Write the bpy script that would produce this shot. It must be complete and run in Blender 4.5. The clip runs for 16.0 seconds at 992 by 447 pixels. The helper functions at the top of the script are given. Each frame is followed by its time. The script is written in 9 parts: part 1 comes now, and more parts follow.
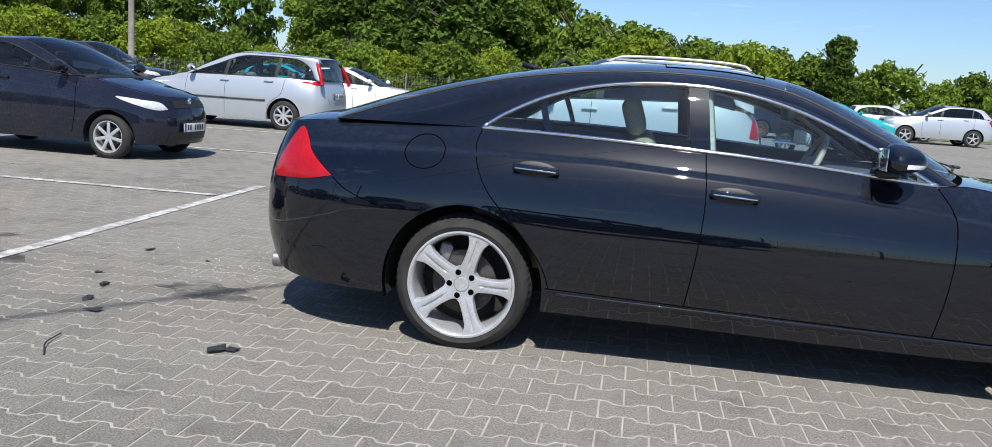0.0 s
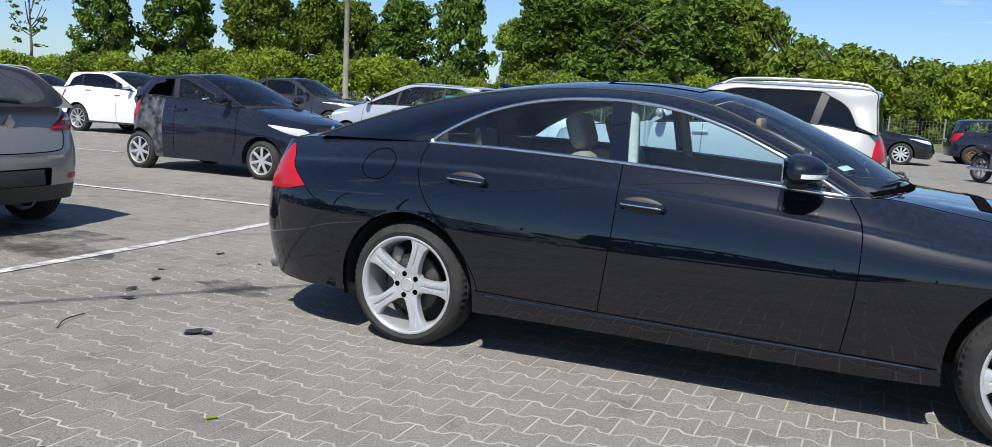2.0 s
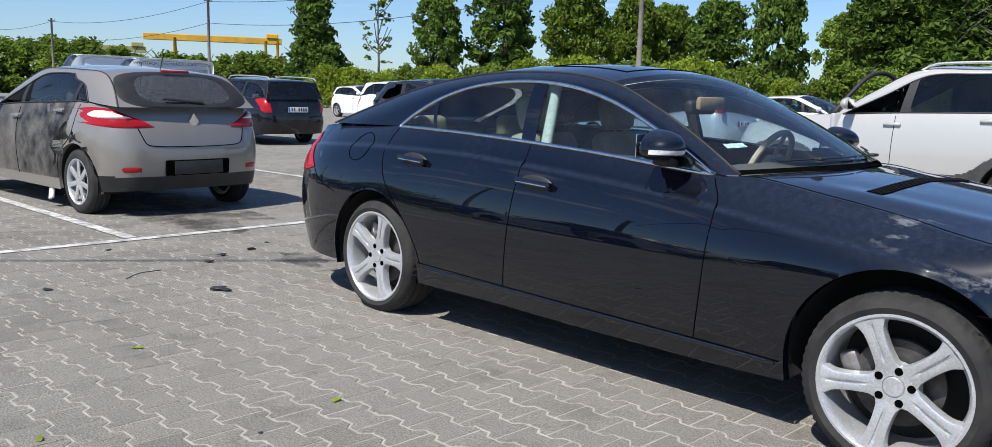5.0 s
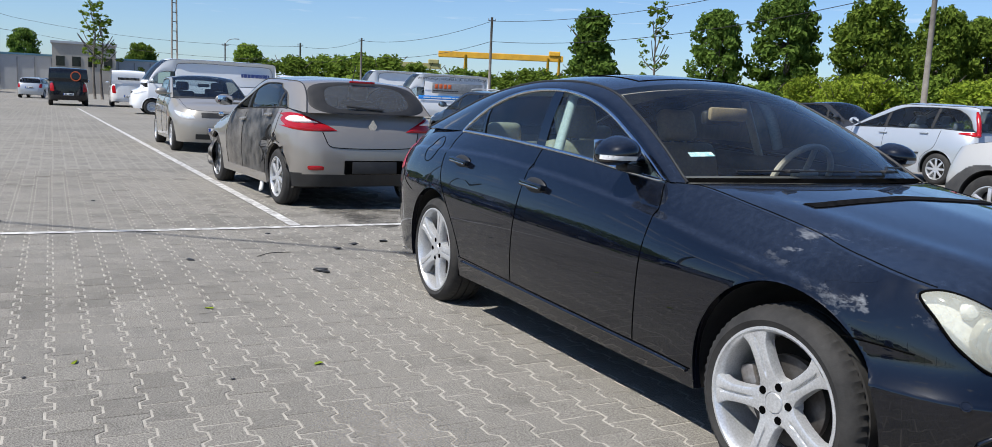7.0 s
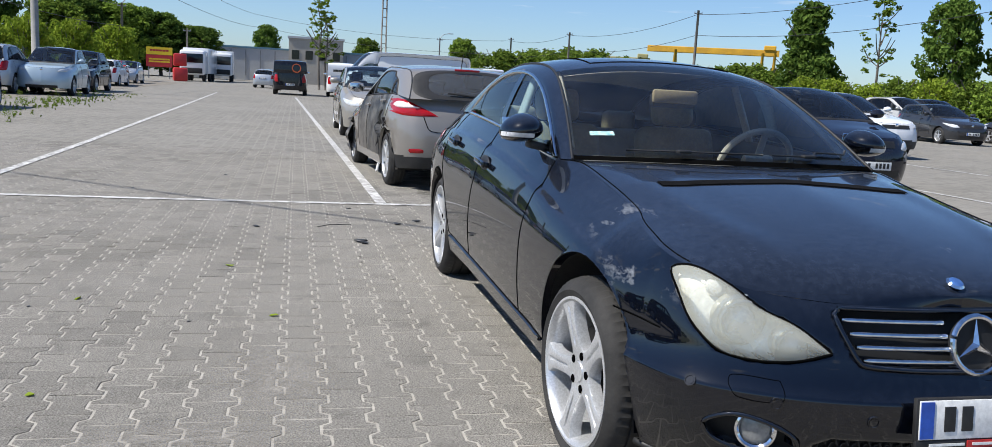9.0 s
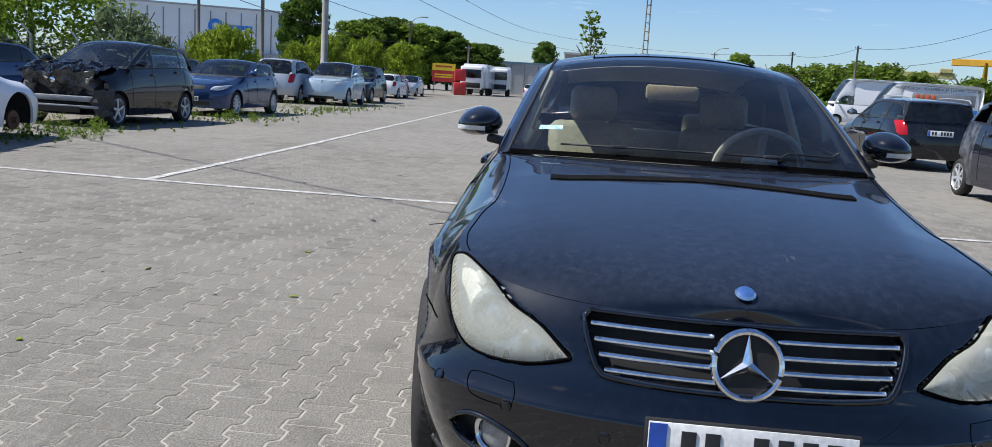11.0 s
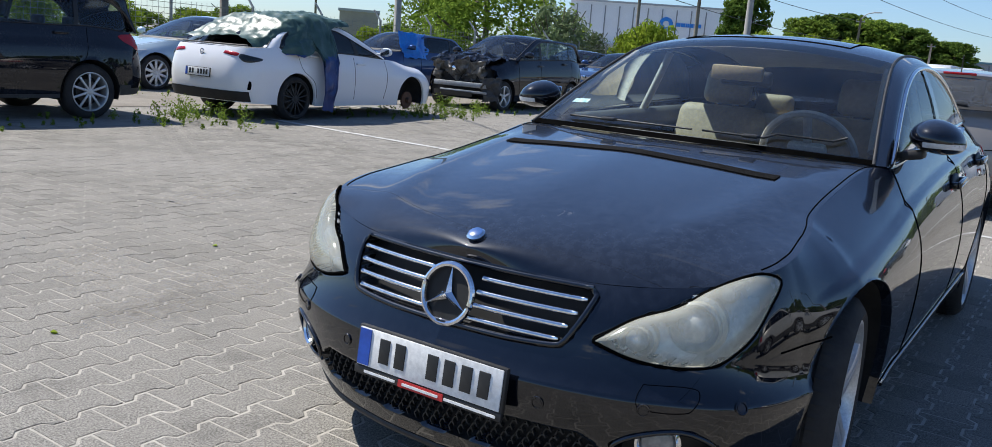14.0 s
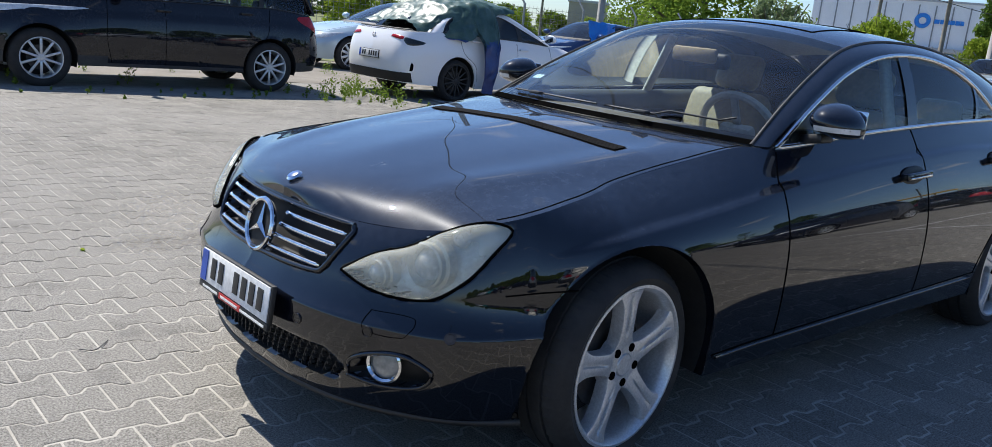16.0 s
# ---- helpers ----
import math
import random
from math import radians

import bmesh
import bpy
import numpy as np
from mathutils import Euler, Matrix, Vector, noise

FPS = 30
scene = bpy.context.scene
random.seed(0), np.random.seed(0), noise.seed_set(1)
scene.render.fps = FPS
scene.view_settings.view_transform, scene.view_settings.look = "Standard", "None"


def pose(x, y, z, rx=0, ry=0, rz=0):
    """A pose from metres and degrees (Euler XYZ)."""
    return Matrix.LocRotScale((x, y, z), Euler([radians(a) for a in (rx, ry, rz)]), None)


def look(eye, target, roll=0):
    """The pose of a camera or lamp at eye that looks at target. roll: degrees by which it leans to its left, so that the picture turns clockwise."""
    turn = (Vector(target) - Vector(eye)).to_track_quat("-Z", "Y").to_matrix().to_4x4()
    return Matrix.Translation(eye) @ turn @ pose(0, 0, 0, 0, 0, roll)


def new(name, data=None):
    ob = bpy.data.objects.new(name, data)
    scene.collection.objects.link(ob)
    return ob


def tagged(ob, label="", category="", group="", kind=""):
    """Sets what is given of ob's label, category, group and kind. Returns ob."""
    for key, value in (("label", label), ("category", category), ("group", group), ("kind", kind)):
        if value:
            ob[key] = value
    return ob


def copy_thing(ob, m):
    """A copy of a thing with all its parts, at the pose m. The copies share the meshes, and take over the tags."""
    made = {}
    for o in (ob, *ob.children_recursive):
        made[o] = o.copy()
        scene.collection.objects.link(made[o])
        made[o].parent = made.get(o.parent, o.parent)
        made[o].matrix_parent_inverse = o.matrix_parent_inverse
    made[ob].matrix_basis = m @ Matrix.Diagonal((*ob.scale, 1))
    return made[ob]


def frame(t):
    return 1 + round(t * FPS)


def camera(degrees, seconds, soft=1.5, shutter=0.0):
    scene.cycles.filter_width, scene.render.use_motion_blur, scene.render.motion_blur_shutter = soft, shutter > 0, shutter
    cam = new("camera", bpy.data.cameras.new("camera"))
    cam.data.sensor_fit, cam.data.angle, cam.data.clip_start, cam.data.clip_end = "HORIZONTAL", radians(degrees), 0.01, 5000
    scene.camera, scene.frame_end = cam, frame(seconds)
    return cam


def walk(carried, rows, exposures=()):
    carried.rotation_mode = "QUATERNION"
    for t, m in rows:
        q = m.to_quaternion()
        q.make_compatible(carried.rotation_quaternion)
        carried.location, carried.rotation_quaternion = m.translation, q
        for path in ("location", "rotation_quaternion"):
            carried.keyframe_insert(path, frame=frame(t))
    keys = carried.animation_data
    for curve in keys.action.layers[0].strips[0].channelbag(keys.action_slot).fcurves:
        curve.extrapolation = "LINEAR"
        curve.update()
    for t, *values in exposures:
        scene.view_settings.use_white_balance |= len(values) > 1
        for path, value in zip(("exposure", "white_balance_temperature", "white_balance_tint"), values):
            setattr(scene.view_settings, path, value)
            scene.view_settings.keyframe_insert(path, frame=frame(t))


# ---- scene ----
cam = camera(59.1, 16.0, soft=0.8)

PATH = [
    (0, (0.761, -4.823, 1.254), (0.458, -2.871, 0.94), 3.9),
    (0.5, (1.131, -4.902, 1.258), (0.684, -2.971, 0.993), 3.3),
    (1, (1.459, -4.903, 1.246), (0.893, -3.003, 0.982), 1.2),
    (1.5, (1.797, -4.8, 1.281), (1.098, -2.946, 1.008), 2.8),
    (2, (2.156, -4.759, 1.272), (1.375, -2.939, 0.996), 2.9),
    (2.5, (2.457, -4.683, 1.266), (1.557, -2.919, 0.986), 2.0),
    (3, (2.757, -4.514, 1.28), (1.815, -2.775, 0.985), 2.9),
    (3.5, (3.104, -4.406, 1.26), (2.074, -2.715, 0.981), 2.3),
    (4, (3.406, -4.295, 1.252), (2.229, -2.702, 0.973), 2.0),
    (4.2, (3.516, -4.205, 1.251), (2.276, -2.662, 0.967), 1.7),
    (6.3, (4.601, -3.311, 1.224), (2.984, -2.167, 0.951), 2.6),
    (6.5, (4.719, -3.205, 1.225), (3.044, -2.146, 0.957), 2.5),
    (7, (4.931, -2.971, 1.235), (3.167, -2.07, 0.959), 2.6),
    (7.5, (5.08, -2.669, 1.244), (3.29, -1.828, 0.948), 4.8),
    (8, (5.297, -2.401, 1.23), (3.481, -1.618, 0.933), 3.9),
    (8.5, (5.525, -2.126, 1.255), (3.635, -1.548, 0.95), 2.7),
    (8.7, (5.578, -2.005, 1.24), (3.673, -1.479, 0.933), 2.8),
    (10.8, (5.59, -0.555, 1.212), (3.619, -0.66, 0.888), 4.3),
    (11, (5.63, -0.43, 1.211), (3.662, -0.599, 0.898), 3.6),
    (11.5, (5.717, -0.131, 1.232), (3.777, -0.499, 0.916), 3.0),
    (12, (5.698, 0.155, 1.226), (3.782, -0.305, 0.887), 2.9),
    (12.5, (5.67, 0.437, 1.221), (3.785, -0.122, 0.856), 2.8),
    (13, (5.653, 0.772, 1.235), (3.864, -0.036, 0.85), 4.7),
    (13.5, (5.537, 1.037, 1.23), (3.834, 0.066, 0.835), 5.1),
    (14, (5.409, 1.301, 1.236), (3.772, 0.219, 0.849), 4.6),
    (14.5, (5.309, 1.635, 1.261), (3.795, 0.383, 0.884), 4.2),
    (15, (5.123, 1.844, 1.255), (3.688, 0.515, 0.835), 5.9),
    (15.5, (4.936, 2.074, 1.265), (3.573, 0.68, 0.82), 6.2),
    (16, (4.828, 2.411, 1.28), (3.532, 0.956, 0.831), 5.8),
]
walk(cam, [(t, look(eye, target, roll)) for t, eye, target, roll in PATH], exposures=((0.0, 0.36), (12.0, 0.38), (14.0, 0.48), (16.0, 0.60)))

# ---- sky and sun ----
TO_SUN = Vector((0.10, -0.72, 1.0)).normalized()
world = bpy.data.worlds.new("world")
scene.world = world
world.use_nodes = True
wn = world.node_tree.nodes
wn.clear()
w_out, w_bg, w_sky = wn.new("ShaderNodeOutputWorld"), wn.new("ShaderNodeBackground"), wn.new("ShaderNodeTexSky")
w_sky.sky_type, w_sky.sun_disc = "NISHITA", False
w_sky.sun_elevation = math.asin(TO_SUN.z)
w_sky.sun_rotation = math.atan2(TO_SUN.x, TO_SUN.y)
w_sky.altitude, w_sky.air_density, w_sky.dust_density, w_sky.ozone_density = 300, 1.0, 0.5, 3.0
w_bg.inputs["Strength"].default_value = 0.091
w_tint = wn.new("ShaderNodeMix")
w_tint.data_type, w_tint.blend_type = "RGBA", "MULTIPLY"
w_tint.inputs[0].default_value, w_tint.inputs[7].default_value = 1.0, (0.80, 0.95, 1.17, 1)
world.node_tree.links.new(w_sky.outputs["Color"], w_tint.inputs[6])
# small fair-weather clouds on a flat layer overhead
wl = world.node_tree.links
w_tc, w_sep, w_low, w_noise = wn.new("ShaderNodeTexCoord"), wn.new("ShaderNodeSeparateXYZ"), wn.new("ShaderNodeMath"), wn.new("ShaderNodeTexNoise")
w_div, w_ramp, w_fade, w_cov, w_cloud = wn.new("ShaderNodeVectorMath"), wn.new("ShaderNodeValToRGB"), wn.new("ShaderNodeMapRange"), wn.new("ShaderNodeMath"), wn.new("ShaderNodeMix")
w_low.operation, w_low.inputs[1].default_value = "MAXIMUM", 0.05
w_div.operation, w_cov.operation = "DIVIDE", "MULTIPLY"
wl.new(w_tc.outputs["Generated"], w_sep.inputs[0])
wl.new(w_sep.outputs["Z"], w_low.inputs[0])
wl.new(w_tc.outputs["Generated"], w_div.inputs[0])
wl.new(w_low.outputs[0], w_div.inputs[1])
wl.new(w_div.outputs[0], w_noise.inputs["Vector"])
w_noise.inputs["Scale"].default_value, w_noise.inputs["Detail"].default_value, w_noise.inputs["Roughness"].default_value = 1.5, 6.0, 0.55
w_ramp.color_ramp.elements[0].position, w_ramp.color_ramp.elements[1].position = 0.615, 0.72
wl.new(w_noise.outputs["Fac"], w_ramp.inputs[0])
w_fade.inputs["From Min"].default_value, w_fade.inputs["From Max"].default_value, w_fade.inputs["To Max"].default_value = 0.06, 0.20, 0.75
wl.new(w_sep.outputs["Z"], w_fade.inputs[0])
wl.new(w_ramp.outputs["Color"], w_cov.inputs[0])
wl.new(w_fade.outputs[0], w_cov.inputs[1])
w_cloud.data_type = "RGBA"
w_cloud.inputs[7].default_value = (8.0, 8.3, 8.8, 1)
wl.new(w_cov.outputs[0], w_cloud.inputs[0])
wl.new(w_tint.outputs[2], w_cloud.inputs[6])
wl.new(w_cloud.outputs[2], w_bg.inputs["Color"])
world.node_tree.links.new(w_bg.outputs["Background"], w_out.inputs["Surface"])
sun = new("sun", bpy.data.lights.new("sun", "SUN"))
sun.data.energy, sun.data.angle, sun.data.color = 5.0, radians(0.53), (1.0, 0.968, 0.915)
sun.matrix_world = look(TO_SUN * 50, (0, 0, 0))


# ---- materials ----
def shader(name):
    m = bpy.data.materials.new(name)
    m.use_nodes = True
    m.node_tree.nodes.clear()
    n, l = m.node_tree.nodes, m.node_tree.links
    out = n.new("ShaderNodeOutputMaterial")
    p = n.new("ShaderNodeBsdfPrincipled")
    l.new(p.outputs[0], out.inputs[0])
    return m, n, l, p, out


def noise_node(n, l, scale, detail=4.0, rough=0.6, coords="Object", stretch=None):
    tc = n.new("ShaderNodeTexCoord")
    t = n.new("ShaderNodeTexNoise")
    t.inputs["Scale"].default_value, t.inputs["Detail"].default_value, t.inputs["Roughness"].default_value = scale, detail, rough
    if stretch:
        mp = n.new("ShaderNodeMapping")
        mp.inputs["Scale"].default_value = stretch
        l.new(tc.outputs[coords], mp.inputs[0])
        l.new(mp.outputs[0], t.inputs["Vector"])
    else:
        l.new(tc.outputs[coords], t.inputs["Vector"])
    return t.outputs["Fac"]


def ramp(n, l, fac, lo, hi, a=(0, 0, 0, 1), b=(1, 1, 1, 1)):
    r = n.new("ShaderNodeValToRGB")
    r.color_ramp.elements[0].position, r.color_ramp.elements[1].position = lo, hi
    r.color_ramp.elements[0].color, r.color_ramp.elements[1].color = a, b
    l.new(fac, r.inputs[0])
    return r.outputs["Color"]


def mix(n, l, fac, a, b, mode="MIX"):
    m = n.new("ShaderNodeMix")
    m.data_type, m.blend_type = "RGBA", mode
    for sock, v in ((m.inputs[0], fac), (m.inputs[6], a), (m.inputs[7], b)):
        if isinstance(v, bpy.types.NodeSocket):
            l.new(v, sock)
        else:
            sock.default_value = v if not isinstance(v, tuple) else (*v[:3], 1)
    return m.outputs[2]


def bump(n, l, p, height, strength, dist=0.01, normal="Normal"):
    b = n.new("ShaderNodeBump")
    b.inputs["Strength"].default_value, b.inputs["Distance"].default_value = strength, dist
    l.new(height, b.inputs["Height"])
    l.new(b.outputs[0], p.inputs[normal])


def surface(name, a, b, scale=8.0, rough=0.6, rough2=None, metal=0.0, grain=60.0, relief=0.0, spec=0.5, coords="Object"):
    """Two colours in patches, a finer grain over them, and relief."""
    m, n, l, p, out = shader(name)
    big, fine = noise_node(n, l, scale, coords=coords), noise_node(n, l, grain, 3.0, coords=coords)
    col = mix(n, l, ramp(n, l, big, 0.35, 0.65), a, b)
    col = mix(n, l, 1.0, col, ramp(n, l, fine, 0.3, 0.7, (0.82, 0.82, 0.82, 1), (1.1, 1.1, 1.1, 1)), "MULTIPLY")
    l.new(col, p.inputs["Base Color"])
    p.inputs["Metallic"].default_value, p.inputs["Specular IOR Level"].default_value = metal, spec
    r = n.new("ShaderNodeMapRange")
    r.inputs["To Min"].default_value, r.inputs["To Max"].default_value = rough, rough if rough2 is None else rough2
    l.new(big, r.inputs[0])
    l.new(r.outputs[0], p.inputs["Roughness"])
    if relief:
        bump(n, l, p, fine, relief)
    return m


def paint(name, col, flake=0.0, dust=0.12, dust_sheen_col=(0.28, 0.26, 0.23), rough=0.28, metal=0.0, ior=1.5, scuffs_and_glare=(), spec=0.0, film=0.0):
    """Car paint: coloured base under clear coat, dulled by patchy dust and small specks; film adds dust and a painted
    sky sheen on upward faces.
    """
    m, n, l, p, out = shader(name)
    patch, fine, speck = noise_node(n, l, 2.2, 5.0), noise_node(n, l, 38.0, 4.0, 0.7), noise_node(n, l, 210.0, 2.0)
    d1 = ramp(n, l, patch, 0.42, 0.75, (0, 0, 0, 1), (1, 1, 1, 1))
    d2 = ramp(n, l, fine, 0.45, 0.8)
    d3 = ramp(n, l, speck, 0.66, 0.72)
    both = mix(n, l, 1.0, d1, d2, "MULTIPLY")
    both = mix(n, l, 1.0, both, mix(n, l, 0.35, (0, 0, 0), d3), "ADD")
    k = n.new("ShaderNodeMath")
    k.operation = "MULTIPLY"
    k.inputs[1].default_value = dust
    l.new(both, k.inputs[0])
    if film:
        # upward faces made paler: thin dust plus sky sheen painted into the colour
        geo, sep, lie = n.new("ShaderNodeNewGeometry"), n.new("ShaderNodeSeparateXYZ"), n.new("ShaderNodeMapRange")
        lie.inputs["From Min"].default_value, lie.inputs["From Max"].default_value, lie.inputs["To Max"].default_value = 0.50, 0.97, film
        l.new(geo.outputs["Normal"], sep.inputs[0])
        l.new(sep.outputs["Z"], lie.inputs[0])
        up_sheen, more = n.new("ShaderNodeMath"), n.new("ShaderNodeMath")
        up_sheen.operation, more.operation = "MULTIPLY", "ADD"
        l.new(lie.outputs[0], up_sheen.inputs[0])
        l.new(ramp(n, l, fine, 0.25, 0.75, (0.55, 0.55, 0.55, 1), (1.5, 1.5, 1.5, 1)), up_sheen.inputs[1])
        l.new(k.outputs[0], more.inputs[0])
        l.new(up_sheen.outputs[0], more.inputs[1])
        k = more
    base = mix(n, l, k.outputs[0], col, dust_sheen_col)
    for (cx, cy, cz), (sx, sy, sz), lo in scuffs_and_glare:
        # pale streaky patches round a spot: peeled, scratched clear coat and painted cloud glare
        tc, mp, ln = n.new("ShaderNodeTexCoord"), n.new("ShaderNodeMapping"), n.new("ShaderNodeVectorMath")
        mp.vector_type, ln.operation = "POINT", "LENGTH"
        mp.inputs["Location"].default_value, mp.inputs["Scale"].default_value = (-cx / sx, -cy / sy, -cz / sz), (1 / sx, 1 / sy, 1 / sz)
        l.new(tc.outputs["Object"], mp.inputs[0])
        l.new(mp.outputs[0], ln.inputs[0])
        near = ramp(n, l, ln.outputs["Value"], 0.15, 1.0, (1, 1, 1, 1), (0, 0, 0, 1))
        streak = ramp(n, l, noise_node(n, l, 6.0, 6.0, 0.7, stretch=(0.8, 1.6, 1.6)), lo, lo + 0.08)
        base = mix(n, l, mix(n, l, 1.0, near, streak, "MULTIPLY"), base, (0.24, 0.25, 0.26))
    l.new(base, p.inputs["Base Color"])
    p.inputs["Metallic"].default_value, p.inputs["Roughness"].default_value = metal, rough
    p.inputs["Coat Weight"].default_value = 1.0
    p.inputs["Coat IOR"].default_value = ior
    p.inputs["Specular IOR Level"].default_value = spec
    r = n.new("ShaderNodeMapRange")
    r.inputs["To Min"].default_value, r.inputs["To Max"].default_value = 0.008, 0.008 + 0.16 * dust
    l.new(d2, r.inputs[0])
    l.new(r.outputs[0], p.inputs["Coat Roughness"])
    return m


def glass(name, tint, haze=0.03, grain=6.0):
    """A pane: mostly clear, tinted, with Fresnel gloss and a film of dust."""
    m, n, l, p, out = shader(name)
    tr, gl, df = n.new("ShaderNodeBsdfTransparent"), n.new("ShaderNodeBsdfGlossy"), n.new("ShaderNodeBsdfDiffuse")
    tr.inputs[0].default_value = (*tint, 1)
    gl.inputs["Roughness"].default_value = 0.01
    df.inputs[0].default_value = (0.42, 0.44, 0.46, 1)
    fr = n.new("ShaderNodeFresnel")
    fr.inputs[0].default_value = 1.55
    a, b = n.new("ShaderNodeMixShader"), n.new("ShaderNodeMixShader")
    k = n.new("ShaderNodeMath")
    k.operation = "MULTIPLY"
    k.inputs[1].default_value = haze
    l.new(ramp(n, l, noise_node(n, l, grain, 6.0, 0.7), 0.3, 0.8), k.inputs[0])
    l.new(k.outputs[0], a.inputs[0])
    l.new(tr.outputs[0], a.inputs[1])
    l.new(df.outputs[0], a.inputs[2])
    l.new(fr.outputs[0], b.inputs[0])
    l.new(a.outputs[0], b.inputs[1])
    l.new(gl.outputs[0], b.inputs[2])
    l.new(b.outputs[0], out.inputs[0])
    return m


M = {}
# two scuffs on the right wing; the third patch paints a cloud's reflection on the bonnet
M["black_paint"] = paint("black_paint", (0.0016, 0.0024, 0.0054), dust=0.035, dust_sheen_col=(0.17, 0.22, 0.33), ior=1.62, film=0.09, rough=0.30, spec=0.03, scuffs_and_glare=(((3.16, -0.78, 0.72), (0.26, 0.16, 0.12), 0.56), ((2.88, -0.76, 0.82), (0.22, 0.14, 0.10), 0.585), ((3.36, 0.10, 0.84), (0.10, 0.16, 0.2), 0.63)))
M["chrome"] = surface("chrome", (0.82, 0.82, 0.83), (0.72, 0.72, 0.73), 5, 0.06, 0.14, 1.0)
M["rubber"] = surface("rubber", (0.013, 0.0125, 0.012), (0.032, 0.030, 0.028), 9, 0.75, 0.9, relief=0.12)
M["trim"] = surface("trim", (0.012, 0.012, 0.012), (0.025, 0.024, 0.023), 6, 0.45, 0.65)
M["plastic"] = surface("plastic", (0.035, 0.035, 0.036), (0.06, 0.058, 0.055), 6, 0.6, 0.8)
M["gap"] = surface("gap", (0.002, 0.002, 0.002), (0.004, 0.004, 0.004), 6, 0.9, spec=0.0)
M["under"] = surface("under", (0.012, 0.011, 0.01), (0.025, 0.022, 0.02), 6, 0.9)
M["alloy"] = surface("alloy", (0.64, 0.65, 0.66), (0.54, 0.545, 0.55), 7, 0.28, 0.40, 0.55, grain=130)
M["disc"] = surface("disc", (0.10, 0.095, 0.09), (0.06, 0.05, 0.045), 14, 0.4, 0.7, 0.6)
M["steel"] = surface("steel", (0.33, 0.32, 0.31), (0.22, 0.19, 0.17), 20, 0.35, 0.6, 0.8)
M["rust"] = surface("rust", (0.16, 0.075, 0.035), (0.09, 0.055, 0.04), 25, 0.8, 0.95)
M["glass"] = glass("glass", (0.93, 0.97, 0.96), haze=0.04)
M["glass_side"] = glass("glass_side", (0.70, 0.87, 0.94), haze=0.03)
M["glass_dark"] = glass("glass_dark", (0.13, 0.155, 0.165), haze=0.012)
M["glass_dusty"] = glass("glass_dusty", (0.80, 0.86, 0.85), 0.30, 55.0)
M["glass_car"] = glass("glass_car", (0.74, 0.82, 0.83), haze=0.03)
M["red_lens"] = surface("red_lens", (0.42, 0.008, 0.012), (0.30, 0.005, 0.008), 5, 0.12, 0.2)
M["amber"] = surface("amber", (0.75, 0.25, 0.02), (0.6, 0.2, 0.02), 5, 0.15)
M["white_lens"] = surface("white_lens", (0.72, 0.73, 0.74), (0.62, 0.63, 0.64), 8, 0.15, 0.2)
M["beige"] = surface("beige", (0.43, 0.34, 0.21), (0.36, 0.28, 0.17), 9, 0.55, 0.7, relief=0.1)
M["dark_cloth"] = surface("dark_cloth", (0.03, 0.03, 0.032), (0.05, 0.05, 0.052), 9, 0.85, relief=0.2)
M["grey_cloth"] = surface("grey_cloth", (0.16, 0.16, 0.17), (0.22, 0.22, 0.23), 9, 0.85, relief=0.2)
M["pale_lens"] = surface("pale_lens", (0.86, 0.74, 0.72), (0.78, 0.66, 0.64), 8, 0.1, 0.2)
M["white_plate"] = surface("white_plate", (0.78, 0.78, 0.76), (0.68, 0.68, 0.66), 12, 0.35, 0.5)
M["blue_plate"] = surface("blue_plate", (0.02, 0.09, 0.45), (0.02, 0.07, 0.36), 12, 0.35)
M["ink"] = surface("ink", (0.012, 0.012, 0.012), (0.02, 0.02, 0.02), 12, 0.5)
M["red_paint"] = surface("red_paint", (0.55, 0.03, 0.03), (0.45, 0.025, 0.025), 6, 0.4)
M["yellow_paint"] = surface("yellow_paint", (0.78, 0.42, 0.03), (0.62, 0.33, 0.03), 0.8, 0.5, 0.7)
M["wood_pole"] = surface("wood_pole", (0.16, 0.14, 0.12), (0.23, 0.21, 0.18), 3, 0.85)
M["concrete"] = surface("concrete", (0.36, 0.35, 0.33), (0.27, 0.26, 0.24), 1.5, 0.85, relief=0.3)
M["galv"] = surface("galv", (0.34, 0.35, 0.36), (0.24, 0.25, 0.26), 6, 0.5, 0.7, 0.6)


# ---- mesh helpers ----
def link_mesh(name, verts, faces, material, parent=None, label="", smooth=True, mats=None, fm=None):
    me = bpy.data.meshes.new(name)
    me.from_pydata(np.asarray(verts, float).tolist(), [], [list(map(int, f)) for f in faces] if not isinstance(faces, np.ndarray) else faces.tolist())
    for mm in (mats or [material]):
        me.materials.append(mm)
    if fm is not None:
        me.polygons.foreach_set("material_index", fm)
    me.polygons.foreach_set("use_smooth", [smooth] * len(me.polygons))
    me.update()
    ob = new(name, me)
    if parent is not None:
        ob.parent = parent
    if label:
        ob["label"] = label
    return ob


def part(name, bm, material, parent=None, label="", smooth=True):
    """Links a bmesh as one mesh object under its thing or part."""
    me = bpy.data.meshes.new(name)
    bmesh.ops.recalc_face_normals(bm, faces=bm.faces)
    bm.to_mesh(me)
    bm.free()
    me.materials.append(material)
    me.polygons.foreach_set("use_smooth", [smooth] * len(me.polygons))
    if smooth:
        me.set_sharp_from_angle(angle=radians(38))
    ob = new(name, me)
    if parent is not None:
        ob.parent = parent
    if label:
        ob["label"] = label
    return ob


def thing(name, label, category, at=(0, 0, 0), rz=0.0, group="", kind=""):
    ob = new(name)
    ob.empty_display_size = 0.2
    ob.matrix_world = pose(*at, 0, 0, rz)
    return tagged(ob, label, category, group, kind)


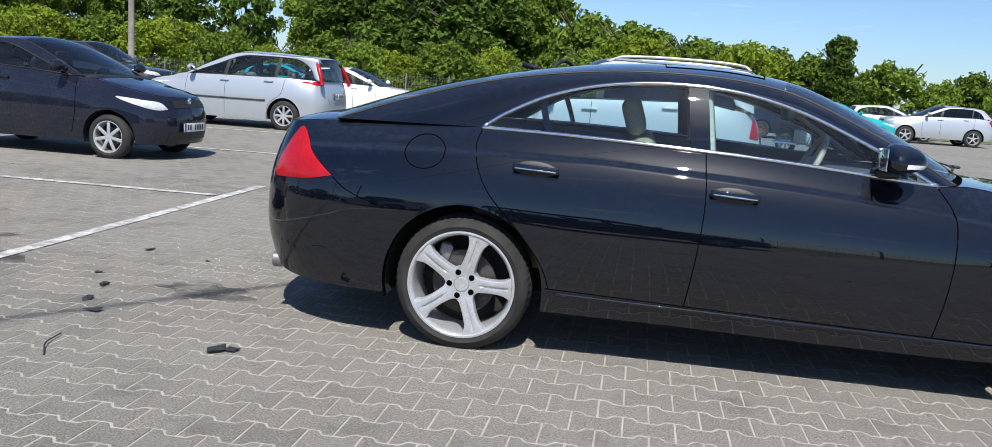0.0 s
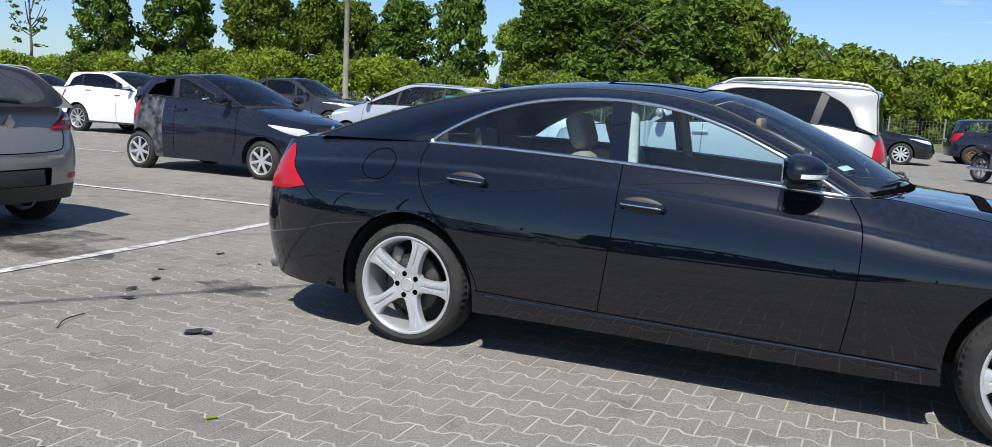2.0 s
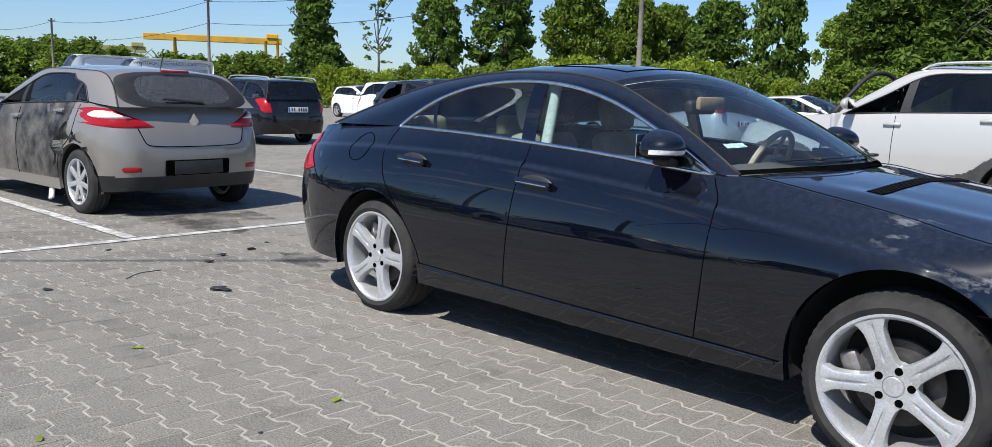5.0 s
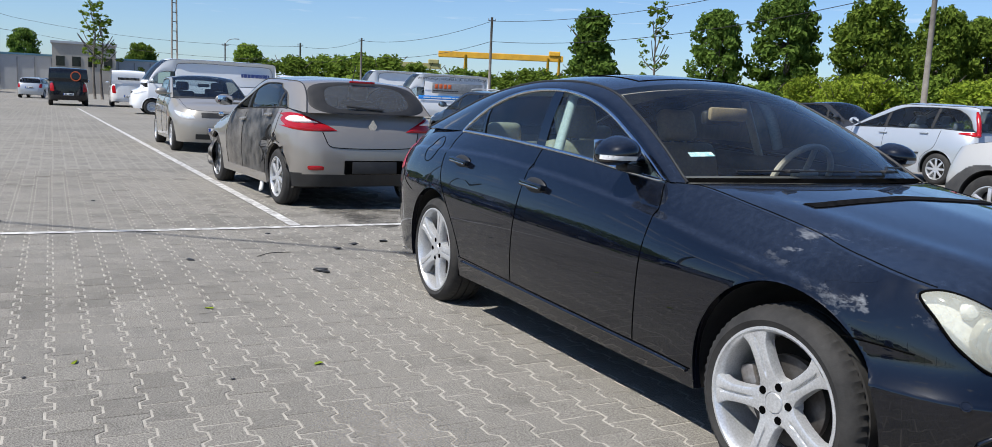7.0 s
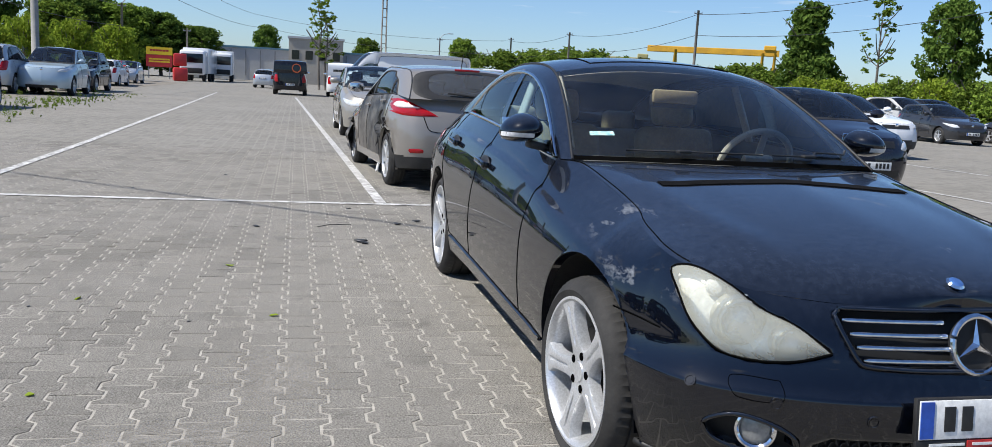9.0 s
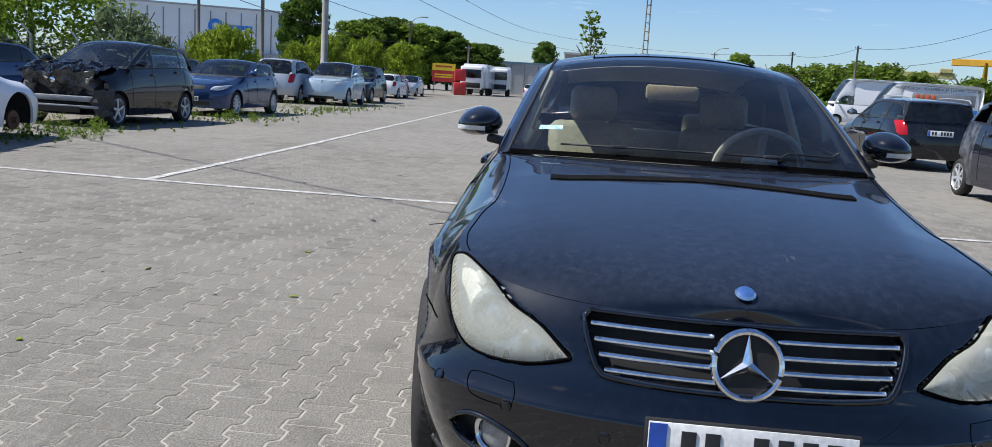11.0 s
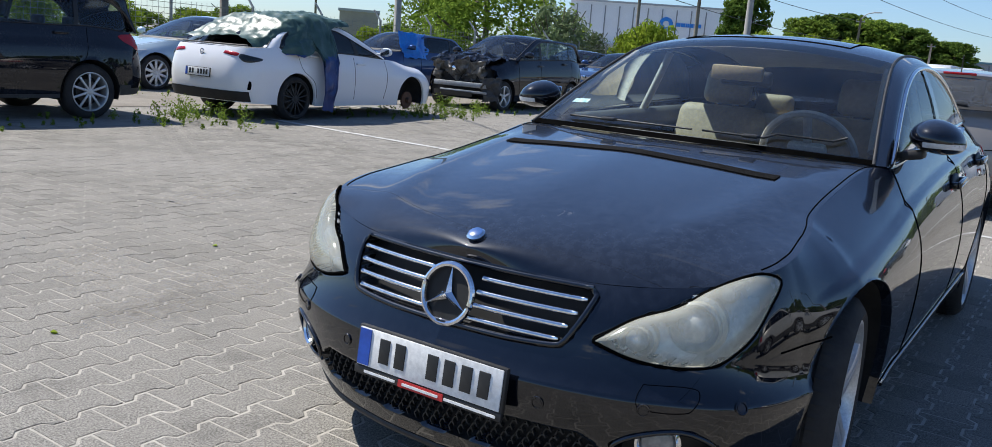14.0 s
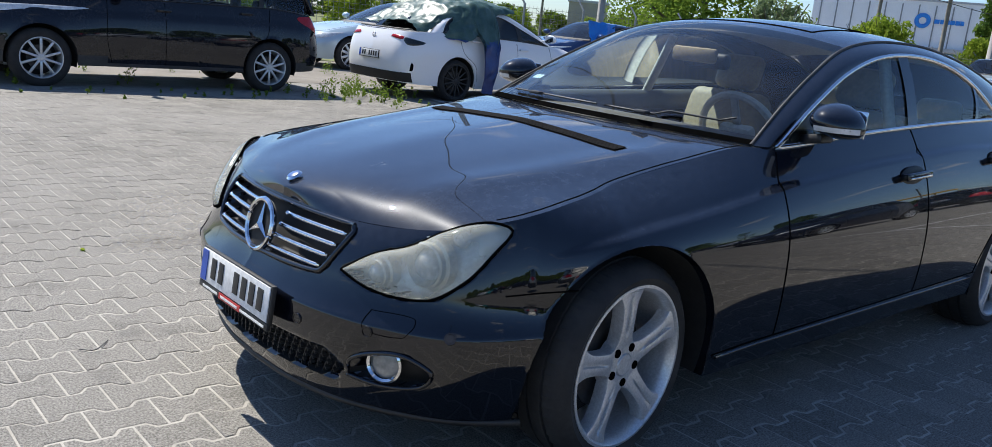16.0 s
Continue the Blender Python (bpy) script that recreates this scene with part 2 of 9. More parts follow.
def box(bm, c, s, m=None, bevel=0.0, seg=2):
    """A box of size s round c, bevelled, under the matrix m."""
    made = bmesh.ops.create_cube(bm, size=1.0)["verts"]
    bmesh.ops.scale(bm, vec=s, verts=made)
    if bevel > 0:
        edges = list({e for v in made for e in v.link_edges})
        r = bmesh.ops.bevel(bm, geom=edges, offset=min(bevel, 0.45 * min(s)), segments=seg, profile=0.5, affect="EDGES")
        made = list({v for f in r["faces"] for v in f.verts} | {v for v in made if v.is_valid})
    bmesh.ops.transform(bm, matrix=(m or Matrix()) @ Matrix.Translation(c) if m else Matrix.Translation(c), verts=made)
    return made


def lathe(bm, profile, n=48, axis="Y"):
    """Turns (radius, height) pairs about an axis."""
    rings = []
    for k in range(n):
        a = 2 * math.pi * k / n
        ring = []
        for r, h in profile:
            p = (r * math.cos(a), h, r * math.sin(a)) if axis == "Y" else (r * math.cos(a), r * math.sin(a), h)
            ring.append(bm.verts.new(p))
        rings.append(ring)
    for k in range(n):
        a, b = rings[k], rings[(k + 1) % n]
        for i in range(len(profile) - 1):
            if profile[i][0] < 1e-6 and profile[i + 1][0] < 1e-6:
                continue
            bm.faces.new((a[i], a[i + 1], b[i + 1], b[i]))
    bmesh.ops.remove_doubles(bm, verts=bm.verts, dist=1e-5)


def tube(points, r, seg=6, flat=1.0, closed=False):
    """Vertices and faces of a tube along points."""
    P = np.array(points, float)
    n = len(P)
    T = np.gradient(P, axis=0)
    T /= np.linalg.norm(T, axis=1)[:, None] + 1e-9
    up = np.array([0.0, 0.0, 1.0])
    V, F = [], []
    rr = np.full(n, r) if np.isscalar(r) else np.array(r)
    for i in range(n):
        u0 = up if abs(T[i] @ up) < 0.95 else np.array([0.0, 1.0, 0.0])
        s = np.cross(T[i], u0)
        s /= np.linalg.norm(s)
        w = np.cross(s, T[i])
        for k in range(seg):
            a = 2 * math.pi * k / seg
            V.append(P[i] + rr[i] * (math.cos(a) * s + flat * math.sin(a) * w))
    for i in range(n if closed else n - 1):
        j = (i + 1) % n
        for k in range(seg):
            F.append((i * seg + k, i * seg + (k + 1) % seg, j * seg + (k + 1) % seg, j * seg + k))
    if not closed:
        F.append(tuple(range(seg)))
        F.append(tuple((n - 1) * seg + k for k in reversed(range(seg))))
    return V, F


def spline(pts, n):
    """n points evenly along a smooth curve through pts."""
    P = np.array(pts, float)
    s = np.r_[0, np.cumsum(np.linalg.norm(np.diff(P[:, :3], axis=0), axis=1))]
    m = np.zeros_like(P)
    m[1:-1] = (P[2:] - P[:-2]) / (s[2:] - s[:-2])[:, None]
    m[0], m[-1] = (P[1] - P[0]) / (s[1] - s[0]), (P[-1] - P[-2]) / (s[-1] - s[-2])
    t = np.linspace(0, s[-1], n)
    i = np.clip(np.searchsorted(s, t, side="right") - 1, 0, len(P) - 2)
    h = (s[i + 1] - s[i])
    x = ((t - s[i]) / h)[:, None]
    h = h[:, None]
    return (2 * x**3 - 3 * x**2 + 1) * P[i] + (x**3 - 2 * x**2 + x) * h * m[i] + (-2 * x**3 + 3 * x**2) * P[i + 1] + (x**3 - x**2) * h * m[i + 1]


def smooth_fn(xs, ys):
    xs, ys = np.array(xs, float), np.array(ys, float)
    o = np.argsort(xs)
    xs, ys = xs[o], ys[o]
    d = np.diff(ys) / np.diff(xs)
    m = np.r_[d[0], [0 if a * b <= 0 else 2 * a * b / (a + b) for a, b in zip(d[:-1], d[1:])], d[-1]]

    def f(q):
        q = np.clip(np.asarray(q, float), xs[0], xs[-1])
        i = np.clip(np.searchsorted(xs, q, side="right") - 1, 0, len(xs) - 2)
        h = xs[i + 1] - xs[i]
        t = (q - xs[i]) / h
        return (2 * t**3 - 3 * t**2 + 1) * ys[i] + (t**3 - 2 * t**2 + t) * h * m[i] + (-2 * t**3 + 3 * t**2) * ys[i + 1] + (t**3 - t**2) * h * m[i + 1]
    return f


def inside(poly, x, y):
    """Whether points lie within a polygon."""
    x, y = np.asarray(x), np.asarray(y)
    r = np.zeros(x.shape, bool)
    for (ax, ay), (bx, by) in zip(poly, poly[1:] + poly[:1]):
        c = ((ay > y) != (by > y)) & (x < (bx - ax) * (y - ay) / (by - ay + 1e-12) + ax)
        r ^= c
    return r


def sub_grid(name, V, keep, material, parent, label=""):
    """The faces of a grid of points for which keep holds, as one smooth mesh."""
    n, m = V.shape[:2]
    ii, jj = np.nonzero(keep)
    if not len(ii):
        return None
    Q = np.stack([ii * m + jj, (ii + 1) * m + jj, (ii + 1) * m + jj + 1, ii * m + jj + 1], 1)
    used, Q = np.unique(Q, return_inverse=True)
    Q = Q.reshape(-1, 4)
    A = V.reshape(-1, 3)[used]
    nn = np.cross(A[Q[:, 1]] - A[Q[:, 0]], A[Q[:, 2]] - A[Q[:, 0]])
    away = A[Q].mean(1) - (1.3, 0.0, 0.6)
    if (nn * away).sum() < 0:
        Q = Q[:, ::-1]
    return link_mesh(name, A, Q, material, parent, label)


# ---- cars ----
class Shell:
    """The skin of a car: a band round the outline (bumpers, wings, doors), bonnet, boot lid, and the glazed top.
    rows: x, half-width, bottom, top, inset at the bottom, inset at the top, height of the widest line, from the nose to the tail."""

    def __init__(self, rows, wheels, arch, n=360, m=46, crease=None, power=2.2, ledge=None):
        self.wheels, self.arch, self.crease, self.power, self.ledge = wheels, arch, crease, power, ledge
        R = np.array(rows, float)
        P = spline(np.c_[R[:, :2], np.zeros(len(R)), R[:, 2:]], n)
        self.P = np.delete(P, 2, axis=1)
        self.P[0, 1] = self.P[-1, 1] = 0.0
        T = np.gradient(self.P[:, :2], axis=0)
        T /= np.linalg.norm(T, axis=1)[:, None]
        self.N = np.c_[-T[:, 1], T[:, 0]] * -1.0
        self.N[np.sum(self.N * (self.P[:, :2] - [1.3, 0]), axis=1) < 0] *= -1
        self.N[0], self.N[-1] = (1, 0), (-1, 0)
        self.n, self.m, self.ks, self.levels = n, m, np.arange(n), {}

    def at(self, i, z):
        """Point of the skin at the station i (may be fractional) and height z."""
        i = np.asarray(i, float)
        k = np.clip(i.astype(int), 0, self.n - 2)
        f = (i - k)[..., None]
        p = self.P[k] * (1 - f) + self.P[k + 1] * f
        nn = self.N[k] * (1 - f) + self.N[k + 1] * f
        nn = nn / np.linalg.norm(nn, axis=-1, keepdims=True)
        zb, zt, ib, it, zw = (p[..., c] for c in range(2, 7))
        low = np.clip((zw - z) / (zw - zb), 0, 1.3)
        hi = np.clip((z - zw) / (zt - zw), 0, 1.15)
        ins = ib * low**2 + it * hi**self.power
        if self.crease is not None:
            zc, depth, xa, xb = self.crease
            x = p[..., 0]
            w = np.clip((x - xa) / 0.3, 0, 1) * np.clip((xb - x) / 0.3, 0, 1)
            t = np.clip((z - zc(x)) / 0.016 + 0.5, 0, 1)
            ins = ins + w * depth * t * t * (3 - 2 * t)
        if self.ledge is not None:
            # the bumper's upper face leans back above a crisp edge
            z0, z1, depth, xa = self.ledge
            t = np.clip((z - z0) / (z1 - z0), 0, 1)
            ins = ins + np.clip((p[..., 0] - xa) / 0.3, 0, 1) * depth * (1 - (1 - t)**2)
        return np.stack([p[..., 0] - nn[..., 0] * ins, p[..., 1] - nn[..., 1] * ins, np.broadcast_to(z, p[..., 0].shape)], -1)

    def station(self, key, value, z, part_of="side"):
        """The station at which the skin has the given x (side) or y (front, rear) at height z."""
        zk = round(float(z), 4)
        if zk not in self.levels:
            self.levels[zk] = self.at(self.ks, np.full(self.n, zk))
        ks, Q = self.ks, self.levels[zk]
        half = int(np.argmax(self.P[:, 1] > 0.93 * self.P[:, 1].max()))
        if key == "x":
            return float(np.interp(-value, -Q[:, 0], ks))
        if part_of == "front":
            c = int(np.argmax(Q[:, 1])) if np.argmax(Q[:, 1]) > 5 else half
            y = np.maximum.accumulate(Q[:c, 1])
            return float(np.interp(value, y, ks[:c]))
        rev = Q[::-1]
        c = self.n // 3
        y = np.maximum.accumulate(rev[:c, 1])
        return float(np.interp(value, y, ks[::-1][:c]))

    def side(self, x, z, out=0.0):
        i = self.station("x", x, z)
        p, q, r = self.at(np.array([i, min(i + 1, self.n - 1.01), i]), np.array([z, z, z + 0.01]))
        nn = np.cross(q - p, r - p)
        nn /= np.linalg.norm(nn)
        if nn[1] < 0:
            nn = -nn
        return p + nn * out, nn

    def face(self, y, z, out=0.0, where="front"):
        s = 1 if y >= 0 else -1
        i = self.station("y", abs(y), z, where)
        p, q, r = self.at(np.array([i, i + 1, i]), np.array([z, z, z + 0.01]))
        nn = np.cross(q - p, r - p)
        nn /= np.linalg.norm(nn) + 1e-12
        if nn[0] * (1 if where == "front" else -1) < 0:
            nn = -nn
        p, nn = p * (1, s, 1), nn * (1, s, 1)
        return p + nn * out, nn

    def grid(self, change=None):
        ks = np.arange(self.n)
        v = np.linspace(0, 1, self.m)
        zb, zt = self.P[:, 2], self.P[:, 3]
        Z = zb[:, None] + (zt - zb)[:, None] * v[None]
        G = self.at(np.broadcast_to(ks[:, None], Z.shape), Z)
        cut = np.zeros(Z.shape, bool)
        for xw, zw in self.wheels:
            dx, dz = G[..., 0] - xw, G[..., 2] - zw
            d = np.hypot(dx, dz)
            hit = (d < self.arch) & (G[..., 1] > 0.45)
            cut |= hit
            k = np.where(hit, self.arch / np.maximum(d, 1e-4), 1.0)
            low = G[..., 2] < zw
            G[..., 0] = np.where(hit, np.where(low, xw + np.sign(dx) * self.arch, xw + dx * k), G[..., 0])
            G[..., 2] = np.where(hit & ~low, zw + dz * k, G[..., 2])
        if change is not None:
            G = change(G)
        full = np.concatenate([G, (G * (1, -1, 1))[-2::-1]], 0)
        fc = np.concatenate([cut, cut[-2::-1]], 0)
        keep = ~(fc[:-1, :-1] & fc[1:, :-1] & fc[1:, 1:] & fc[:-1, 1:])
        return full, keep


def loft_cap(edge, cx, cz, rows=16, p=2.2):
    """A cap between an edge (points with y > 0) and the centre line: centre points (cx, cz) for each edge point; both halves."""
    n = len(edge)
    t = np.linspace(0, 1, rows)
    H = np.zeros((n, rows, 3))
    for j, s in enumerate(t):
        H[:, j, 0] = cx + (edge[:, 0] - cx) * s**1.6
        H[:, j, 1] = edge[:, 1] * s
        H[:, j, 2] = edge[:, 2] + (cz - edge[:, 2]) * (1 - s**p)
    return np.concatenate([(H * (1, -1, 1))[:, :0:-1], H], 1)


SHARED = {}


def shared(name, key, make, material, parent, label=""):
    """A part whose mesh is built once and then used again by alike parts."""
    k = (name, key, material.name)
    if k not in SHARED:
        SHARED[k] = part(name, make(), material, parent, label)
        return SHARED[k]
    ob = new(name, SHARED[k].data)
    ob.parent = parent
    if label:
        ob["label"] = label
    return ob


def wheel_mesh_rim(style, rr, w):
    """A rim: barrel, lip, hub and spokes; the face looks to +y at y = w / 2."""
    bm = bmesh.new()
    f = w / 2
    lathe(bm, [(rr * 0.94, -f), (rr * 1.0, -f), (rr * 1.03, -f + 0.004), (rr * 0.93, -f + 0.03), (rr * 0.90, 0.0), (rr * 0.94, f - 0.035), (rr * 0.955, f - 0.012), (rr * 1.0, f), (rr * 1.035, f - 0.001), (rr * 1.035, f - 0.012)], 64)
    kind, count = style
    if kind == "wide":
        # broad spokes, narrowest halfway, with a slit along the middle and deep flanks
        across = ((-1, -0.046), (-1, -0.012), (-0.93, -0.003), (-0.72, 0.0), (-0.26, -0.001), (-0.17, -0.002), (-0.10, -0.011), (0.10, -0.011), (0.17, -0.002), (0.26, -0.001), (0.72, 0.0), (0.93, -0.003), (1, -0.012), (1, -0.046))
        for k in range(count):
            m = Matrix.Rotation(2 * math.pi * k / count, 4, "Y")
            rows = []
            for t in np.linspace(0, 1, 13):
                r = rr * (0.20 + 0.77 * t)
                half = rr * (0.165 - 0.035 * math.sin(math.pi * min(1, t * 1.05)) + 0.085 * max(0.0, t - 0.72)**2 / 0.078 + 0.06 * max(0.0, 0.15 - t) / 0.15)
                dep = f - 0.026 + 0.020 * t + 0.004 * math.sin(math.pi * t)
                slit = np.clip((t - 0.22) / 0.08, 0, 1) * np.clip((0.93 - t) / 0.08, 0, 1)
                row = []
                for q, d in across:
                    if abs(q) < 0.2:
                        d = d * slit
                    row.append(bm.verts.new(m @ Vector((half * q, dep + d, r))))
                rows.append(row)
            for a, b in zip(rows, rows[1:]):
                for i in range(len(across) - 1):
                    bm.faces.new((a[i], a[i + 1], b[i + 1], b[i]))
        lathe(bm, [(0.0, f - 0.020), (rr * 0.13, f - 0.021), (rr * 0.142, f - 0.024), (rr * 0.146, f - 0.029), (rr * 0.152, f - 0.024), (rr * 0.29, f - 0.025), (rr * 0.32, f - 0.032), (rr * 0.34, f - 0.07)], 40)
    elif kind == "cover":
        lathe(bm, [(0.0, f + 0.004), (rr * 0.16, f + 0.003), (rr * 0.2, f - 0.004), (rr * 0.93, f - 0.008), (rr * 0.98, f - 0.012)], 48)
        for k in range(count):
            m = Matrix.Rotation(2 * math.pi * k / count, 4, "Y")
            box(bm, (0, f - 0.002, rr * 0.55), (rr * 0.26, 0.016, rr * 0.62), m, 0.012)
    elif kind == "steel":
        lathe(bm, [(0.0, f - 0.06), (rr * 0.2, f - 0.055), (rr * 0.3, f - 0.075), (rr * 0.6, f - 0.03), (rr * 0.8, f - 0.05), (rr * 0.95, f - 0.06)], 40)
    else:
        thin = {"multi": 0.10, "five": 0.22, "ten": 0.13}[kind]
        for k in range(count):
            m = Matrix.Rotation(2 * math.pi * k / count, 4, "Y")
            box(bm, (0, f - 0.022, rr * 0.56), (rr * thin, 0.022, rr * 0.84), m, 0.008)
        lathe(bm, [(0.0, f - 0.008), (rr * 0.14, f - 0.01), (rr * 0.24, f - 0.02), (rr * 0.26, f - 0.05)], 32)
    return bm


def wheel(parent, x, y, r, w, rr, style, mats, side, tread=False, sag=0.0, roll=0.0, steer=0.0):
    """A wheel with its tyre, rim and brake; side is +1 for the car's left."""
    if style[0] == "none":
        bm = bmesh.new()
        lathe(bm, [(0.0, w / 2 - 0.02), (0.04, w / 2 - 0.02), (0.05, 0.03), (0.14, 0.03), (0.14, 0.0), (0.05, -0.01)], 32)
        ob = part("brake_disc", bm, M["rust"], parent, "bare rusty brake disc and hub")
        ob.matrix_local = pose(x, y, r * 0.86, 0, 0, 0 if side > 0 else 180)
        return ob
    f = w / 2

    def tyre_mesh():
        bm = bmesh.new()
        prof = [(rr * 0.99, -f + 0.01), (rr + (r - rr) * 0.4, -f - 0.006), (r - 0.03, -f + 0.004), (r - 0.008, -f + 0.022), (r, -f + 0.05)]
        for yy in (-0.22, 0.0, 0.22):
            prof += [(r + 0.002, (yy - 0.02) * w), (r - 0.007, (yy - 0.017) * w), (r - 0.007, (yy + 0.017) * w), (r + 0.002, (yy + 0.02) * w)]
        prof += [(r, f - 0.05), (r - 0.008, f - 0.022), (r - 0.03, f - 0.004), (rr + (r - rr) * 0.4, f + 0.006), (rr * 1.03, f - 0.004), (rr * 1.02, f - 0.03)]
        lathe(bm, prof, 120 if tread else 56)
        if tread:
            for v in bm.verts:
                q = math.hypot(v.co.x, v.co.z)
                if q > r - 0.02 and abs(v.co.y) > 0.24 * w:
                    k = round(math.atan2(v.co.x, v.co.z) / (2 * math.pi) * 120)
                    if k % 2:
                        d = (q - 0.006) / q
                        v.co.x, v.co.z = v.co.x * d, v.co.z * d
        return bm

    def disc_mesh():
        bm = bmesh.new()
        lathe(bm, [(0.03, f - 0.09), (rr * 0.62, f - 0.09), (rr * 0.62, f - 0.115), (0.03, f - 0.115)], 40)
        return bm

    def back_mesh():
        bm = bmesh.new()
        lathe(bm, [(0.0, -f + 0.05), (rr * 0.9, -f + 0.05)], 32)
        return bm
    key = (round(r, 3), round(w, 3), round(rr, 3), style)
    tyre = shared("tyre", key, tyre_mesh, mats[0], parent)
    turn = pose(0, 0, 0, 0, 0, (0 if side > 0 else 180) + steer) @ Matrix.Rotation(radians(roll), 4, "Y")
    tyre.matrix_local = Matrix.Translation((x, y, r - 0.012 - sag)) @ turn
    if sag:
        # an underinflated tyre, flattened and bulging at the ground
        tyre.data = tyre.data.copy()
        back = turn.inverted()
        for v in tyre.data.vertices:
            q = turn @ v.co
            low = -(r - 0.012 - sag) - q.z
            if low > -0.05:
                q.y *= 1 + 0.06 * min(1.0, (low + 0.05) / 0.05)
                q.z += max(low, 0.0)
                v.co = back @ q
    shared("rim", key, lambda: wheel_mesh_rim(style, rr, w), mats[1], tyre)
    shared("brake_disc", key, disc_mesh, M["disc"], tyre)
    shared("wheel_back", key, back_mesh, M["under"], tyre)
    if style[0] == "wide":
        def bolt_mesh():
            b2 = bmesh.new()
            lathe(b2, [(0.0, f - 0.0235), (0.010, f - 0.0235), (0.0135, f - 0.022), (0.015, f - 0.026)], 14)
            return b2
        for k in range(5):
            a = 2 * math.pi * (k + 0.5) / 5
            bolt = shared("wheel_bolt", key, bolt_mesh, M["gap"], tyre)
            bolt.matrix_local = pose(rr * 0.235 * math.sin(a), 0, rr * 0.235 * math.cos(a))
        bm = bmesh.new()
        box(bm, (rr * 0.55, f - 0.10, rr * 0.28), (0.07, 0.05, 0.15), None, 0.02)
        part("caliper", bm, M["steel"], tyre)
    return tyre


def strip(A, B, bulge=0.0, rows=8, axis=1):
    """A band between two curves of equal length, bowed outwards along y."""
    t = np.linspace(0, 1, rows)
    G = A[:, None] * (1 - t)[None, :, None] + B[:, None] * t[None, :, None]
    G[..., axis] += bulge * np.sign(A[:, None, axis]) * (4 * t * (1 - t))[None]
    return G


def seat(parent, x, y, z, mat, name="seat", head=True, w=0.5, lean=18, h=0.62):
    def make():
        bm = bmesh.new()
        box(bm, (0.22, 0, 0.08), (0.52, w, 0.16), None, 0.06, 3)
        m = pose(-0.02, 0, 0.12, 0, -lean, 0)
        box(bm, (0, 0, h / 2), (0.15, w * 0.96, h), m, 0.06, 3)
        if head:
            box(bm, (0.0, 0, h + 0.11), (0.10, 0.26, 0.19), m, 0.06, 3)
            box(bm, (0.0, 0.05, h + 0.02), (0.012, 0.012, 0.1), m)
            box(bm, (0.0, -0.05, h + 0.02), (0.012, 0.012, 0.1), m)
        return bm
    ob = shared(name, (w, h, lean, head), make, mat, parent)
    ob.matrix_local = pose(x, y, z)
    return ob


def steering_wheel(parent, x, y, z, mat, tilt=25, r=0.19):
    def make():
        bm = bmesh.new()
        a = np.linspace(0, 2 * math.pi, 41)[:-1]
        V, F = tube(np.c_[r * np.cos(a), r * np.sin(a), 0 * a], 0.016, 8, closed=True)
        vs = [bm.verts.new(v) for v in V]
        for f in F:
            bm.faces.new([vs[i] for i in f])
        box(bm, (0, 0, -0.015), (0.13, 0.16, 0.05), None, 0.02)
        for an in (0, 180, 270):
            box(bm, (r * 0.6, 0, -0.008), (r * 0.75, 0.035, 0.014), pose(0, 0, 0, 0, 0, an), 0.005)
        return bm
    ob = shared("steering_wheel", r, make, mat, parent)
    ob.matrix_local = pose(x, y, z, 0, -90 + tilt, 0)
    return ob


def dashed_bars(parent, at, turn, width, height, rows, mat, name="lettering", seed=1):
    """Plain bars standing for writing; lies in the x-z plane, facing -y, under the turn."""
    rnd = random.Random(seed)
    bm = bmesh.new()
    for k in range(rows):
        z = height * (0.5 - (k + 0.5) / rows)
        x = -width / 2
        while x < width / 2 - 0.01:
            w = min(rnd.uniform(0.06, 0.2) * width, width / 2 - x)
            box(bm, (x + w / 2, 0, z), (w * 0.9, 0.004, height / rows * 0.6))
            x += w
    ob = part(name, bm, mat, parent, smooth=False)
    ob.matrix_local = at @ turn
    return ob


def number_plate(parent, m, w=0.50, h=0.112, count=7, frame=True, blank=False):
    """A number plate: dark holder, white sheet, blue band and plain bars for the characters; faces +x under m."""
    bm = bmesh.new()
    box(bm, (0, 0, 0), (0.016, w + 0.016, h + 0.016), None, 0.004)
    holder = part("number_plate", bm, M["trim"], parent, "car number plate in a dark holder")
    holder.matrix_local = m
    if blank:
        return holder
    bm = bmesh.new()
    box(bm, (0.0095, 0, 0.002), (0.004, w, h), None, 0.001)
    part("plate_sheet", bm, M["white_plate"], holder)
    bm = bmesh.new()
    box(bm, (0.0125, -w / 2 + 0.022, 0.002), (0.003, 0.040, h - 0.006))
    part("blue_band", bm, M["blue_plate"], holder)
    step = (w - 0.09) / count
    for k in range(count):
        if k == 2 and count > 6:
            continue
        bar = shared("plate_bar", (w, h), lambda: box_bm((0.003, step * 0.62, h * 0.64), 0.0005), M["ink"], holder)
        bar.matrix_local = pose(0.0125, -w / 2 + 0.065 + step * (k + 0.5), 0.004)
    return holder


def box_bm(size, bevel, at=(0, 0, 0)):
    bm = bmesh.new()
    box(bm, at, size, None, bevel, 3)
    return bm


def handle_bm():
    bm = bmesh.new()
    box(bm, (0, 0.030, 0), (0.19, 0.016, 0.026), None, 0.007, 3)
    box(bm, (0.085, 0.012, 0), (0.02, 0.03, 0.024), None, 0.004)
    box(bm, (-0.085, 0.012, 0), (0.02, 0.03, 0.024), None, 0.004)
    box(bm, (0, 0.001, 0), (0.15, 0.006, 0.05), None, 0.002)
    return bm


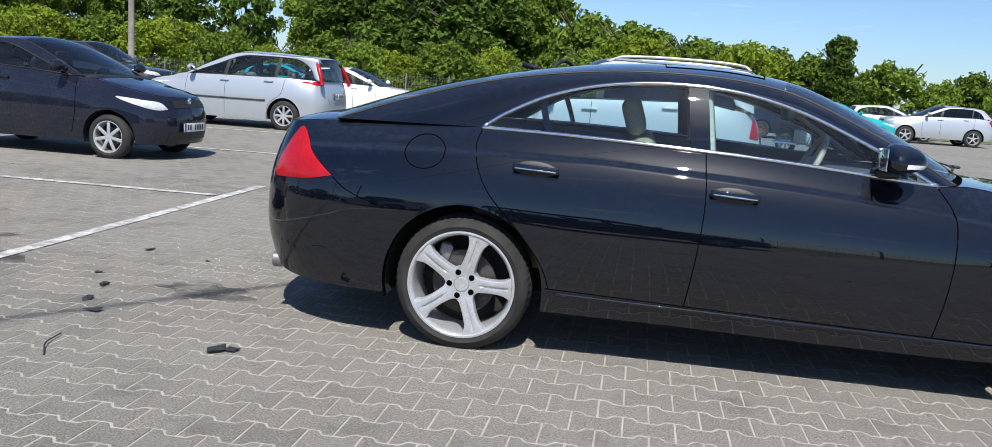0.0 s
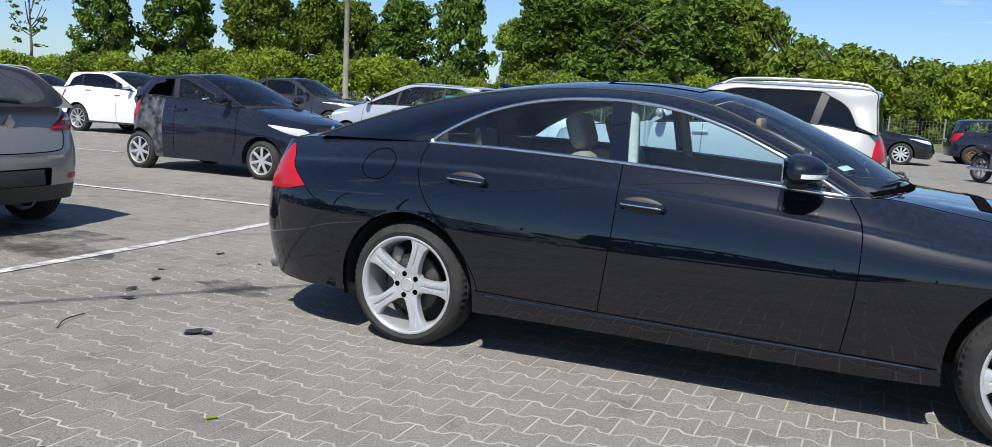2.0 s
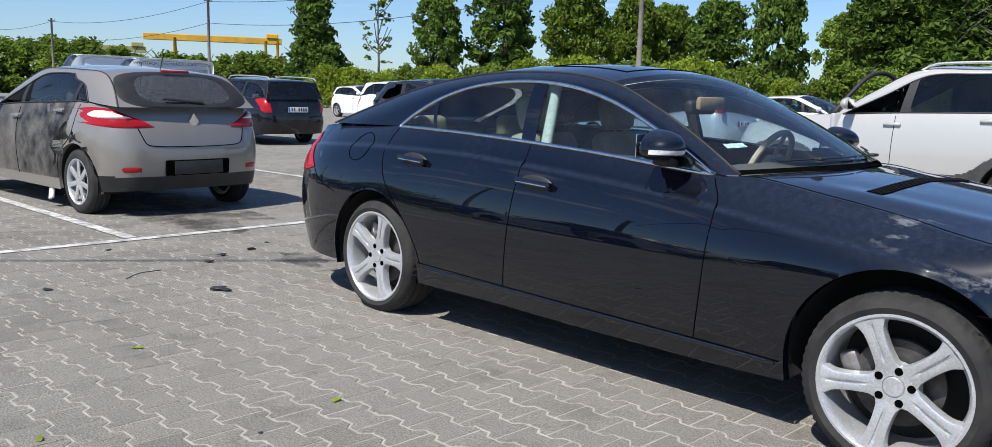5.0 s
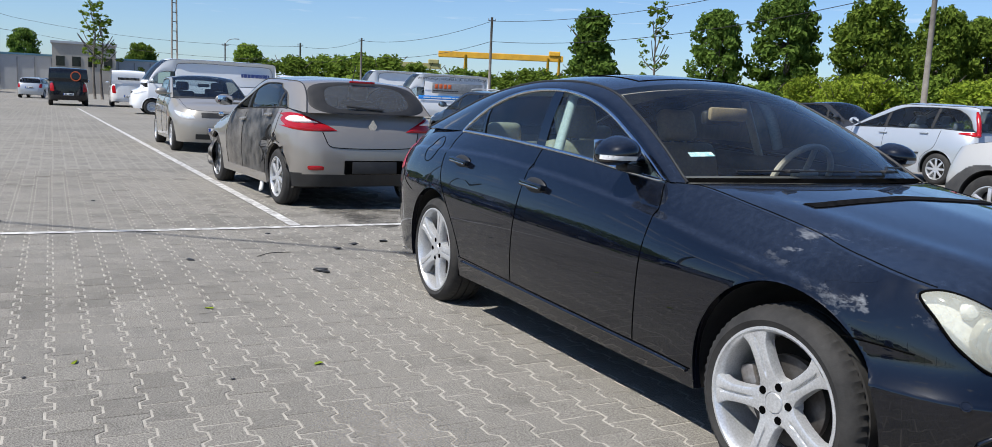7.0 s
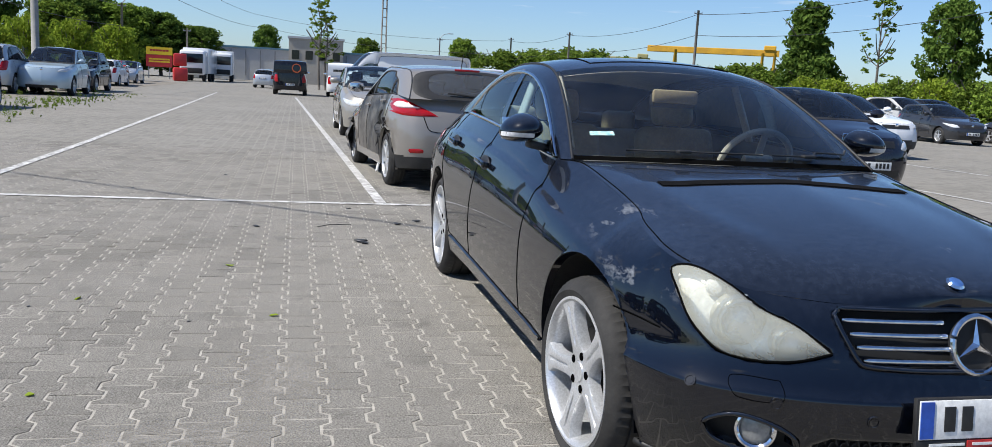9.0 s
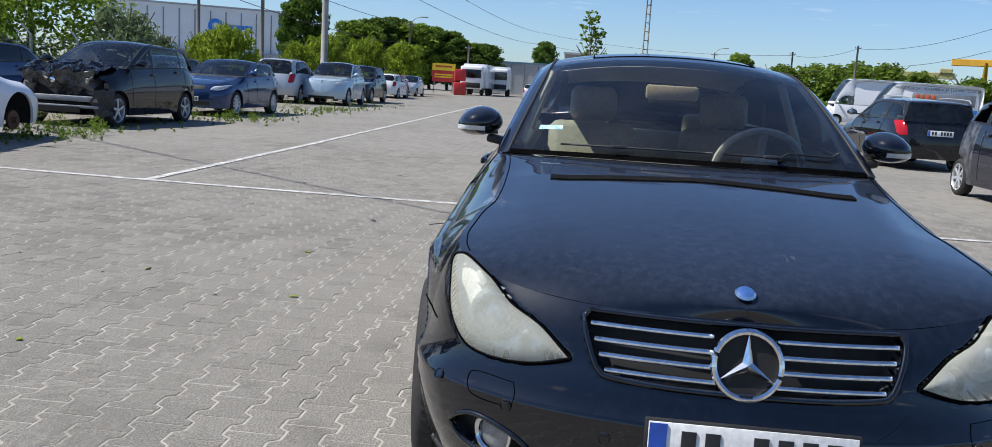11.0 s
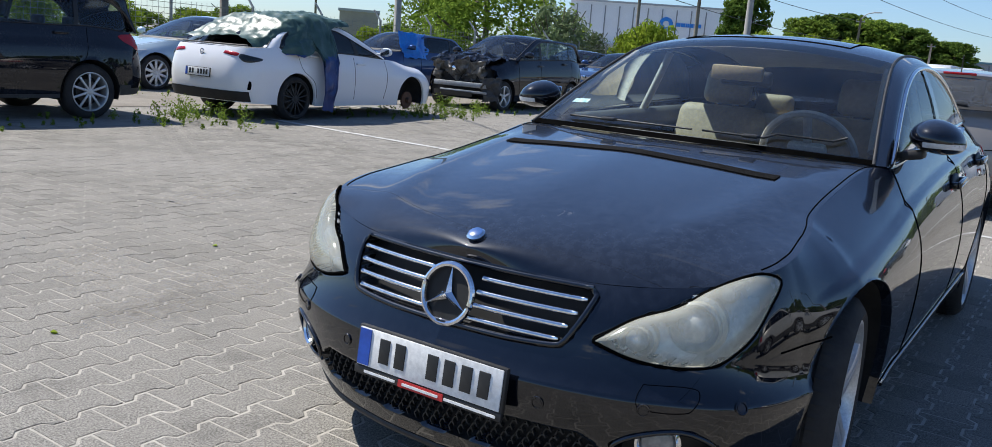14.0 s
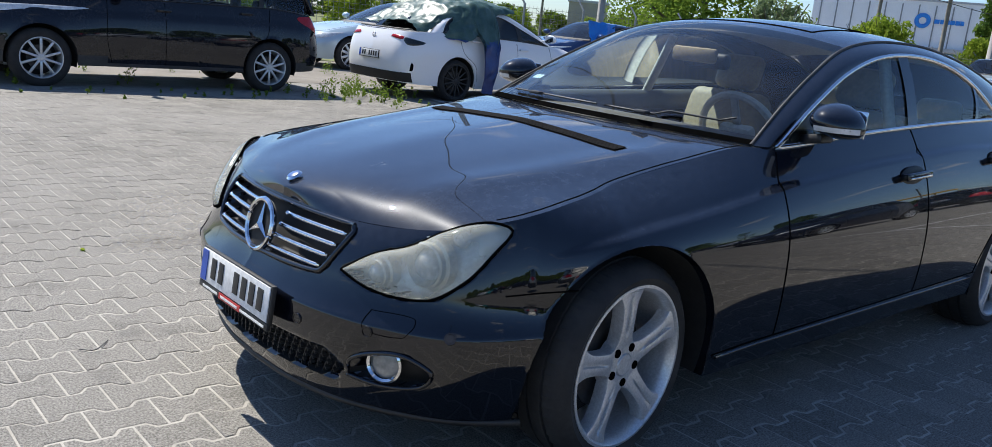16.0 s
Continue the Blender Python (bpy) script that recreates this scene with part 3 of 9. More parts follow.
def mirror_bm(s):
    bm = bmesh.new()
    bmesh.ops.create_uvsphere(bm, u_segments=20, v_segments=12, radius=1.0)
    for v in bm.verts:
        x, y, z = v.co
        v.co = (x * 0.085 * (1.0 if x > 0 else 0.35), y * 0.115, z * 0.075 * (1 if z > 0 else 0.85))
    box(bm, (0.0, -0.14, -0.035), (0.05, 0.14, 0.03), None, 0.01)
    if s < 0:
        bmesh.ops.scale(bm, vec=(1, -1, 1), verts=bm.verts)
    return bm


def build_car(name, label, at, rz, S, group="parked cars"):
    """Builds a car from its measures S. The origin lies under the rear axle; x points to the nose, y to the car's left."""
    car = thing(name, label, "car", at, rz, group)
    wb, rw, tw, rr = S["wheelbase"], S["wheel_r"], S["wheel_w"], S["rim_r"]
    sh = Shell(S["rows"], [(0, rw - 0.012), (wb, rw - 0.012)], S["arch"], S.get("n", 200), S.get("m", 30), S.get("crease"), S.get("power", 2.2), S.get("ledge"))
    pm = S["paint"]
    G, keep = sh.grid(S.get("change"))
    n = sh.n
    ks = np.arange(n)
    E = sh.at(ks, sh.P[:, 3])
    bx, by_, bz = E[::-1, 0], E[::-1, 1], E[::-1, 2]
    half = int(np.argmax(sh.P[:, 1]))
    xs_side = np.linspace(S["W"][-1][0] - 0.3, S["W"][0][0] + 0.3, 120)
    top_y = np.array([E[np.argmin(np.abs(E[:, 0] - x) + (E[:, 1] < 0.4) * 9), 1] for x in xs_side])
    top_y = np.convolve(np.pad(top_y, 4, mode="edge"), np.ones(9) / 9, "valid")
    top_z = np.array([E[np.argmin(np.abs(E[:, 0] - x) + (E[:, 1] < 0.4) * 9), 2] for x in xs_side])
    top_z = np.convolve(np.pad(top_z, 4, mode="edge"), np.ones(9) / 9, "valid")
    by = lambda x: np.interp(x, xs_side, top_y)
    zt = lambda x: np.interp(x, xs_side, top_z)
    # skin of the band, split into doors, bumpers and the rest
    C = (G[:-1, :-1] + G[1:, :-1] + G[1:, 1:] + G[:-1, 1:]) / 4
    rest = keep.copy()
    if "cut" in S:
        rest &= ~S["cut"](C)
    for nm, poly, side in S.get("panels", ()):
        hit = rest & inside(poly, C[..., 0], C[..., 2]) & (C[..., 1] * side > 0.3)
        if (nm, side) not in S.get("missing", ()):
            sub_grid(nm, G, hit, S.get("panel_mats", {}).get((nm, side), pm) if not nm.startswith("sill") else S.get("low", pm), car)
        rest &= ~hit
    low = S.get("low_z")
    if low:
        hit = rest & (C[..., 2] < low(C[..., 0]))
        sub_grid("lower_cladding", G, hit, S.get("low", M["plastic"]), car)
        rest &= ~hit
    for nm, test, mat_ in S.get("zones", ()):
        hit = rest & test(C)
        sub_grid(nm, G, hit, mat_, car)
        rest &= ~hit
    if "split_body" in S:
        hit = rest & (C[..., 0] < S["split_body"])
        sub_grid("rear_body", G, hit, pm, car)
        rest &= ~hit
    sub_grid("body", G, rest, pm, car)
    # bonnet and boot lid
    def cap(nm, sel, xc, prof, flip=False):
        e = E[sel]
        x0, x1 = (e[0, 0], e[-1, 0]) if not flip else (e[-1, 0], e[0, 0])
        cx = xc + (e[:, 0] - x1) / (x0 - x1 + 1e-9) * (x0 - xc)
        H = loft_cap(e, cx, prof(cx), S.get("cap_rows", 14), S.get("cap_p", 2.4))
        a = np.abs(np.linspace(-1, 1, H.shape[1] - 1))
        if nm == "bonnet" and "ridge" in S:
            H = S["ridge"](H)
        mid = np.broadcast_to(a[None] < S.get("cap_mid", 0.93), (H.shape[0] - 1, H.shape[1] - 1))
        if nm == "bonnet" and S.get("no_bonnet"):
            return H
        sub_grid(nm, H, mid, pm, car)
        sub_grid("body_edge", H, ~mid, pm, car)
        inset = S.get("cap_line", 0.93)
        for q in (int(round((1 - inset) / 2 * (H.shape[1] - 1))), int(round((1 + inset) / 2 * (H.shape[1] - 1)))):
            line = H[H[:, q, 0] < S.get("cap_line_x", 99), q]
            V, F = tube(line + (0, 0, 0.0005), S.get("cap_line_r", 0.0028), 5)
            link_mesh("shut_line", V, F, M["gap"], car)
        return H
    out = {"car": car, "shell": sh, "E": E, "by": by, "zt": zt, "G": G}
    sel = ks[(E[:, 0] >= S["cowl"][0]) & (ks < half + n // 2)]
    if len(sel) > 3:
        out["bonnet"] = cap("bonnet", sel, S["cowl"][1], smooth_fn(*zip(*S["bonnet"])))
    if "boot" in S:
        sel = ks[(E[:, 0] <= S["deck"][0]) & (ks > n // 3)]
        out["boot"] = cap("boot_lid", sel, S["deck"][1], smooth_fn(*zip(*S["boot"])), True)
    # glazed top
    tum = S.get("tumble", 0.45)
    W2 = spline([(x, z, 0) for x, z in S["W"]], 72)
    gy = lambda x, z: by(x) - np.maximum(z - zt(x), 0) * tum
    W = np.c_[W2[:, 0], gy(W2[:, 0], W2[:, 1]), np.maximum(W2[:, 1], zt(W2[:, 0]))]
    B = np.c_[W[:, 0], by(W[:, 0]), zt(W[:, 0]) - 0.004]
    R = spline(S["R"], 96)
    Rr = spline(S["R"], 72)
    gl = S.get("glass", M["glass_car"])
    for s in (1, -1):
        f = np.array((1, s, 1))
        skip = S.get("broken", {}).get(s, ())
        bands, lastx = [], None
        sg = strip(B * f, W * f, 0.012, 7)
        cx = (sg[:-1, :-1, 0] + sg[1:, 1:, 0]) / 2
        keepg = np.ones(cx.shape, bool)
        for a, b in skip:
            keepg &= ~((cx > a) & (cx < b))
        metal_w = np.zeros(cx.shape, bool)
        for a, b in S.get("solid", ()):
            metal_w |= (cx > a) & (cx < b)
        dark = np.zeros(cx.shape, bool)
        for a, b in S.get("tinted", ()):
            dark |= (cx > a) & (cx < b)
        sub_grid("side_glass", sg, keepg & ~metal_w & ~dark, S.get("glass_side", gl), car)
        sub_grid("side_glass", sg, keepg & dark, M["glass_dark"], car)
        sub_grid("side_panel", sg, metal_w, pm, car)
        rl = strip(W * f, Rr * f, S.get("rail_bulge", 0.02), 8)
        sub_grid("roof_rail", rl, np.ones((rl.shape[0] - 1, rl.shape[1] - 1), bool), pm, car)
        for x0, x1, slant in S.get("pillars", ()):
            zz = np.linspace(0, 1, 8)
            quad = []
            for xx in (x0, x1):
                xm = xx + slant
                i = np.argmin(np.abs(W[:, 0] - xm) + (W[:, 2] < zt(xm) + 0.05) * 0)
                ztop = np.interp(-xm, -W[:, 0], W[:, 2])
                zz_ = zt(xx) + (ztop - zt(xx)) * zz
                xx_ = xx + slant * zz
                quad.append(np.c_[xx_, (gy(xx_, zz_) + 0.012 * 4 * zz * (1 - zz) + 0.005) * s, zz_])
            Q = np.stack(quad, 1)
            sub_grid("door_pillar", Q, np.ones((7, 1), bool), S.get("pillar_mat", M["trim"]), car)
        trim = S.get("trim", M["trim"])
        V, F = tube(np.c_[W[:, 0], (W[:, 1] + 0.004) * s, W[:, 2]], S.get("trim_r", 0.008), 6)
        link_mesh("window_trim", V, F, trim, car)
        xb = np.linspace(S["W"][0][0], S["W"][-1][0], 50)
        V, F = tube(np.c_[xb, (by(xb) + 0.004) * s, zt(xb)], S.get("trim_r", 0.008), 6)
        link_mesh("belt_trim", V, F, trim, car)
        V, F = tube(R * f, 0.007, 5)
        link_mesh("roof_seal", V, F, M["trim"], car)
    t = np.linspace(-1, 1, 25)
    crown = np.interp(np.arange(96), np.linspace(0, 95, len(S["crown"])), S["crown"])
    bow = np.interp(np.arange(96), np.linspace(0, 95, len(S["bow"])), S["bow"])
    q = (1 - t**2)[None]
    T3 = np.stack([R[:, :1] + bow[:, None] * q, R[:, 1:2] * t[None], R[:, 2:] + crown[:, None] * (1 - np.abs(t)[None]**2.3)], -1)
    cx, cz = (T3[:-1, :-1, 0] + T3[1:, 1:, 0]) / 2, T3[:-1, :-1, 2]
    k = np.arange(95)[:, None] * np.ones((1, 24))
    kw = int(np.argmax(R[:, 0] < S["header"]))
    kr = int(np.argmax((R[:, 0] < S["rear_header"]) & (np.arange(96) > kw)))
    kb = int(np.argmax((R[:, 2] < S.get("rear_glass_low", -9)) & (np.arange(96) > kr))) or 95
    edge = (np.abs((t[:-1] + t[1:]) / 2) > 0.965)[None] & np.ones((95, 1), bool)
    sub_grid("windscreen", T3, (k < kw) & ~edge & (k > S.get("base_rows", 1)), S.get("windscreen", gl), car)
    if S.get("rear_glass", True):
        tm = ((t[:-1] + t[1:]) / 2)[None]
        span = (k - kr + 0.5) / max(kb - kr, 1) * 2 - 1
        pane = (k >= kr) & (k < kb) & (np.abs(tm / S.get("pane_w", 0.965))**S.get("pane_p", 8) + np.abs(span)**S.get("pane_p", 8) < 1) & ~edge
        sub_grid("rear_window", T3, pane, S.get("glass_rear", gl), car)
        roof = (k >= kw) & ~pane
    else:
        roof = k >= kw
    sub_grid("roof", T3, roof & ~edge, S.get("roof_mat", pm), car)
    if S.get("rear_edge_paint"):
        sub_grid("rear_pillar_edge", T3, edge & (k >= kr), pm, car)
        edge = edge & (k < kr)
    sub_grid("screen_surround", T3, edge | (k <= S.get("base_rows", 1)), S.get("surround_mat", M["trim"]) if S.get("trim_edge", True) else pm, car)
    out["top"], out["kw"], out["kr"], out["kb"] = T3, kw, kr, kb
    # floor pan and wheel wells
    edge_ = G[:n, 0].copy()
    for xw in (0, wb):
        edge_[:, 1] = np.where(np.abs(edge_[:, 0] - xw) < sh.arch + 0.03, np.minimum(edge_[:, 1], 0.5), edge_[:, 1])
    lo = np.stack([edge_, edge_ * (1, -1, 1)], 1) + (0, 0, 0.02)
    sub_grid("floor_pan", lo, np.ones((n - 1, 1), bool), M["under"], car)
    a = np.linspace(-0.25, math.pi + 0.25, 25)
    for xw in (0, wb):
        for s in (1, -1):
            yo = np.array([sh.at(sh.station("x", xw + sh.arch * math.cos(q_), max(rw + sh.arch * math.sin(q_), 0.25)), max(rw + sh.arch * math.sin(q_), 0.25))[1] for q_ in a])
            ring = lambda r, y: np.c_[xw + r * np.cos(a), s * y * np.ones(25), rw - 0.012 + r * np.sin(a)]
            Wl = np.stack([ring(sh.arch, yo - 0.001), ring(sh.arch - 0.004, yo - 0.03), ring(sh.arch + 0.005, yo - 0.06), ring(sh.arch + 0.01, yo * 0 + 0.5), ring(0.02, yo * 0 + 0.5)], 1)
            lip = np.zeros((24, 4), bool)
            lip[:, :1] = True
            sub_grid("wheel_arch_lip", Wl, lip, S.get("arch_mat", pm), car)
            sub_grid("wheel_well", Wl, ~lip, M["under"], car)
            i = 2 * (xw > 0) + (s < 0)
            wheel(car, xw, s * (S["track"] / 2 - S.get("inset", {}).get(i, 0.0)), rw, tw, rr, S.get("wheels", {}).get(i, S["style"]), (M["rubber"], S.get("rim", M["alloy"])), s, S.get("tread", False), S.get("sag", {}).get(i, 0.0), S.get("roll", {}).get(i, 0.0), S.get("steer", 0.0) if xw > 0 else 0.0)
    # inside
    if S.get("inside", True):
        cm = S.get("cloth", M["dark_cloth"])
        fx, sz = S["seat_x"], S.get("seat_z", 0.42)
        seat(car, fx, 0.36, sz, cm, "front_seat")
        seat(car, fx, -0.36, sz, cm, "front_seat")
        seat(car, fx - 0.85, 0, sz + 0.02, cm, "rear_bench", False, 1.2, 22, 0.55)
        for yy in (0.36, -0.36):
            hd = shared("rear_headrest", 0, lambda: box_bm((0.09, 0.24, 0.15), 0.05), cm, car)
            hd.matrix_local = pose(fx - 1.12, yy, sz + 0.70)
        ob = shared("dashboard", 0, lambda: box_bm((0.5, 1.36, 0.30), 0.08), S.get("dash", M["trim"]), car)
        ob.matrix_local = pose(S["dash_x"], 0, S["dash_z"])
        steering_wheel(car, *S.get("wheel_at", (S["dash_x"] - 0.38, 0.37, S["dash_z"] + 0.06)), S.get("wheel_mat", M["trim"]))
        ob = shared("rear_view_mirror", 0, lambda: box_bm((0.05, 0.24, 0.07), 0.02), M["trim"], car)
        ob.matrix_local = pose(S["header"] + 0.10, 0, S["mirror_z"])
    # shut lines
    for nm, pts in S.get("seams", ()):
        for s in (1, -1):
            P = np.array([sh.side(x, z, 0.0)[0] for x, z in spline([(x, z, 0) for x, z in pts], 26)[:, :2]]) * (1, s, 1)
            V, F = tube(P, S.get("seam_r", 0.003), 5)
            link_mesh(nm, V, F, M["gap"], car)
    for hx, hz in S.get("handles", ()):
        for s in (1, -1):
            p, nn = sh.side(hx, hz)
            ob = shared("door_handle", 0, handle_bm, S.get("handle_mat", pm), car)
            ob.matrix_local = Matrix.Translation(p * (1, s, 1)) @ pose(0, 0, 0, 4, 0, 0 if s > 0 else 180)
    if "mirror" in S:
        mx, mz = S["mirror"]
        for s in (1, -1):
            ob = shared("door_mirror", s, lambda: mirror_bm(s), S.get("mirror_mat", pm), car)
            ob.matrix_local = pose(mx, s * (float(by(mx - 0.12)) + 0.16), mz)
            shared("mirror_glass", 0, lambda: box_bm((0.004, 0.18, 0.11), 0.02, (-0.030, 0, 0)), M["chrome"], ob)
    for nm, poly, where, mat_, lift in S.get("lights", ()):
        for s in (1, -1):
            lens_patch(nm, sh, poly, where, s, mat_, lift, car, 5, 26)
    # crumpled metal
    for c, r, push, rough in S.get("dents", ()):
        for ob in car.children_recursive:
            if ob.type != "MESH" or ob.name.split(".")[0] in ("tyre", "rim", "brake_disc", "wheel_back") or ob.parent != car or ob.data.users > 1:
                continue
            base, centre = ob.matrix_local.translation.copy(), Vector(c)
            co = np.empty(len(ob.data.vertices) * 3)
            ob.data.vertices.foreach_get("co", co)
            dist = np.linalg.norm(co.reshape(-1, 3) + np.array(base) - np.array(c), axis=1)
            if dist.min() > r:
                continue
            for k in np.nonzero(dist < r)[0]:
                v = ob.data.vertices[int(k)]
                q = base + v.co
                w = (1 - (dist[k] / r)**2)**1.2
                v.co += w * (Vector(push) + (noise.noise_vector(q * 6.0) + noise.noise_vector(q * 14.0) * 0.5) * rough)
            ob.data.update()
    return out


def lens_patch(nm, sh, poly, where, s, mat_, lift, car, rings=9, count=44):
    """A lamp glass lying on the skin, inside a smooth outline given in (x, z) for sides or (y, z) for front and rear."""
    O = spline([(a, b, 0) for a, b in poly + poly[:1]], count + 1)[:-1, :2]
    c = O.mean(0)
    V = []
    for k in range(rings):
        f = 1 - k / (rings - 1)
        for p in O:
            a, b = c + (p - c) * f
            h = lift * (1 - f**4)
            if where == "side":
                q, nn = sh.side(a, b, 0.004 + h)
            else:
                q, nn = sh.face(a, b, 0.004 + h, where)
            V.append(q * (1, s, 1))
    F = [(k * count + i, k * count + (i + 1) % count, (k + 1) * count + (i + 1) % count, (k + 1) * count + i) for k in range(rings - 1) for i in range(count)]
    A, Q = np.array(V), np.array(F)
    nn = np.cross(A[Q[:, 1]] - A[Q[:, 0]], A[Q[:, 2]] - A[Q[:, 0]])
    if (nn * (A[Q].mean(1) - (1.3, 0, 0.6))).sum() < 0:
        F = [f[::-1] for f in F]
    return link_mesh(nm, V, F, mat_, car)


def common_spec(L):
    """Measures of an ordinary car from a few sizes: wheelbase, overhangs, half-width, heights."""
    wb, fo, ro, w, H = L["wb"], L["fo"], L["ro"], L["w"], L["H"]
    xf, xr = wb + fo, -ro
    zn, zc, xc = L["nose"], L["cowl_z"], L["cowl_x"]
    z1, zg = L["belt_rear"], L["tail_z"]
    g = L.get("clear", 0.2)
    rows = [(xf, 0, g, zn, 0.05, 0.10, 0.47), (xf - 0.03, 0.38 * w, g, zn, 0.05, 0.10, 0.47), (xf - 0.11, 0.66 * w, g, zn + 0.01, 0.05, 0.12, 0.48), (xf - 0.30, 0.88 * w, g, zn + 0.04, 0.04, 0.14, 0.5),
            (xf - 0.58, 0.965 * w, g + 0.02, zn + (zc - zn) * 0.45, 0.02, 0.16, 0.6), (wb, w * 0.99, g + 0.02, zn + (zc - zn) * 0.62, 0.02, 0.17, 0.62), ((wb + xc) / 2, w, g, zn + (zc - zn) * 0.88, 0.03, 0.16, 0.6),
            (xc - 0.02, w, g, zc, 0.04, 0.10, 0.6), (wb * 0.5, w, g, zc + (z1 - zc) * 0.5, 0.04, 0.09, 0.6), (0.3, w, g, z1 - 0.01, 0.03, 0.09, 0.6), (0.0, w * 0.995, g + 0.02, z1, 0.02, 0.10, 0.62), (xr + 0.5, w * 0.975, g + 0.03, (z1 + zg) / 2, 0.02, 0.11, 0.62),
            (xr + 0.22, w * 0.90, g + 0.04, zg, 0.04, 0.11, 0.58), (xr + 0.07, w * 0.72, g + 0.05, zg, 0.05, L.get("rake", 0.1), 0.55), (xr + 0.015, w * 0.4, g + 0.05, zg, 0.05, L.get("rake", 0.1), 0.52), (xr, 0, g + 0.05, zg, 0.05, L.get("rake", 0.1), 0.52)]
    xh, xre = L["header"], L["roof_end"]
    xg = xr + L.get("rake", 0.1) + L.get("glass_in", 0.08)
    top = w - 0.10 - (H - zc) * 0.30
    ztop = H - 0.055
    Wp = [(xc - 0.10, zc), ((xc + xh) / 2 - 0.13, (zc + ztop) / 2 - 0.02), (xh - 0.12, ztop - 0.06), ((xh * 2 + xre) / 3, ztop - 0.035), ((xh + 2 * xre) / 3, ztop - 0.045), (L["quarter"] + 0.12, ztop - 0.08), (L["quarter"] - 0.10, (z1 + ztop) / 2), (L["quarter"] - 0.22, z1)]
    Rp = [(xc, w - 0.13, zc + 0.01), ((xc + xh) / 2, (w - 0.13 + top) / 2, (zc + ztop) / 2 + 0.03), (xh, top, ztop), ((xh * 2 + xre) / 3, top, ztop + 0.012), ((xh + 2 * xre) / 3, top - 0.005, ztop), (xre, top - 0.02, ztop - 0.03), ((xre * 0.55 + xg * 0.45), top - 0.005, zg + (ztop - zg) * 0.60), (xg, w - 0.17, zg)]
    S = dict(rows=rows, wheelbase=wb, wheel_r=L.get("r", 0.31), wheel_w=L.get("tw", 0.2), rim_r=L.get("rim", 0.205), arch=L.get("r", 0.31) + 0.055, track=2 * w - L.get("tw", 0.2) - 0.05, style=L.get("style", ("five", 5)), W=Wp, R=Rp,
             crown=(0.0, 0.02, 0.05, 0.055, 0.05, 0.04, 0.02, 0.0), bow=(0.16, 0.12, 0.07, 0, 0, -0.05, -0.07, -0.06), header=xh, rear_header=xre, cowl=(xc + 0.02, xc + 0.17),
             bonnet=((xf - 0.10, zn), (xf - 0.2, zn + 0.035), (xf - 0.45, zn + (zc - zn) * 0.5), (wb, zn + (zc - zn) * 0.75), (xc + 0.15, zc + 0.01)), paint=L["paint"], tumble=0.33,
             seat_x=xc - 1.15, dash_x=xc - 0.12, dash_z=zc - 0.13, mirror_z=H - 0.20, seat_z=L.get("seat_z", 0.45), mirror=(xc - 0.22, zc + 0.12), seam_r=0.004, n=L.get("n", 130), m=L.get("m", 20),
             handles=L.get("handles", ((wb * 0.5 + 0.02, zc - 0.09), (0.35, z1 - 0.10))), pillars=L.get("pillars", ((wb * 0.5 - 0.06, wb * 0.5 + 0.03, -0.06), (0.1, 0.15, -0.05))))
    d = L.get("doors", (xc - 0.05, wb * 0.5, 0.12))
    S["seams"] = [("shut_line", [(d[0], zc - 0.02), (d[0] + 0.02, 0.6), (d[0] - 0.04, 0.30)]), ("shut_line", [(d[1], zt_) for zt_ in (zc, 0.6, 0.30)])]
    S["panels"] = [("front_door", [(d[1], 0.3), (d[0], 0.3), (d[0], 1.3), (d[1], 1.3)], s) for s in (1, -1)]
    if len(d) > 2:
        S["seams"].append(("shut_line", [(d[2] - 0.12, z1 - 0.03), (d[2] - 0.05, 0.75), (d[2] + 0.2, 0.55), (d[2] + 0.26, 0.32)]))
        S["panels"] += [("rear_door", [(d[1], 0.3), (d[2] + 0.25, 0.3), (d[2] + 0.1, 0.62), (d[2] - 0.1, 1.3), (d[1], 1.3)], s) for s in (1, -1)]
    y1 = 0.9 * w
    zl = L.get("lamp_z", zn - 0.06)
    S["lights"] = [("headlight", [(0.55 * w, zl - 0.05), (0.72 * w, zl - 0.06), (0.87 * w, zl - 0.01), (0.915 * w, zl + 0.085), (0.80 * w, zl + 0.06), (0.62 * w, zl + 0.03)], "front", M["headlamp"], 0.015)]
    tz = L.get("tail_lamp", (zg - 0.32, zg - 0.05))
    S["lights"].append(("tail_light", [(0.68 * w, tz[0]), (0.80 * w, tz[0] - 0.01), (0.875 * w, tz[0] + 0.02), (0.89 * w, (tz[0] + tz[1]) / 2), (0.86 * w, tz[1]), (0.74 * w, tz[1])], "rear", M["red_lens"], 0.012))
    S.update(L.get("more", {}))
    return S


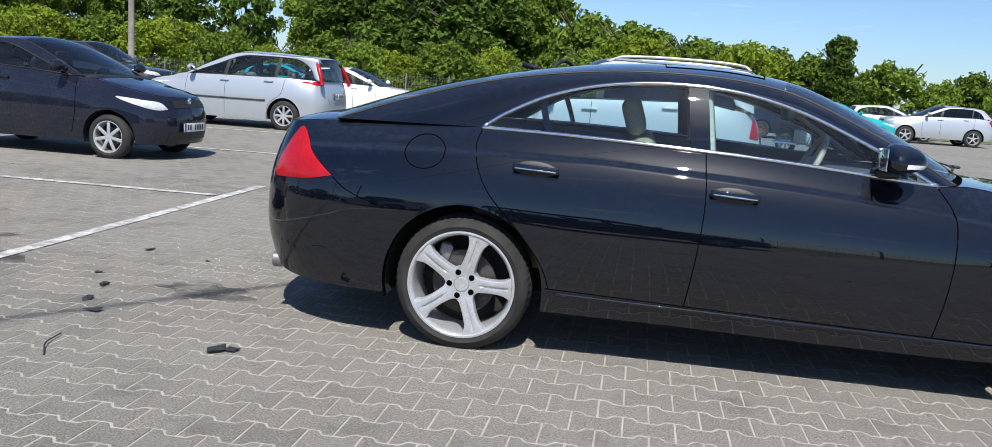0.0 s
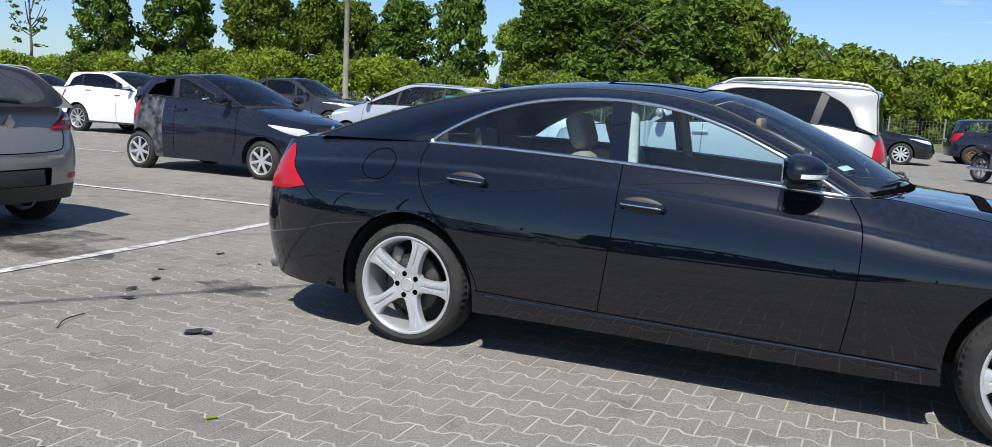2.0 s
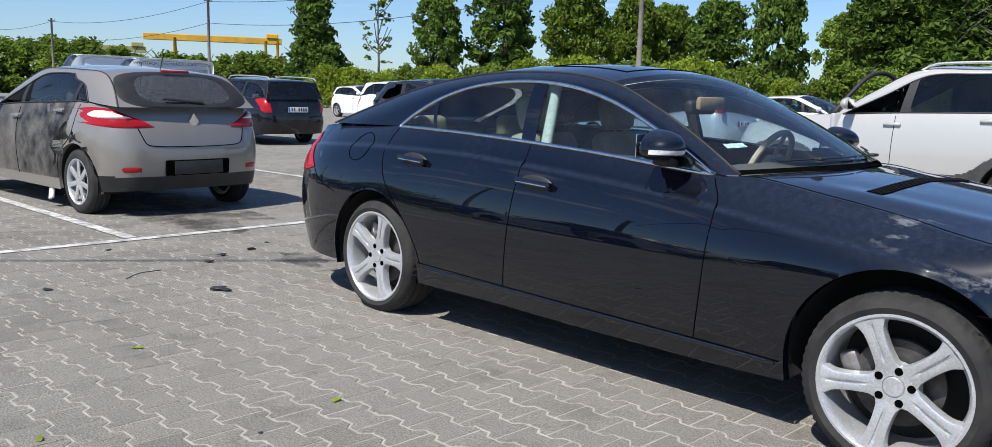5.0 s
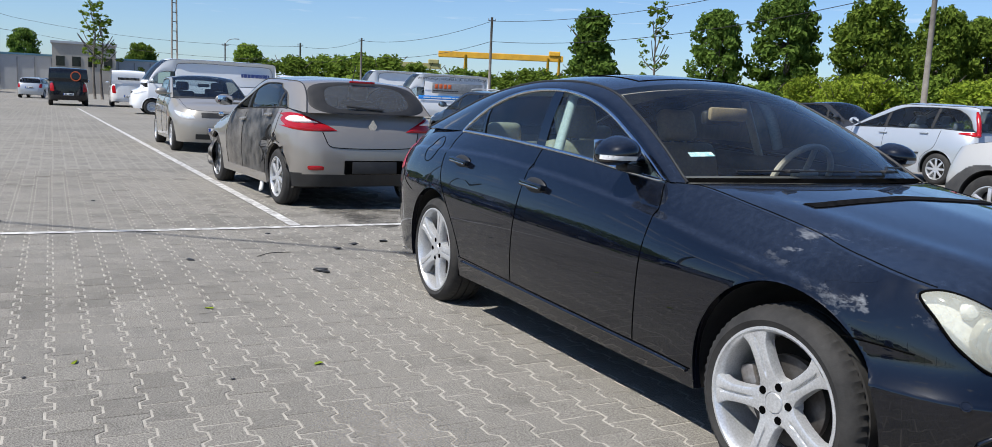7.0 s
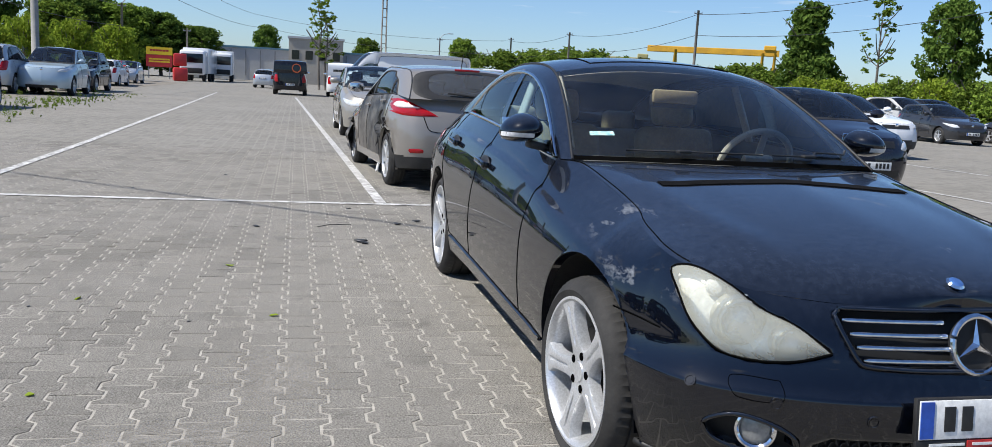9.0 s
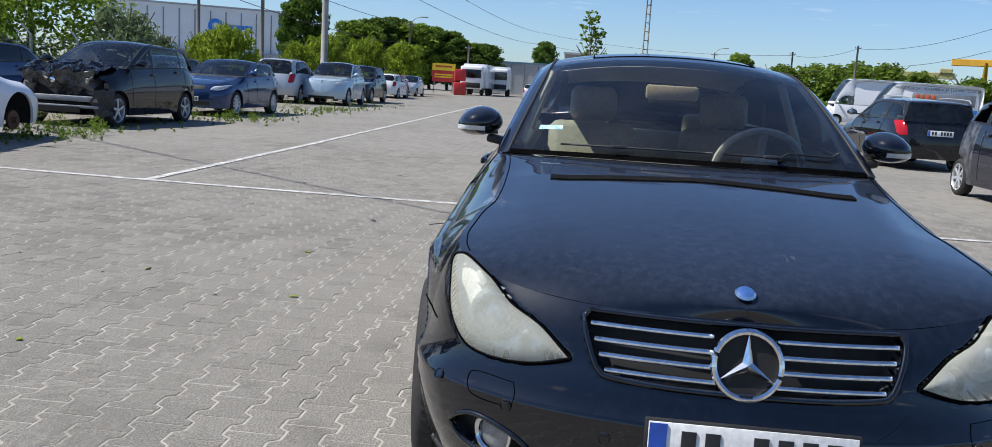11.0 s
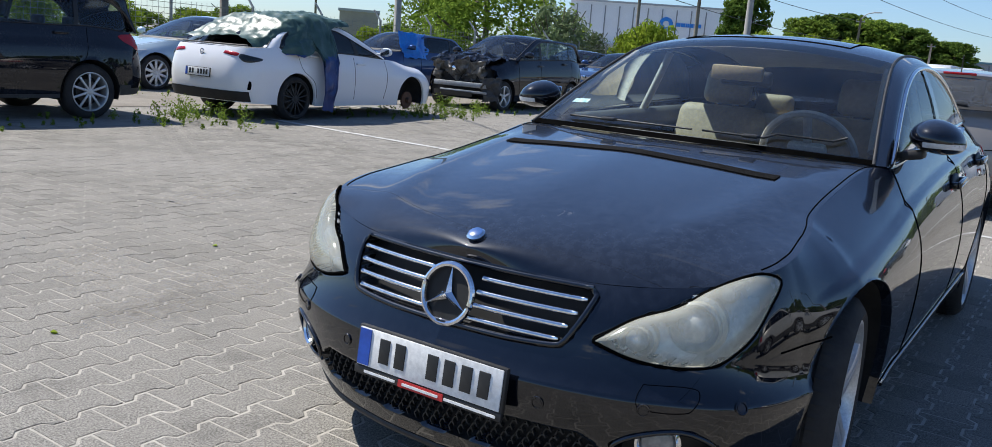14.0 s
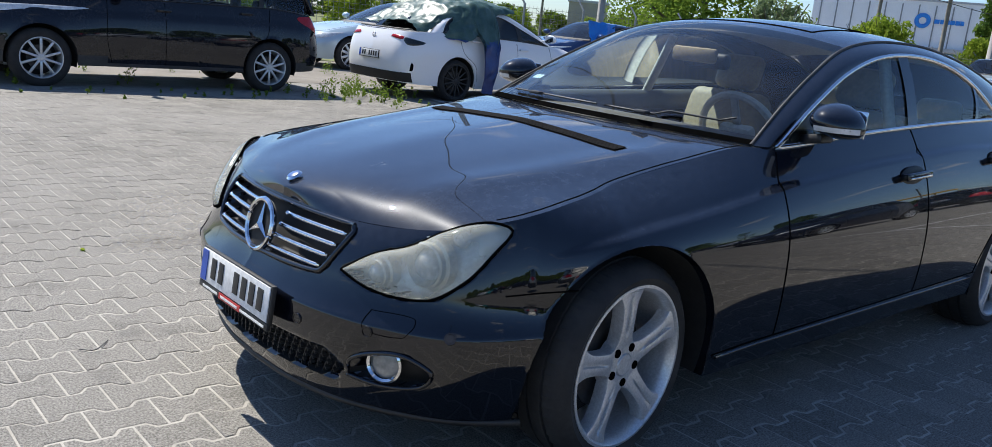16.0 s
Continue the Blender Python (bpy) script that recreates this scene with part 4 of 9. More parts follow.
def finish_car(o, L, plate="both", grille=True):
    """Bumper openings, grille, plates and badges of an ordinary car."""
    sh, car, w = o["shell"], o["car"], L["w"]
    zn = L["nose"]
    for nm, z0, z1_, yw, mat_ in (("grille", zn - 0.13, zn - 0.035, 0.42, M["trim"]), ("lower_grille", 0.26, 0.36, 0.55, M["trim"])):
        if nm == "grille" and not grille:
            continue
        y = np.linspace(-yw, yw, 17)
        Q = np.stack([np.array([sh.face(a * w, z, 0.004)[0] for a in y]) for z in (z0, z0 + 0.01, (z0 + z1_) / 2, z1_ - 0.01, z1_)], 1)
        sub_grid(nm, Q, np.ones((16, 4), bool), mat_, car)
    if plate in ("both", "front"):
        p, nn = sh.face(0.001, 0.42, 0.012)
        number_plate(car, Matrix.Translation((p[0], 0, 0.42)))
    if plate in ("both", "rear", "blank"):
        z = L.get("plate_rear", 0.75)
        p, nn = sh.face(0.001, z, 0.014, "rear")
        number_plate(car, Matrix.Translation((p[0], 0, z)) @ pose(0, 0, 0, 0, -4, 180), blank=plate == "blank")
    p, nn = sh.face(0.001, zn - 0.05, 0.01)
    bm = bmesh.new()
    lathe(bm, [(0.0, 0.008), (0.035, 0.006), (0.05, 0.0)], 20)
    ob = part("badge", bm, M["chrome"], car)
    ob.matrix_local = Matrix.Translation((p[0], 0, p[2])) @ pose(0, 0, 0, 0, 0, -90)
    return o

# milky headlamp plastic: part clear, part hazed
def lamp_plastic(name, tint, haze):
    m, n, l, p, out = shader(name)
    tr, gl, df = n.new("ShaderNodeBsdfTransparent"), n.new("ShaderNodeBsdfGlossy"), n.new("ShaderNodeBsdfDiffuse")
    tr.inputs[0].default_value = (*tint, 1)
    gl.inputs["Roughness"].default_value = 0.06
    l.new(mix(n, l, noise_node(n, l, 14.0, 5.0), (0.78, 0.78, 0.64), (0.88, 0.88, 0.76)), df.inputs[0])
    fr = n.new("ShaderNodeFresnel")
    fr.inputs[0].default_value = 1.5
    a, b = n.new("ShaderNodeMixShader"), n.new("ShaderNodeMixShader")
    r = n.new("ShaderNodeMapRange")
    r.inputs["To Min"].default_value, r.inputs["To Max"].default_value = haze * 0.7, haze * 1.2
    l.new(noise_node(n, l, 7.0, 5.0), r.inputs[0])
    l.new(r.outputs[0], a.inputs[0])
    l.new(tr.outputs[0], a.inputs[1])
    l.new(df.outputs[0], a.inputs[2])
    l.new(fr.outputs[0], b.inputs[0])
    l.new(a.outputs[0], b.inputs[1])
    l.new(gl.outputs[0], b.inputs[2])
    l.new(b.outputs[0], out.inputs[0])
    return m


M["lamp_plastic"] = lamp_plastic("lamp_plastic", (0.98, 0.98, 0.92), 0.31)
M["dull_lens"] = surface("dull_lens", (0.22, 0.23, 0.23), (0.34, 0.34, 0.33), 14, 0.12, 0.25, 0.3)
M["headlamp"] = surface("headlamp", (0.55, 0.57, 0.58), (0.75, 0.76, 0.77), 14, 0.08, 0.2, 0.2)
M["reflector"] = surface("reflector", (0.82, 0.82, 0.79), (0.72, 0.72, 0.69), 9, 0.18, 0.3, 0.2)
M["lamp_ring"] = surface("lamp_ring", (0.60, 0.60, 0.56), (0.48, 0.48, 0.45), 9, 0.25, 0.4, 0.5)
M["mesh_black"] = surface("mesh_black", (0.006, 0.006, 0.006), (0.012, 0.012, 0.012), 9, 0.7)
M["dash_grey"] = surface("dash_grey", (0.085, 0.083, 0.08), (0.12, 0.117, 0.11), 7, 0.7, 0.85)
M["cream"] = surface("cream", (0.66, 0.61, 0.50), (0.58, 0.53, 0.43), 9, 0.6)
M["slat_black"] = surface("slat_black", (0.010, 0.010, 0.011), (0.016, 0.016, 0.017), 6, 0.8, spec=0.05)
M["badge_blue"] = surface("badge_blue", (0.04, 0.10, 0.28), (0.05, 0.12, 0.32), 9, 0.3)

# the black four-door coupe
HEAD = [(0.413, 0.578), (0.51, 0.551), (0.61, 0.543), (0.685, 0.557), (0.735, 0.615), (0.752, 0.69), (0.752, 0.746), (0.712, 0.762), (0.636, 0.724), (0.575, 0.675), (0.49, 0.637)]
GRILLE = [(0.0, 0.543), (0.328, 0.552), (0.354, 0.579), (0.387, 0.672), (0.372, 0.686), (0.0, 0.690)]
FOG = [(0.49, 0.295), (0.58, 0.285), (0.68, 0.305), (0.715, 0.355), (0.66, 0.395), (0.58, 0.385), (0.505, 0.345)]
INTAKE = [(0.0, 0.245), (0.44, 0.265), (0.48, 0.315), (0.42, 0.355), (0.0, 0.355)]
COUPE_ROWS = [
    (3.725, 0, 0.185, 0.70, 0.06, 0.100, 0.44), (3.71, 0.22, 0.185, 0.70, 0.06, 0.100, 0.44), (3.665, 0.44, 0.185, 0.702, 0.07, 0.098, 0.45), (3.58, 0.63, 0.185, 0.716, 0.09, 0.095, 0.46),
    (3.465, 0.768, 0.19, 0.743, 0.09, 0.075, 0.47), (3.28, 0.850, 0.20, 0.778, 0.06, 0.068, 0.50), (3.05, 0.889, 0.215, 0.815, 0.02, 0.130, 0.60), (2.85, 0.908, 0.225, 0.85, 0.02, 0.19, 0.62), (2.5, 0.916, 0.215, 0.908, 0.03, 0.203, 0.62),
    (2.25, 0.92, 0.205, 0.950, 0.05, 0.19, 0.60), (2.08, 0.92, 0.205, 0.952, 0.05, 0.150, 0.58), (1.5, 0.922, 0.21, 1.000, 0.05, 0.145, 0.57), (1.0, 0.925, 0.22, 1.030, 0.05, 0.148, 0.57), (0.5, 0.925, 0.225, 1.050, 0.04, 0.158, 0.58),
    (0.05, 0.925, 0.235, 1.058, 0.02, 0.180, 0.62), (-0.35, 0.908, 0.24, 1.055, 0.02, 0.205, 0.62), (-0.68, 0.865, 0.24, 1.043, 0.03, 0.215, 0.62), (-0.93, 0.77, 0.25, 1.028, 0.05, 0.19, 0.60), (-1.09, 0.61, 0.27, 1.012, 0.06, 0.13, 0.56),
    (-1.17, 0.36, 0.28, 1.003, 0.07, 0.10, 0.55), (-1.19, 0, 0.28, 1.0, 0.07, 0.10, 0.55)]
coupe_crease = smooth_fn((-1.2, -0.6, 0.0, 0.5, 1.0, 1.6, 2.1, 2.5, 2.9, 3.3), (0.90, 0.925, 0.945, 0.945, 0.925, 0.885, 0.835, 0.78, 0.735, 0.66))


def sink_lamps(G):
    """Sinks the skin behind the lamp glasses, grille and bumper openings."""
    x, y, z = G[..., 0].copy(), np.abs(G[..., 1]), G[..., 2]
    front = x > 3.05
    for poly, d in ((HEAD, 0.07), (GRILLE, 0.06), (INTAKE, 0.07), (FOG, 0.05)):
        hit = front & inside(poly, y, z)
        G[..., 0] -= np.where(hit, d, 0)
    return G


def in_front(poly, s=0):
    return lambda C: (C[..., 0] > 2.95) & (C[..., 1] * s >= 0) & inside(poly, np.abs(C[..., 1]), C[..., 2])


def bonnet_ridges(H):
    """Evens out the sheet between its edges, then adds two soft ridges running back from the grille's corners."""
    n, m = H.shape[:2]
    g = np.exp(-0.5 * (np.arange(-60, 61) / 22.0)**2)
    g /= g.sum()
    soft = np.stack([np.stack([np.convolve(np.pad(H[:, j, c], 60, mode="reflect", reflect_type="odd"), g, "valid") for j in range(m)], 1) for c in range(3)], -1)
    s = np.abs(np.linspace(-1, 1, m))[None]
    k = np.arange(n)[:, None]
    w = (np.clip((k - 6) / 30, 0, 1) * np.clip((n - 6 - k) / 30, 0, 1) * (1 - s**3))[..., None]
    H = H * (1 - w) + soft * w
    x, y = H[..., 0], np.abs(H[..., 1])
    mid = np.interp(x, (2.3, 3.0, 3.6), (0.60, 0.54, 0.40))
    on = np.clip((x - 2.35) / 0.25, 0, 1) * np.clip((3.60 - x) / 0.40, 0, 1)
    H[..., 2] += on * (0.009 * np.exp(-((y - mid) / 0.085)**2) + 0.004 * np.exp(-(y / 0.12)**2))
    return H


SPEC = dict(
    rows=COUPE_ROWS, wheelbase=2.882, steer=5.0, roll={1: -18, 3: 23, 2: 6}, sag={3: 0.024}, wheel_r=0.327, wheel_w=0.245, rim_r=0.250, arch=0.386, track=1.555, style=("wide", 5), tread=True, n=520, m=84, power=2.3,
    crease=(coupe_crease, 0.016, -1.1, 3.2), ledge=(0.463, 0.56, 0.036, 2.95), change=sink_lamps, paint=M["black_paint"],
    W=[(2.085, 0.945), (1.93, 1.032), (1.78, 1.108), (1.5, 1.228), (1.22, 1.300), (0.91, 1.322), (0.59, 1.296), (0.33, 1.228), (0.13, 1.130), (0.03, 1.060)],
    R=[(2.17, 0.715, 0.957), (1.95, 0.672, 1.085), (1.70, 0.628, 1.210), (1.45, 0.592, 1.312), (1.2, 0.575, 1.358), (0.9, 0.568, 1.372), (0.6, 0.565, 1.363), (0.25, 0.565, 1.322), (-0.05, 0.572, 1.262), (-0.4, 0.600, 1.160), (-0.72, 0.655, 1.048)],
    crown=(0.015, 0.035, 0.055, 0.06, 0.055, 0.05, 0.045, 0.04, 0.03), bow=(0.19, 0.15, 0.10, 0.03, 0, 0, -0.03, -0.09, -0.12), header=1.43, rear_header=0.02, cowl=(2.16, 2.35), deck=(-0.66, -0.80),
    bonnet=((3.605, 0.70), (3.585, 0.732), (3.55, 0.760), (3.45, 0.796), (3.3, 0.832), (3.1, 0.870), (2.8, 0.917), (2.5, 0.953), (2.35, 0.968)), boot=((-0.78, 1.085), (-0.95, 1.060), (-1.09, 1.022)), cap_rows=44, cap_mid=2.0, cap_line=0.985, cap_line_r=0.0019, cap_line_x=3.32, ridge=bonnet_ridges, wheel_at=(1.73, 0.37, 0.925), cap_p=2.6,
    tumble=0.42, trim=M["chrome"], trim_r=0.0105, glass_side=M["glass_side"], windscreen=M["glass"], glass_rear=M["glass_side"], trim_edge=True, seam_r=0.0028,
    pillars=((1.005, 1.095, -0.03), (0.335, 0.365, -0.05)), pillar_mat=M["black_paint"], surround_mat=M["gap"], base_rows=0, rear_edge_paint=True, inset={2: 0.02},
    seat_x=0.98, seat_z=0.34, cloth=M["beige"], dash_x=1.98, dash_z=0.80, mirror_z=1.215, wheel_mat=M["cream"], dash=M["dash_grey"],
    panels=[("sill", [(0.30, 0.1), (2.52, 0.1), (2.52, 0.292), (0.38, 0.345)], s) for s in (1, -1)]
    + [("front_door", [(1.035, 0.30), (2.10, 0.28), (2.155, 0.84), (2.09, 1.2), (1.06, 1.2)], s) for s in (1, -1)]
    + [("rear_door", [(0.42, 0.33), (1.035, 0.30), (1.075, 0.8), (1.06, 1.2), (0.02, 1.2), (0.02, 1.0), (0.10, 0.77), (0.30, 0.56)], s) for s in (1, -1)],
    zones=[("rear_body", lambda C: C[..., 0] < 1.0, M["black_paint"]), ("headlight_bowl", in_front(HEAD, 1), M["reflector"]), ("headlight_bowl", in_front(HEAD, -1), M["reflector"]), ("grille_back", in_front(GRILLE), M["mesh_black"]), ("intake_back", in_front(INTAKE), M["mesh_black"]), ("fog_recess", in_front(FOG, 1), M["mesh_black"]), ("fog_recess", in_front(FOG, -1), M["mesh_black"])],
    seams=[("shut_line", [(2.085, 0.94), (2.14, 0.85), (2.15, 0.72), (2.135, 0.50), (2.105, 0.295)]), ("shut_line", [(1.075, 1.03), (1.085, 0.80), (1.065, 0.55), (1.035, 0.325)]), ("shut_line", [(0.03, 1.05), (0.015, 0.98), (0.05, 0.86), (0.11, 0.76), (0.22, 0.645), (0.32, 0.53), (0.385, 0.43), (0.415, 0.345)]),
           ("sill_line", [(0.40, 0.343), (1.0, 0.325), (1.7, 0.307), (2.48, 0.288)]), ("bumper_line", [(3.12, 0.585), (3.22, 0.582), (3.33, 0.575)]), ("bumper_line", [(-0.385, 0.655), (-0.50, 0.685), (-0.60, 0.725), (-0.668, 0.772)])],
    lights=[], handles=(), mirror=None)
del SPEC["mirror"]
CLS = build_car("coupe_car", "black four-door coupe with chrome window trim and silver five-spoke alloy wheels", (0, 0, 0), 0.0, SPEC, "")
coupe, csh = CLS["car"], CLS["shell"]
coupe.scale = (0.994, 0.98, 0.99)


def coupe_details():
    P = M["black_paint"]
    # door handles: dark bowls with body-coloured bars
    for hx, hz in ((0.315, 0.888), (1.21, 0.842)):
        for s in (1, -1):
            p, nn = csh.side(hx, hz)
            m = Matrix.Translation(p * (1, s, 1)) @ pose(0, 0, 0, 0, 0, 0 if s > 0 else 180) @ pose(0, 0, 0, 8, 3 * s, 0)
            bm = bmesh.new()
            bmesh.ops.create_uvsphere(bm, u_segments=24, v_segments=12, radius=1.0)
            bmesh.ops.scale(bm, vec=(0.105, 0.012, 0.042), verts=bm.verts)
            bowl = part("handle_bowl", bm, M["trim"], coupe, "dark recessed bowl behind a door handle")
            bowl.matrix_local = m
            bm = bmesh.new()
            box(bm, (0, 0.030, 0.002), (0.215, 0.018, 0.032), None, 0.009, 4)
            box(bm, (0.090, 0.014, 0.002), (0.03, 0.03, 0.028), None, 0.006)
            box(bm, (-0.090, 0.014, 0.002), (0.03, 0.03, 0.028), None, 0.006)
            part("door_handle", bm, P, bowl)
            bm = bmesh.new()
            box(bm, (0, 0.040, -0.004), (0.19, 0.003, 0.006), None, 0.001)
            part("handle_strip", bm, M["chrome"], bowl)
    # fuel flap on the right
    p, nn = csh.side(-0.225, 0.935)
    a = np.linspace(0, 2 * math.pi, 49)
    ring = []
    for q in a:
        c, _ = csh.side(-0.225 + 0.098 * math.cos(q), 0.930 + 0.078 * math.sin(q), 0.0005)
        ring.append(c * (1, -1, 1))
    V, F = tube(ring, 0.0026, 5)
    link_mesh("fuel_flap_line", V, F, M["gap"], coupe)
    # door mirrors
    for s in (1, -1):
        bm = bmesh.new()
        bmesh.ops.create_uvsphere(bm, u_segments=32, v_segments=20, radius=1.0)
        for v in bm.verts:
            x, y, z = v.co
            v.co = (x * (0.130 if x > 0 else 0.055), y * 0.098 * (1 - 0.10 * z), (z * 0.070 if z > 0 else z * 0.056) - 0.010 * y)
        if s < 0:
            bmesh.ops.scale(bm, vec=(1, -1, 1), verts=bm.verts)
        mir = part("door_mirror", bm, P, coupe, "black door mirror with an indicator strip")
        mir.matrix_local = pose(1.862, s * 0.866, 1.058)
        bm = bmesh.new()
        rows = []
        for q in np.linspace(-0.35, 1.35, 22):
            y_, x_ = 0.098 * math.sin(q) * 1.005, 0.130 * math.cos(q) * 1.01
            rows.append([bm.verts.new((x_ * k, s * y_, z)) for z, k in ((-0.030, 0.90), (-0.025, 0.935), (-0.018, 0.965), (-0.011, 0.99))])
        for r0, r1 in zip(rows, rows[1:]):
            for i in range(3):
                bm.faces.new((r0[i], r0[i + 1], r1[i + 1], r1[i]))
        part("indicator", bm, M["white_lens"], mir, "clear indicator strip")
        bm = bmesh.new()
        box(bm, (-0.050, 0.0, 0.0), (0.006, 0.15, 0.098), None, 0.03)
        part("mirror_glass", bm, M["chrome"], mir)
        bm = bmesh.new()
        box(bm, (0.0, -s * 0.095, -0.055), (0.09, 0.10, 0.035), pose(0, 0, 0, s * 10, 0, 0), 0.012)
        box(bm, (0.02, -s * 0.140, -0.075), (0.16, 0.03, 0.06), None, 0.01)
        part("mirror_foot", bm, M["trim"], mir)
    # headlamps: glass, dark rim, projector and side reflector
    for s in (1, -1):
        lens_patch("headlight", csh, HEAD, "front", s, M["lamp_plastic"], 0.022, coupe, 12, 60)
        O = spline([(a_, b_, 0) for a_, b_ in HEAD + HEAD[:1]], 70)[:, :2]
        ring = [csh.face(a_ , b_, 0.003)[0] * (1, s, 1) for a_, b_ in O]
        V, F = tube(ring, 0.0045, 6)
        link_mesh("headlight_seal", V, F, M["gap"], coupe)
        for (yy, zz, r, nm) in ((0.628, 0.652, 0.060, "low_beam"), (0.510, 0.603, 0.040, "high_beam")):
            c, nn = csh.face(yy, zz, -0.045)
            c = c * (1, s, 1)
            bm = bmesh.new()
            lathe(bm, [(r * 1.30, -0.02), (r * 1.28, 0.010), (r * 1.10, 0.014), (r * 1.08, 0.030), (r * 0.98, 0.034), (r * 0.92, 0.026), (r * 0.80, 0.012), (r * 0.74, 0.010)], 40)
            tb = part(nm, bm, M["lamp_ring"], coupe, "round lamp behind hazy headlight plastic")
            tb.matrix_local = Matrix.Translation(c) @ pose(0, 0, 0, 0, 0, -90 + s * 12)
            bm = bmesh.new()
            lathe(bm, [(r * 0.74, 0.010), (r * 0.62, 0.028), (r * 0.4, 0.040), (0.0, 0.045)], 40)
            part("bulb_lens", bm, M["headlamp"], tb, "clear bulging lamp lens")
        c, nn = csh.face(0.672, 0.728, -0.03)
        bm = bmesh.new()
        lathe(bm, [(0.0, 0.02), (0.018, 0.016), (0.030, 0.0)], 24)
        ob = part("marker_lamp", bm, M["white_lens"], coupe)
        ob.matrix_local = Matrix.Translation(c * (1, s, 1)) @ pose(0, 0, 0, 0, 0, -90 + s * 30)
    # tail lamps, wrapped round the corner
    T = [(-0.672, 0.778), (-0.80, 0.752), (-0.93, 0.742), (-1.025, 0.74), (-1.035, 0.78), (-0.99, 0.88), (-0.93, 0.985), (-0.90, 0.985), (-0.80, 0.87)]
    for s in (1, -1):
        lens_patch("tail_light", csh, T, "side", s, M["red_lens"], 0.006, coupe, 8, 48)
    # grille bars and star
    bars = ((0.665, 0.369), (0.632, 0.358), (0.600, 0.345), (0.567, 0.330))
    for z, yw in bars:
        for s in (1, -1):
            y0 = 0.075 if z > 0.58 else 0.05
            ys = np.linspace(y0, yw, 16)
            pts = [csh.face(y_, z + 0.0, -0.004)[0] * (1, s, 1) for y_ in ys]
            V, F = tube(pts, 0.0085, 8, 0.9)
            link_mesh("grille_bar", V, F, M["chrome"], coupe, "chrome grille bar")
    O = [(a_, b_) for a_, b_ in GRILLE[1:5]]
    rim_line = [(-a_, b_) for a_, b_ in O[::-1]] + [(0.0, 0.543)] + O
    R = spline([(a_, b_, 0) for a_, b_ in rim_line], 60)[:, :2]
    V, F = tube([csh.face(a_, b_, 0.002)[0] for a_, b_ in R], 0.008, 6)
    link_mesh("grille_frame", V, F, M["black_paint"], coupe)
    V, F = tube([csh.face(a_, 0.690, 0.002)[0] for a_ in np.linspace(-0.372, 0.372, 30)], 0.007, 6)
    link_mesh("grille_frame", V, F, M["black_paint"], coupe)
    c, nn = csh.face(0.001, 0.615, 0.004)
    bm = bmesh.new()
    a = np.linspace(0, 2 * math.pi, 57)[:-1]
    V, F = tube(np.c_[0 * a, 0.078 * np.cos(a), 0.078 * np.sin(a)], 0.0085, 8, closed=True)
    vs = [bm.verts.new(v) for v in V]
    for f in F:
        bm.faces.new([vs[i] for i in f])
    for k in range(3):
        q = math.radians(90 + 120 * k)
        d, e = Vector((0, math.cos(q), math.sin(q))), Vector((0, -math.sin(q), math.cos(q)))
        tip, l_, r_, mid = d * 0.074, e * 0.015 - d * 0.009, -e * 0.015 - d * 0.009, Vector((0.010, 0, 0))
        v = [bm.verts.new(p_) for p_ in (tip, l_, r_, mid, mid * -1)]
        for f in ((0, 1, 3), (0, 3, 2), (0, 4, 1), (0, 2, 4)):
            bm.faces.new([v[i] for i in f])
    star = part("grille_star", bm, M["chrome"], coupe, "chrome three-pointed emblem in a ring", smooth=False)
    star.matrix_local = Matrix.Translation((c[0] + 0.012, 0, 0.615)) @ pose(0, 0, 0, 0, -12, 0)
    bm = bmesh.new()
    lathe(bm, [(0.0, -0.006), (0.076, -0.006), (0.080, -0.014)], 40)
    d = part("star_backing", bm, M["mesh_black"], star)
    d.matrix_local = pose(0, 0, 0, 0, 0, -90)
    # round badge on the bonnet
    bm = bmesh.new()
    lathe(bm, [(0.0, 0.007), (0.020, 0.006), (0.026, 0.0)], 32, "Z")
    b = part("bonnet_badge", bm, M["chrome"], coupe, "round chrome and blue badge")
    b.matrix_local = pose(3.555, 0, 0.762, 0, 28, 0)
    bm = bmesh.new()
    lathe(bm, [(0.0, 0.0085), (0.016, 0.0078), (0.020, 0.006)], 32, "Z")
    part("badge_centre", bm, M["badge_blue"], b)
    # fog lamps
    for s in (1, -1):
        c, nn = csh.face(0.60, 0.350, -0.022)
        bm = bmesh.new()
        lathe(bm, [(0.048, 0.0), (0.056, 0.016), (0.050, 0.020), (0.044, 0.014)], 32)
        f = part("fog_light", bm, M["chrome"], coupe, "round fog light in a chrome ring")
        f.matrix_local = Matrix.Translation(c * (1, s, 1)) @ pose(0, 0, 0, 0, 0, -90 + s * 28)
        bm = bmesh.new()
        lathe(bm, [(0.0, 0.016), (0.03, 0.013), (0.046, 0.004)], 32)
        part("fog_lens", bm, M["dull_lens"], f)
        # washer flap outlines and parking sensors
        ring = [csh.face(y_, z_, 0.001)[0] * (1, s, 1) for y_, z_ in spline([(a_, b_, 0) for a_, b_ in ((0.55, 0.500), (0.66, 0.500), (0.672, 0.475), (0.655, 0.448), (0.555, 0.448), (0.545, 0.475), (0.55, 0.500))], 40)[:, :2]]
        V, F = tube(ring, 0.0010, 5)
        link_mesh("washer_flap_line", V, F, M["gap"], coupe)
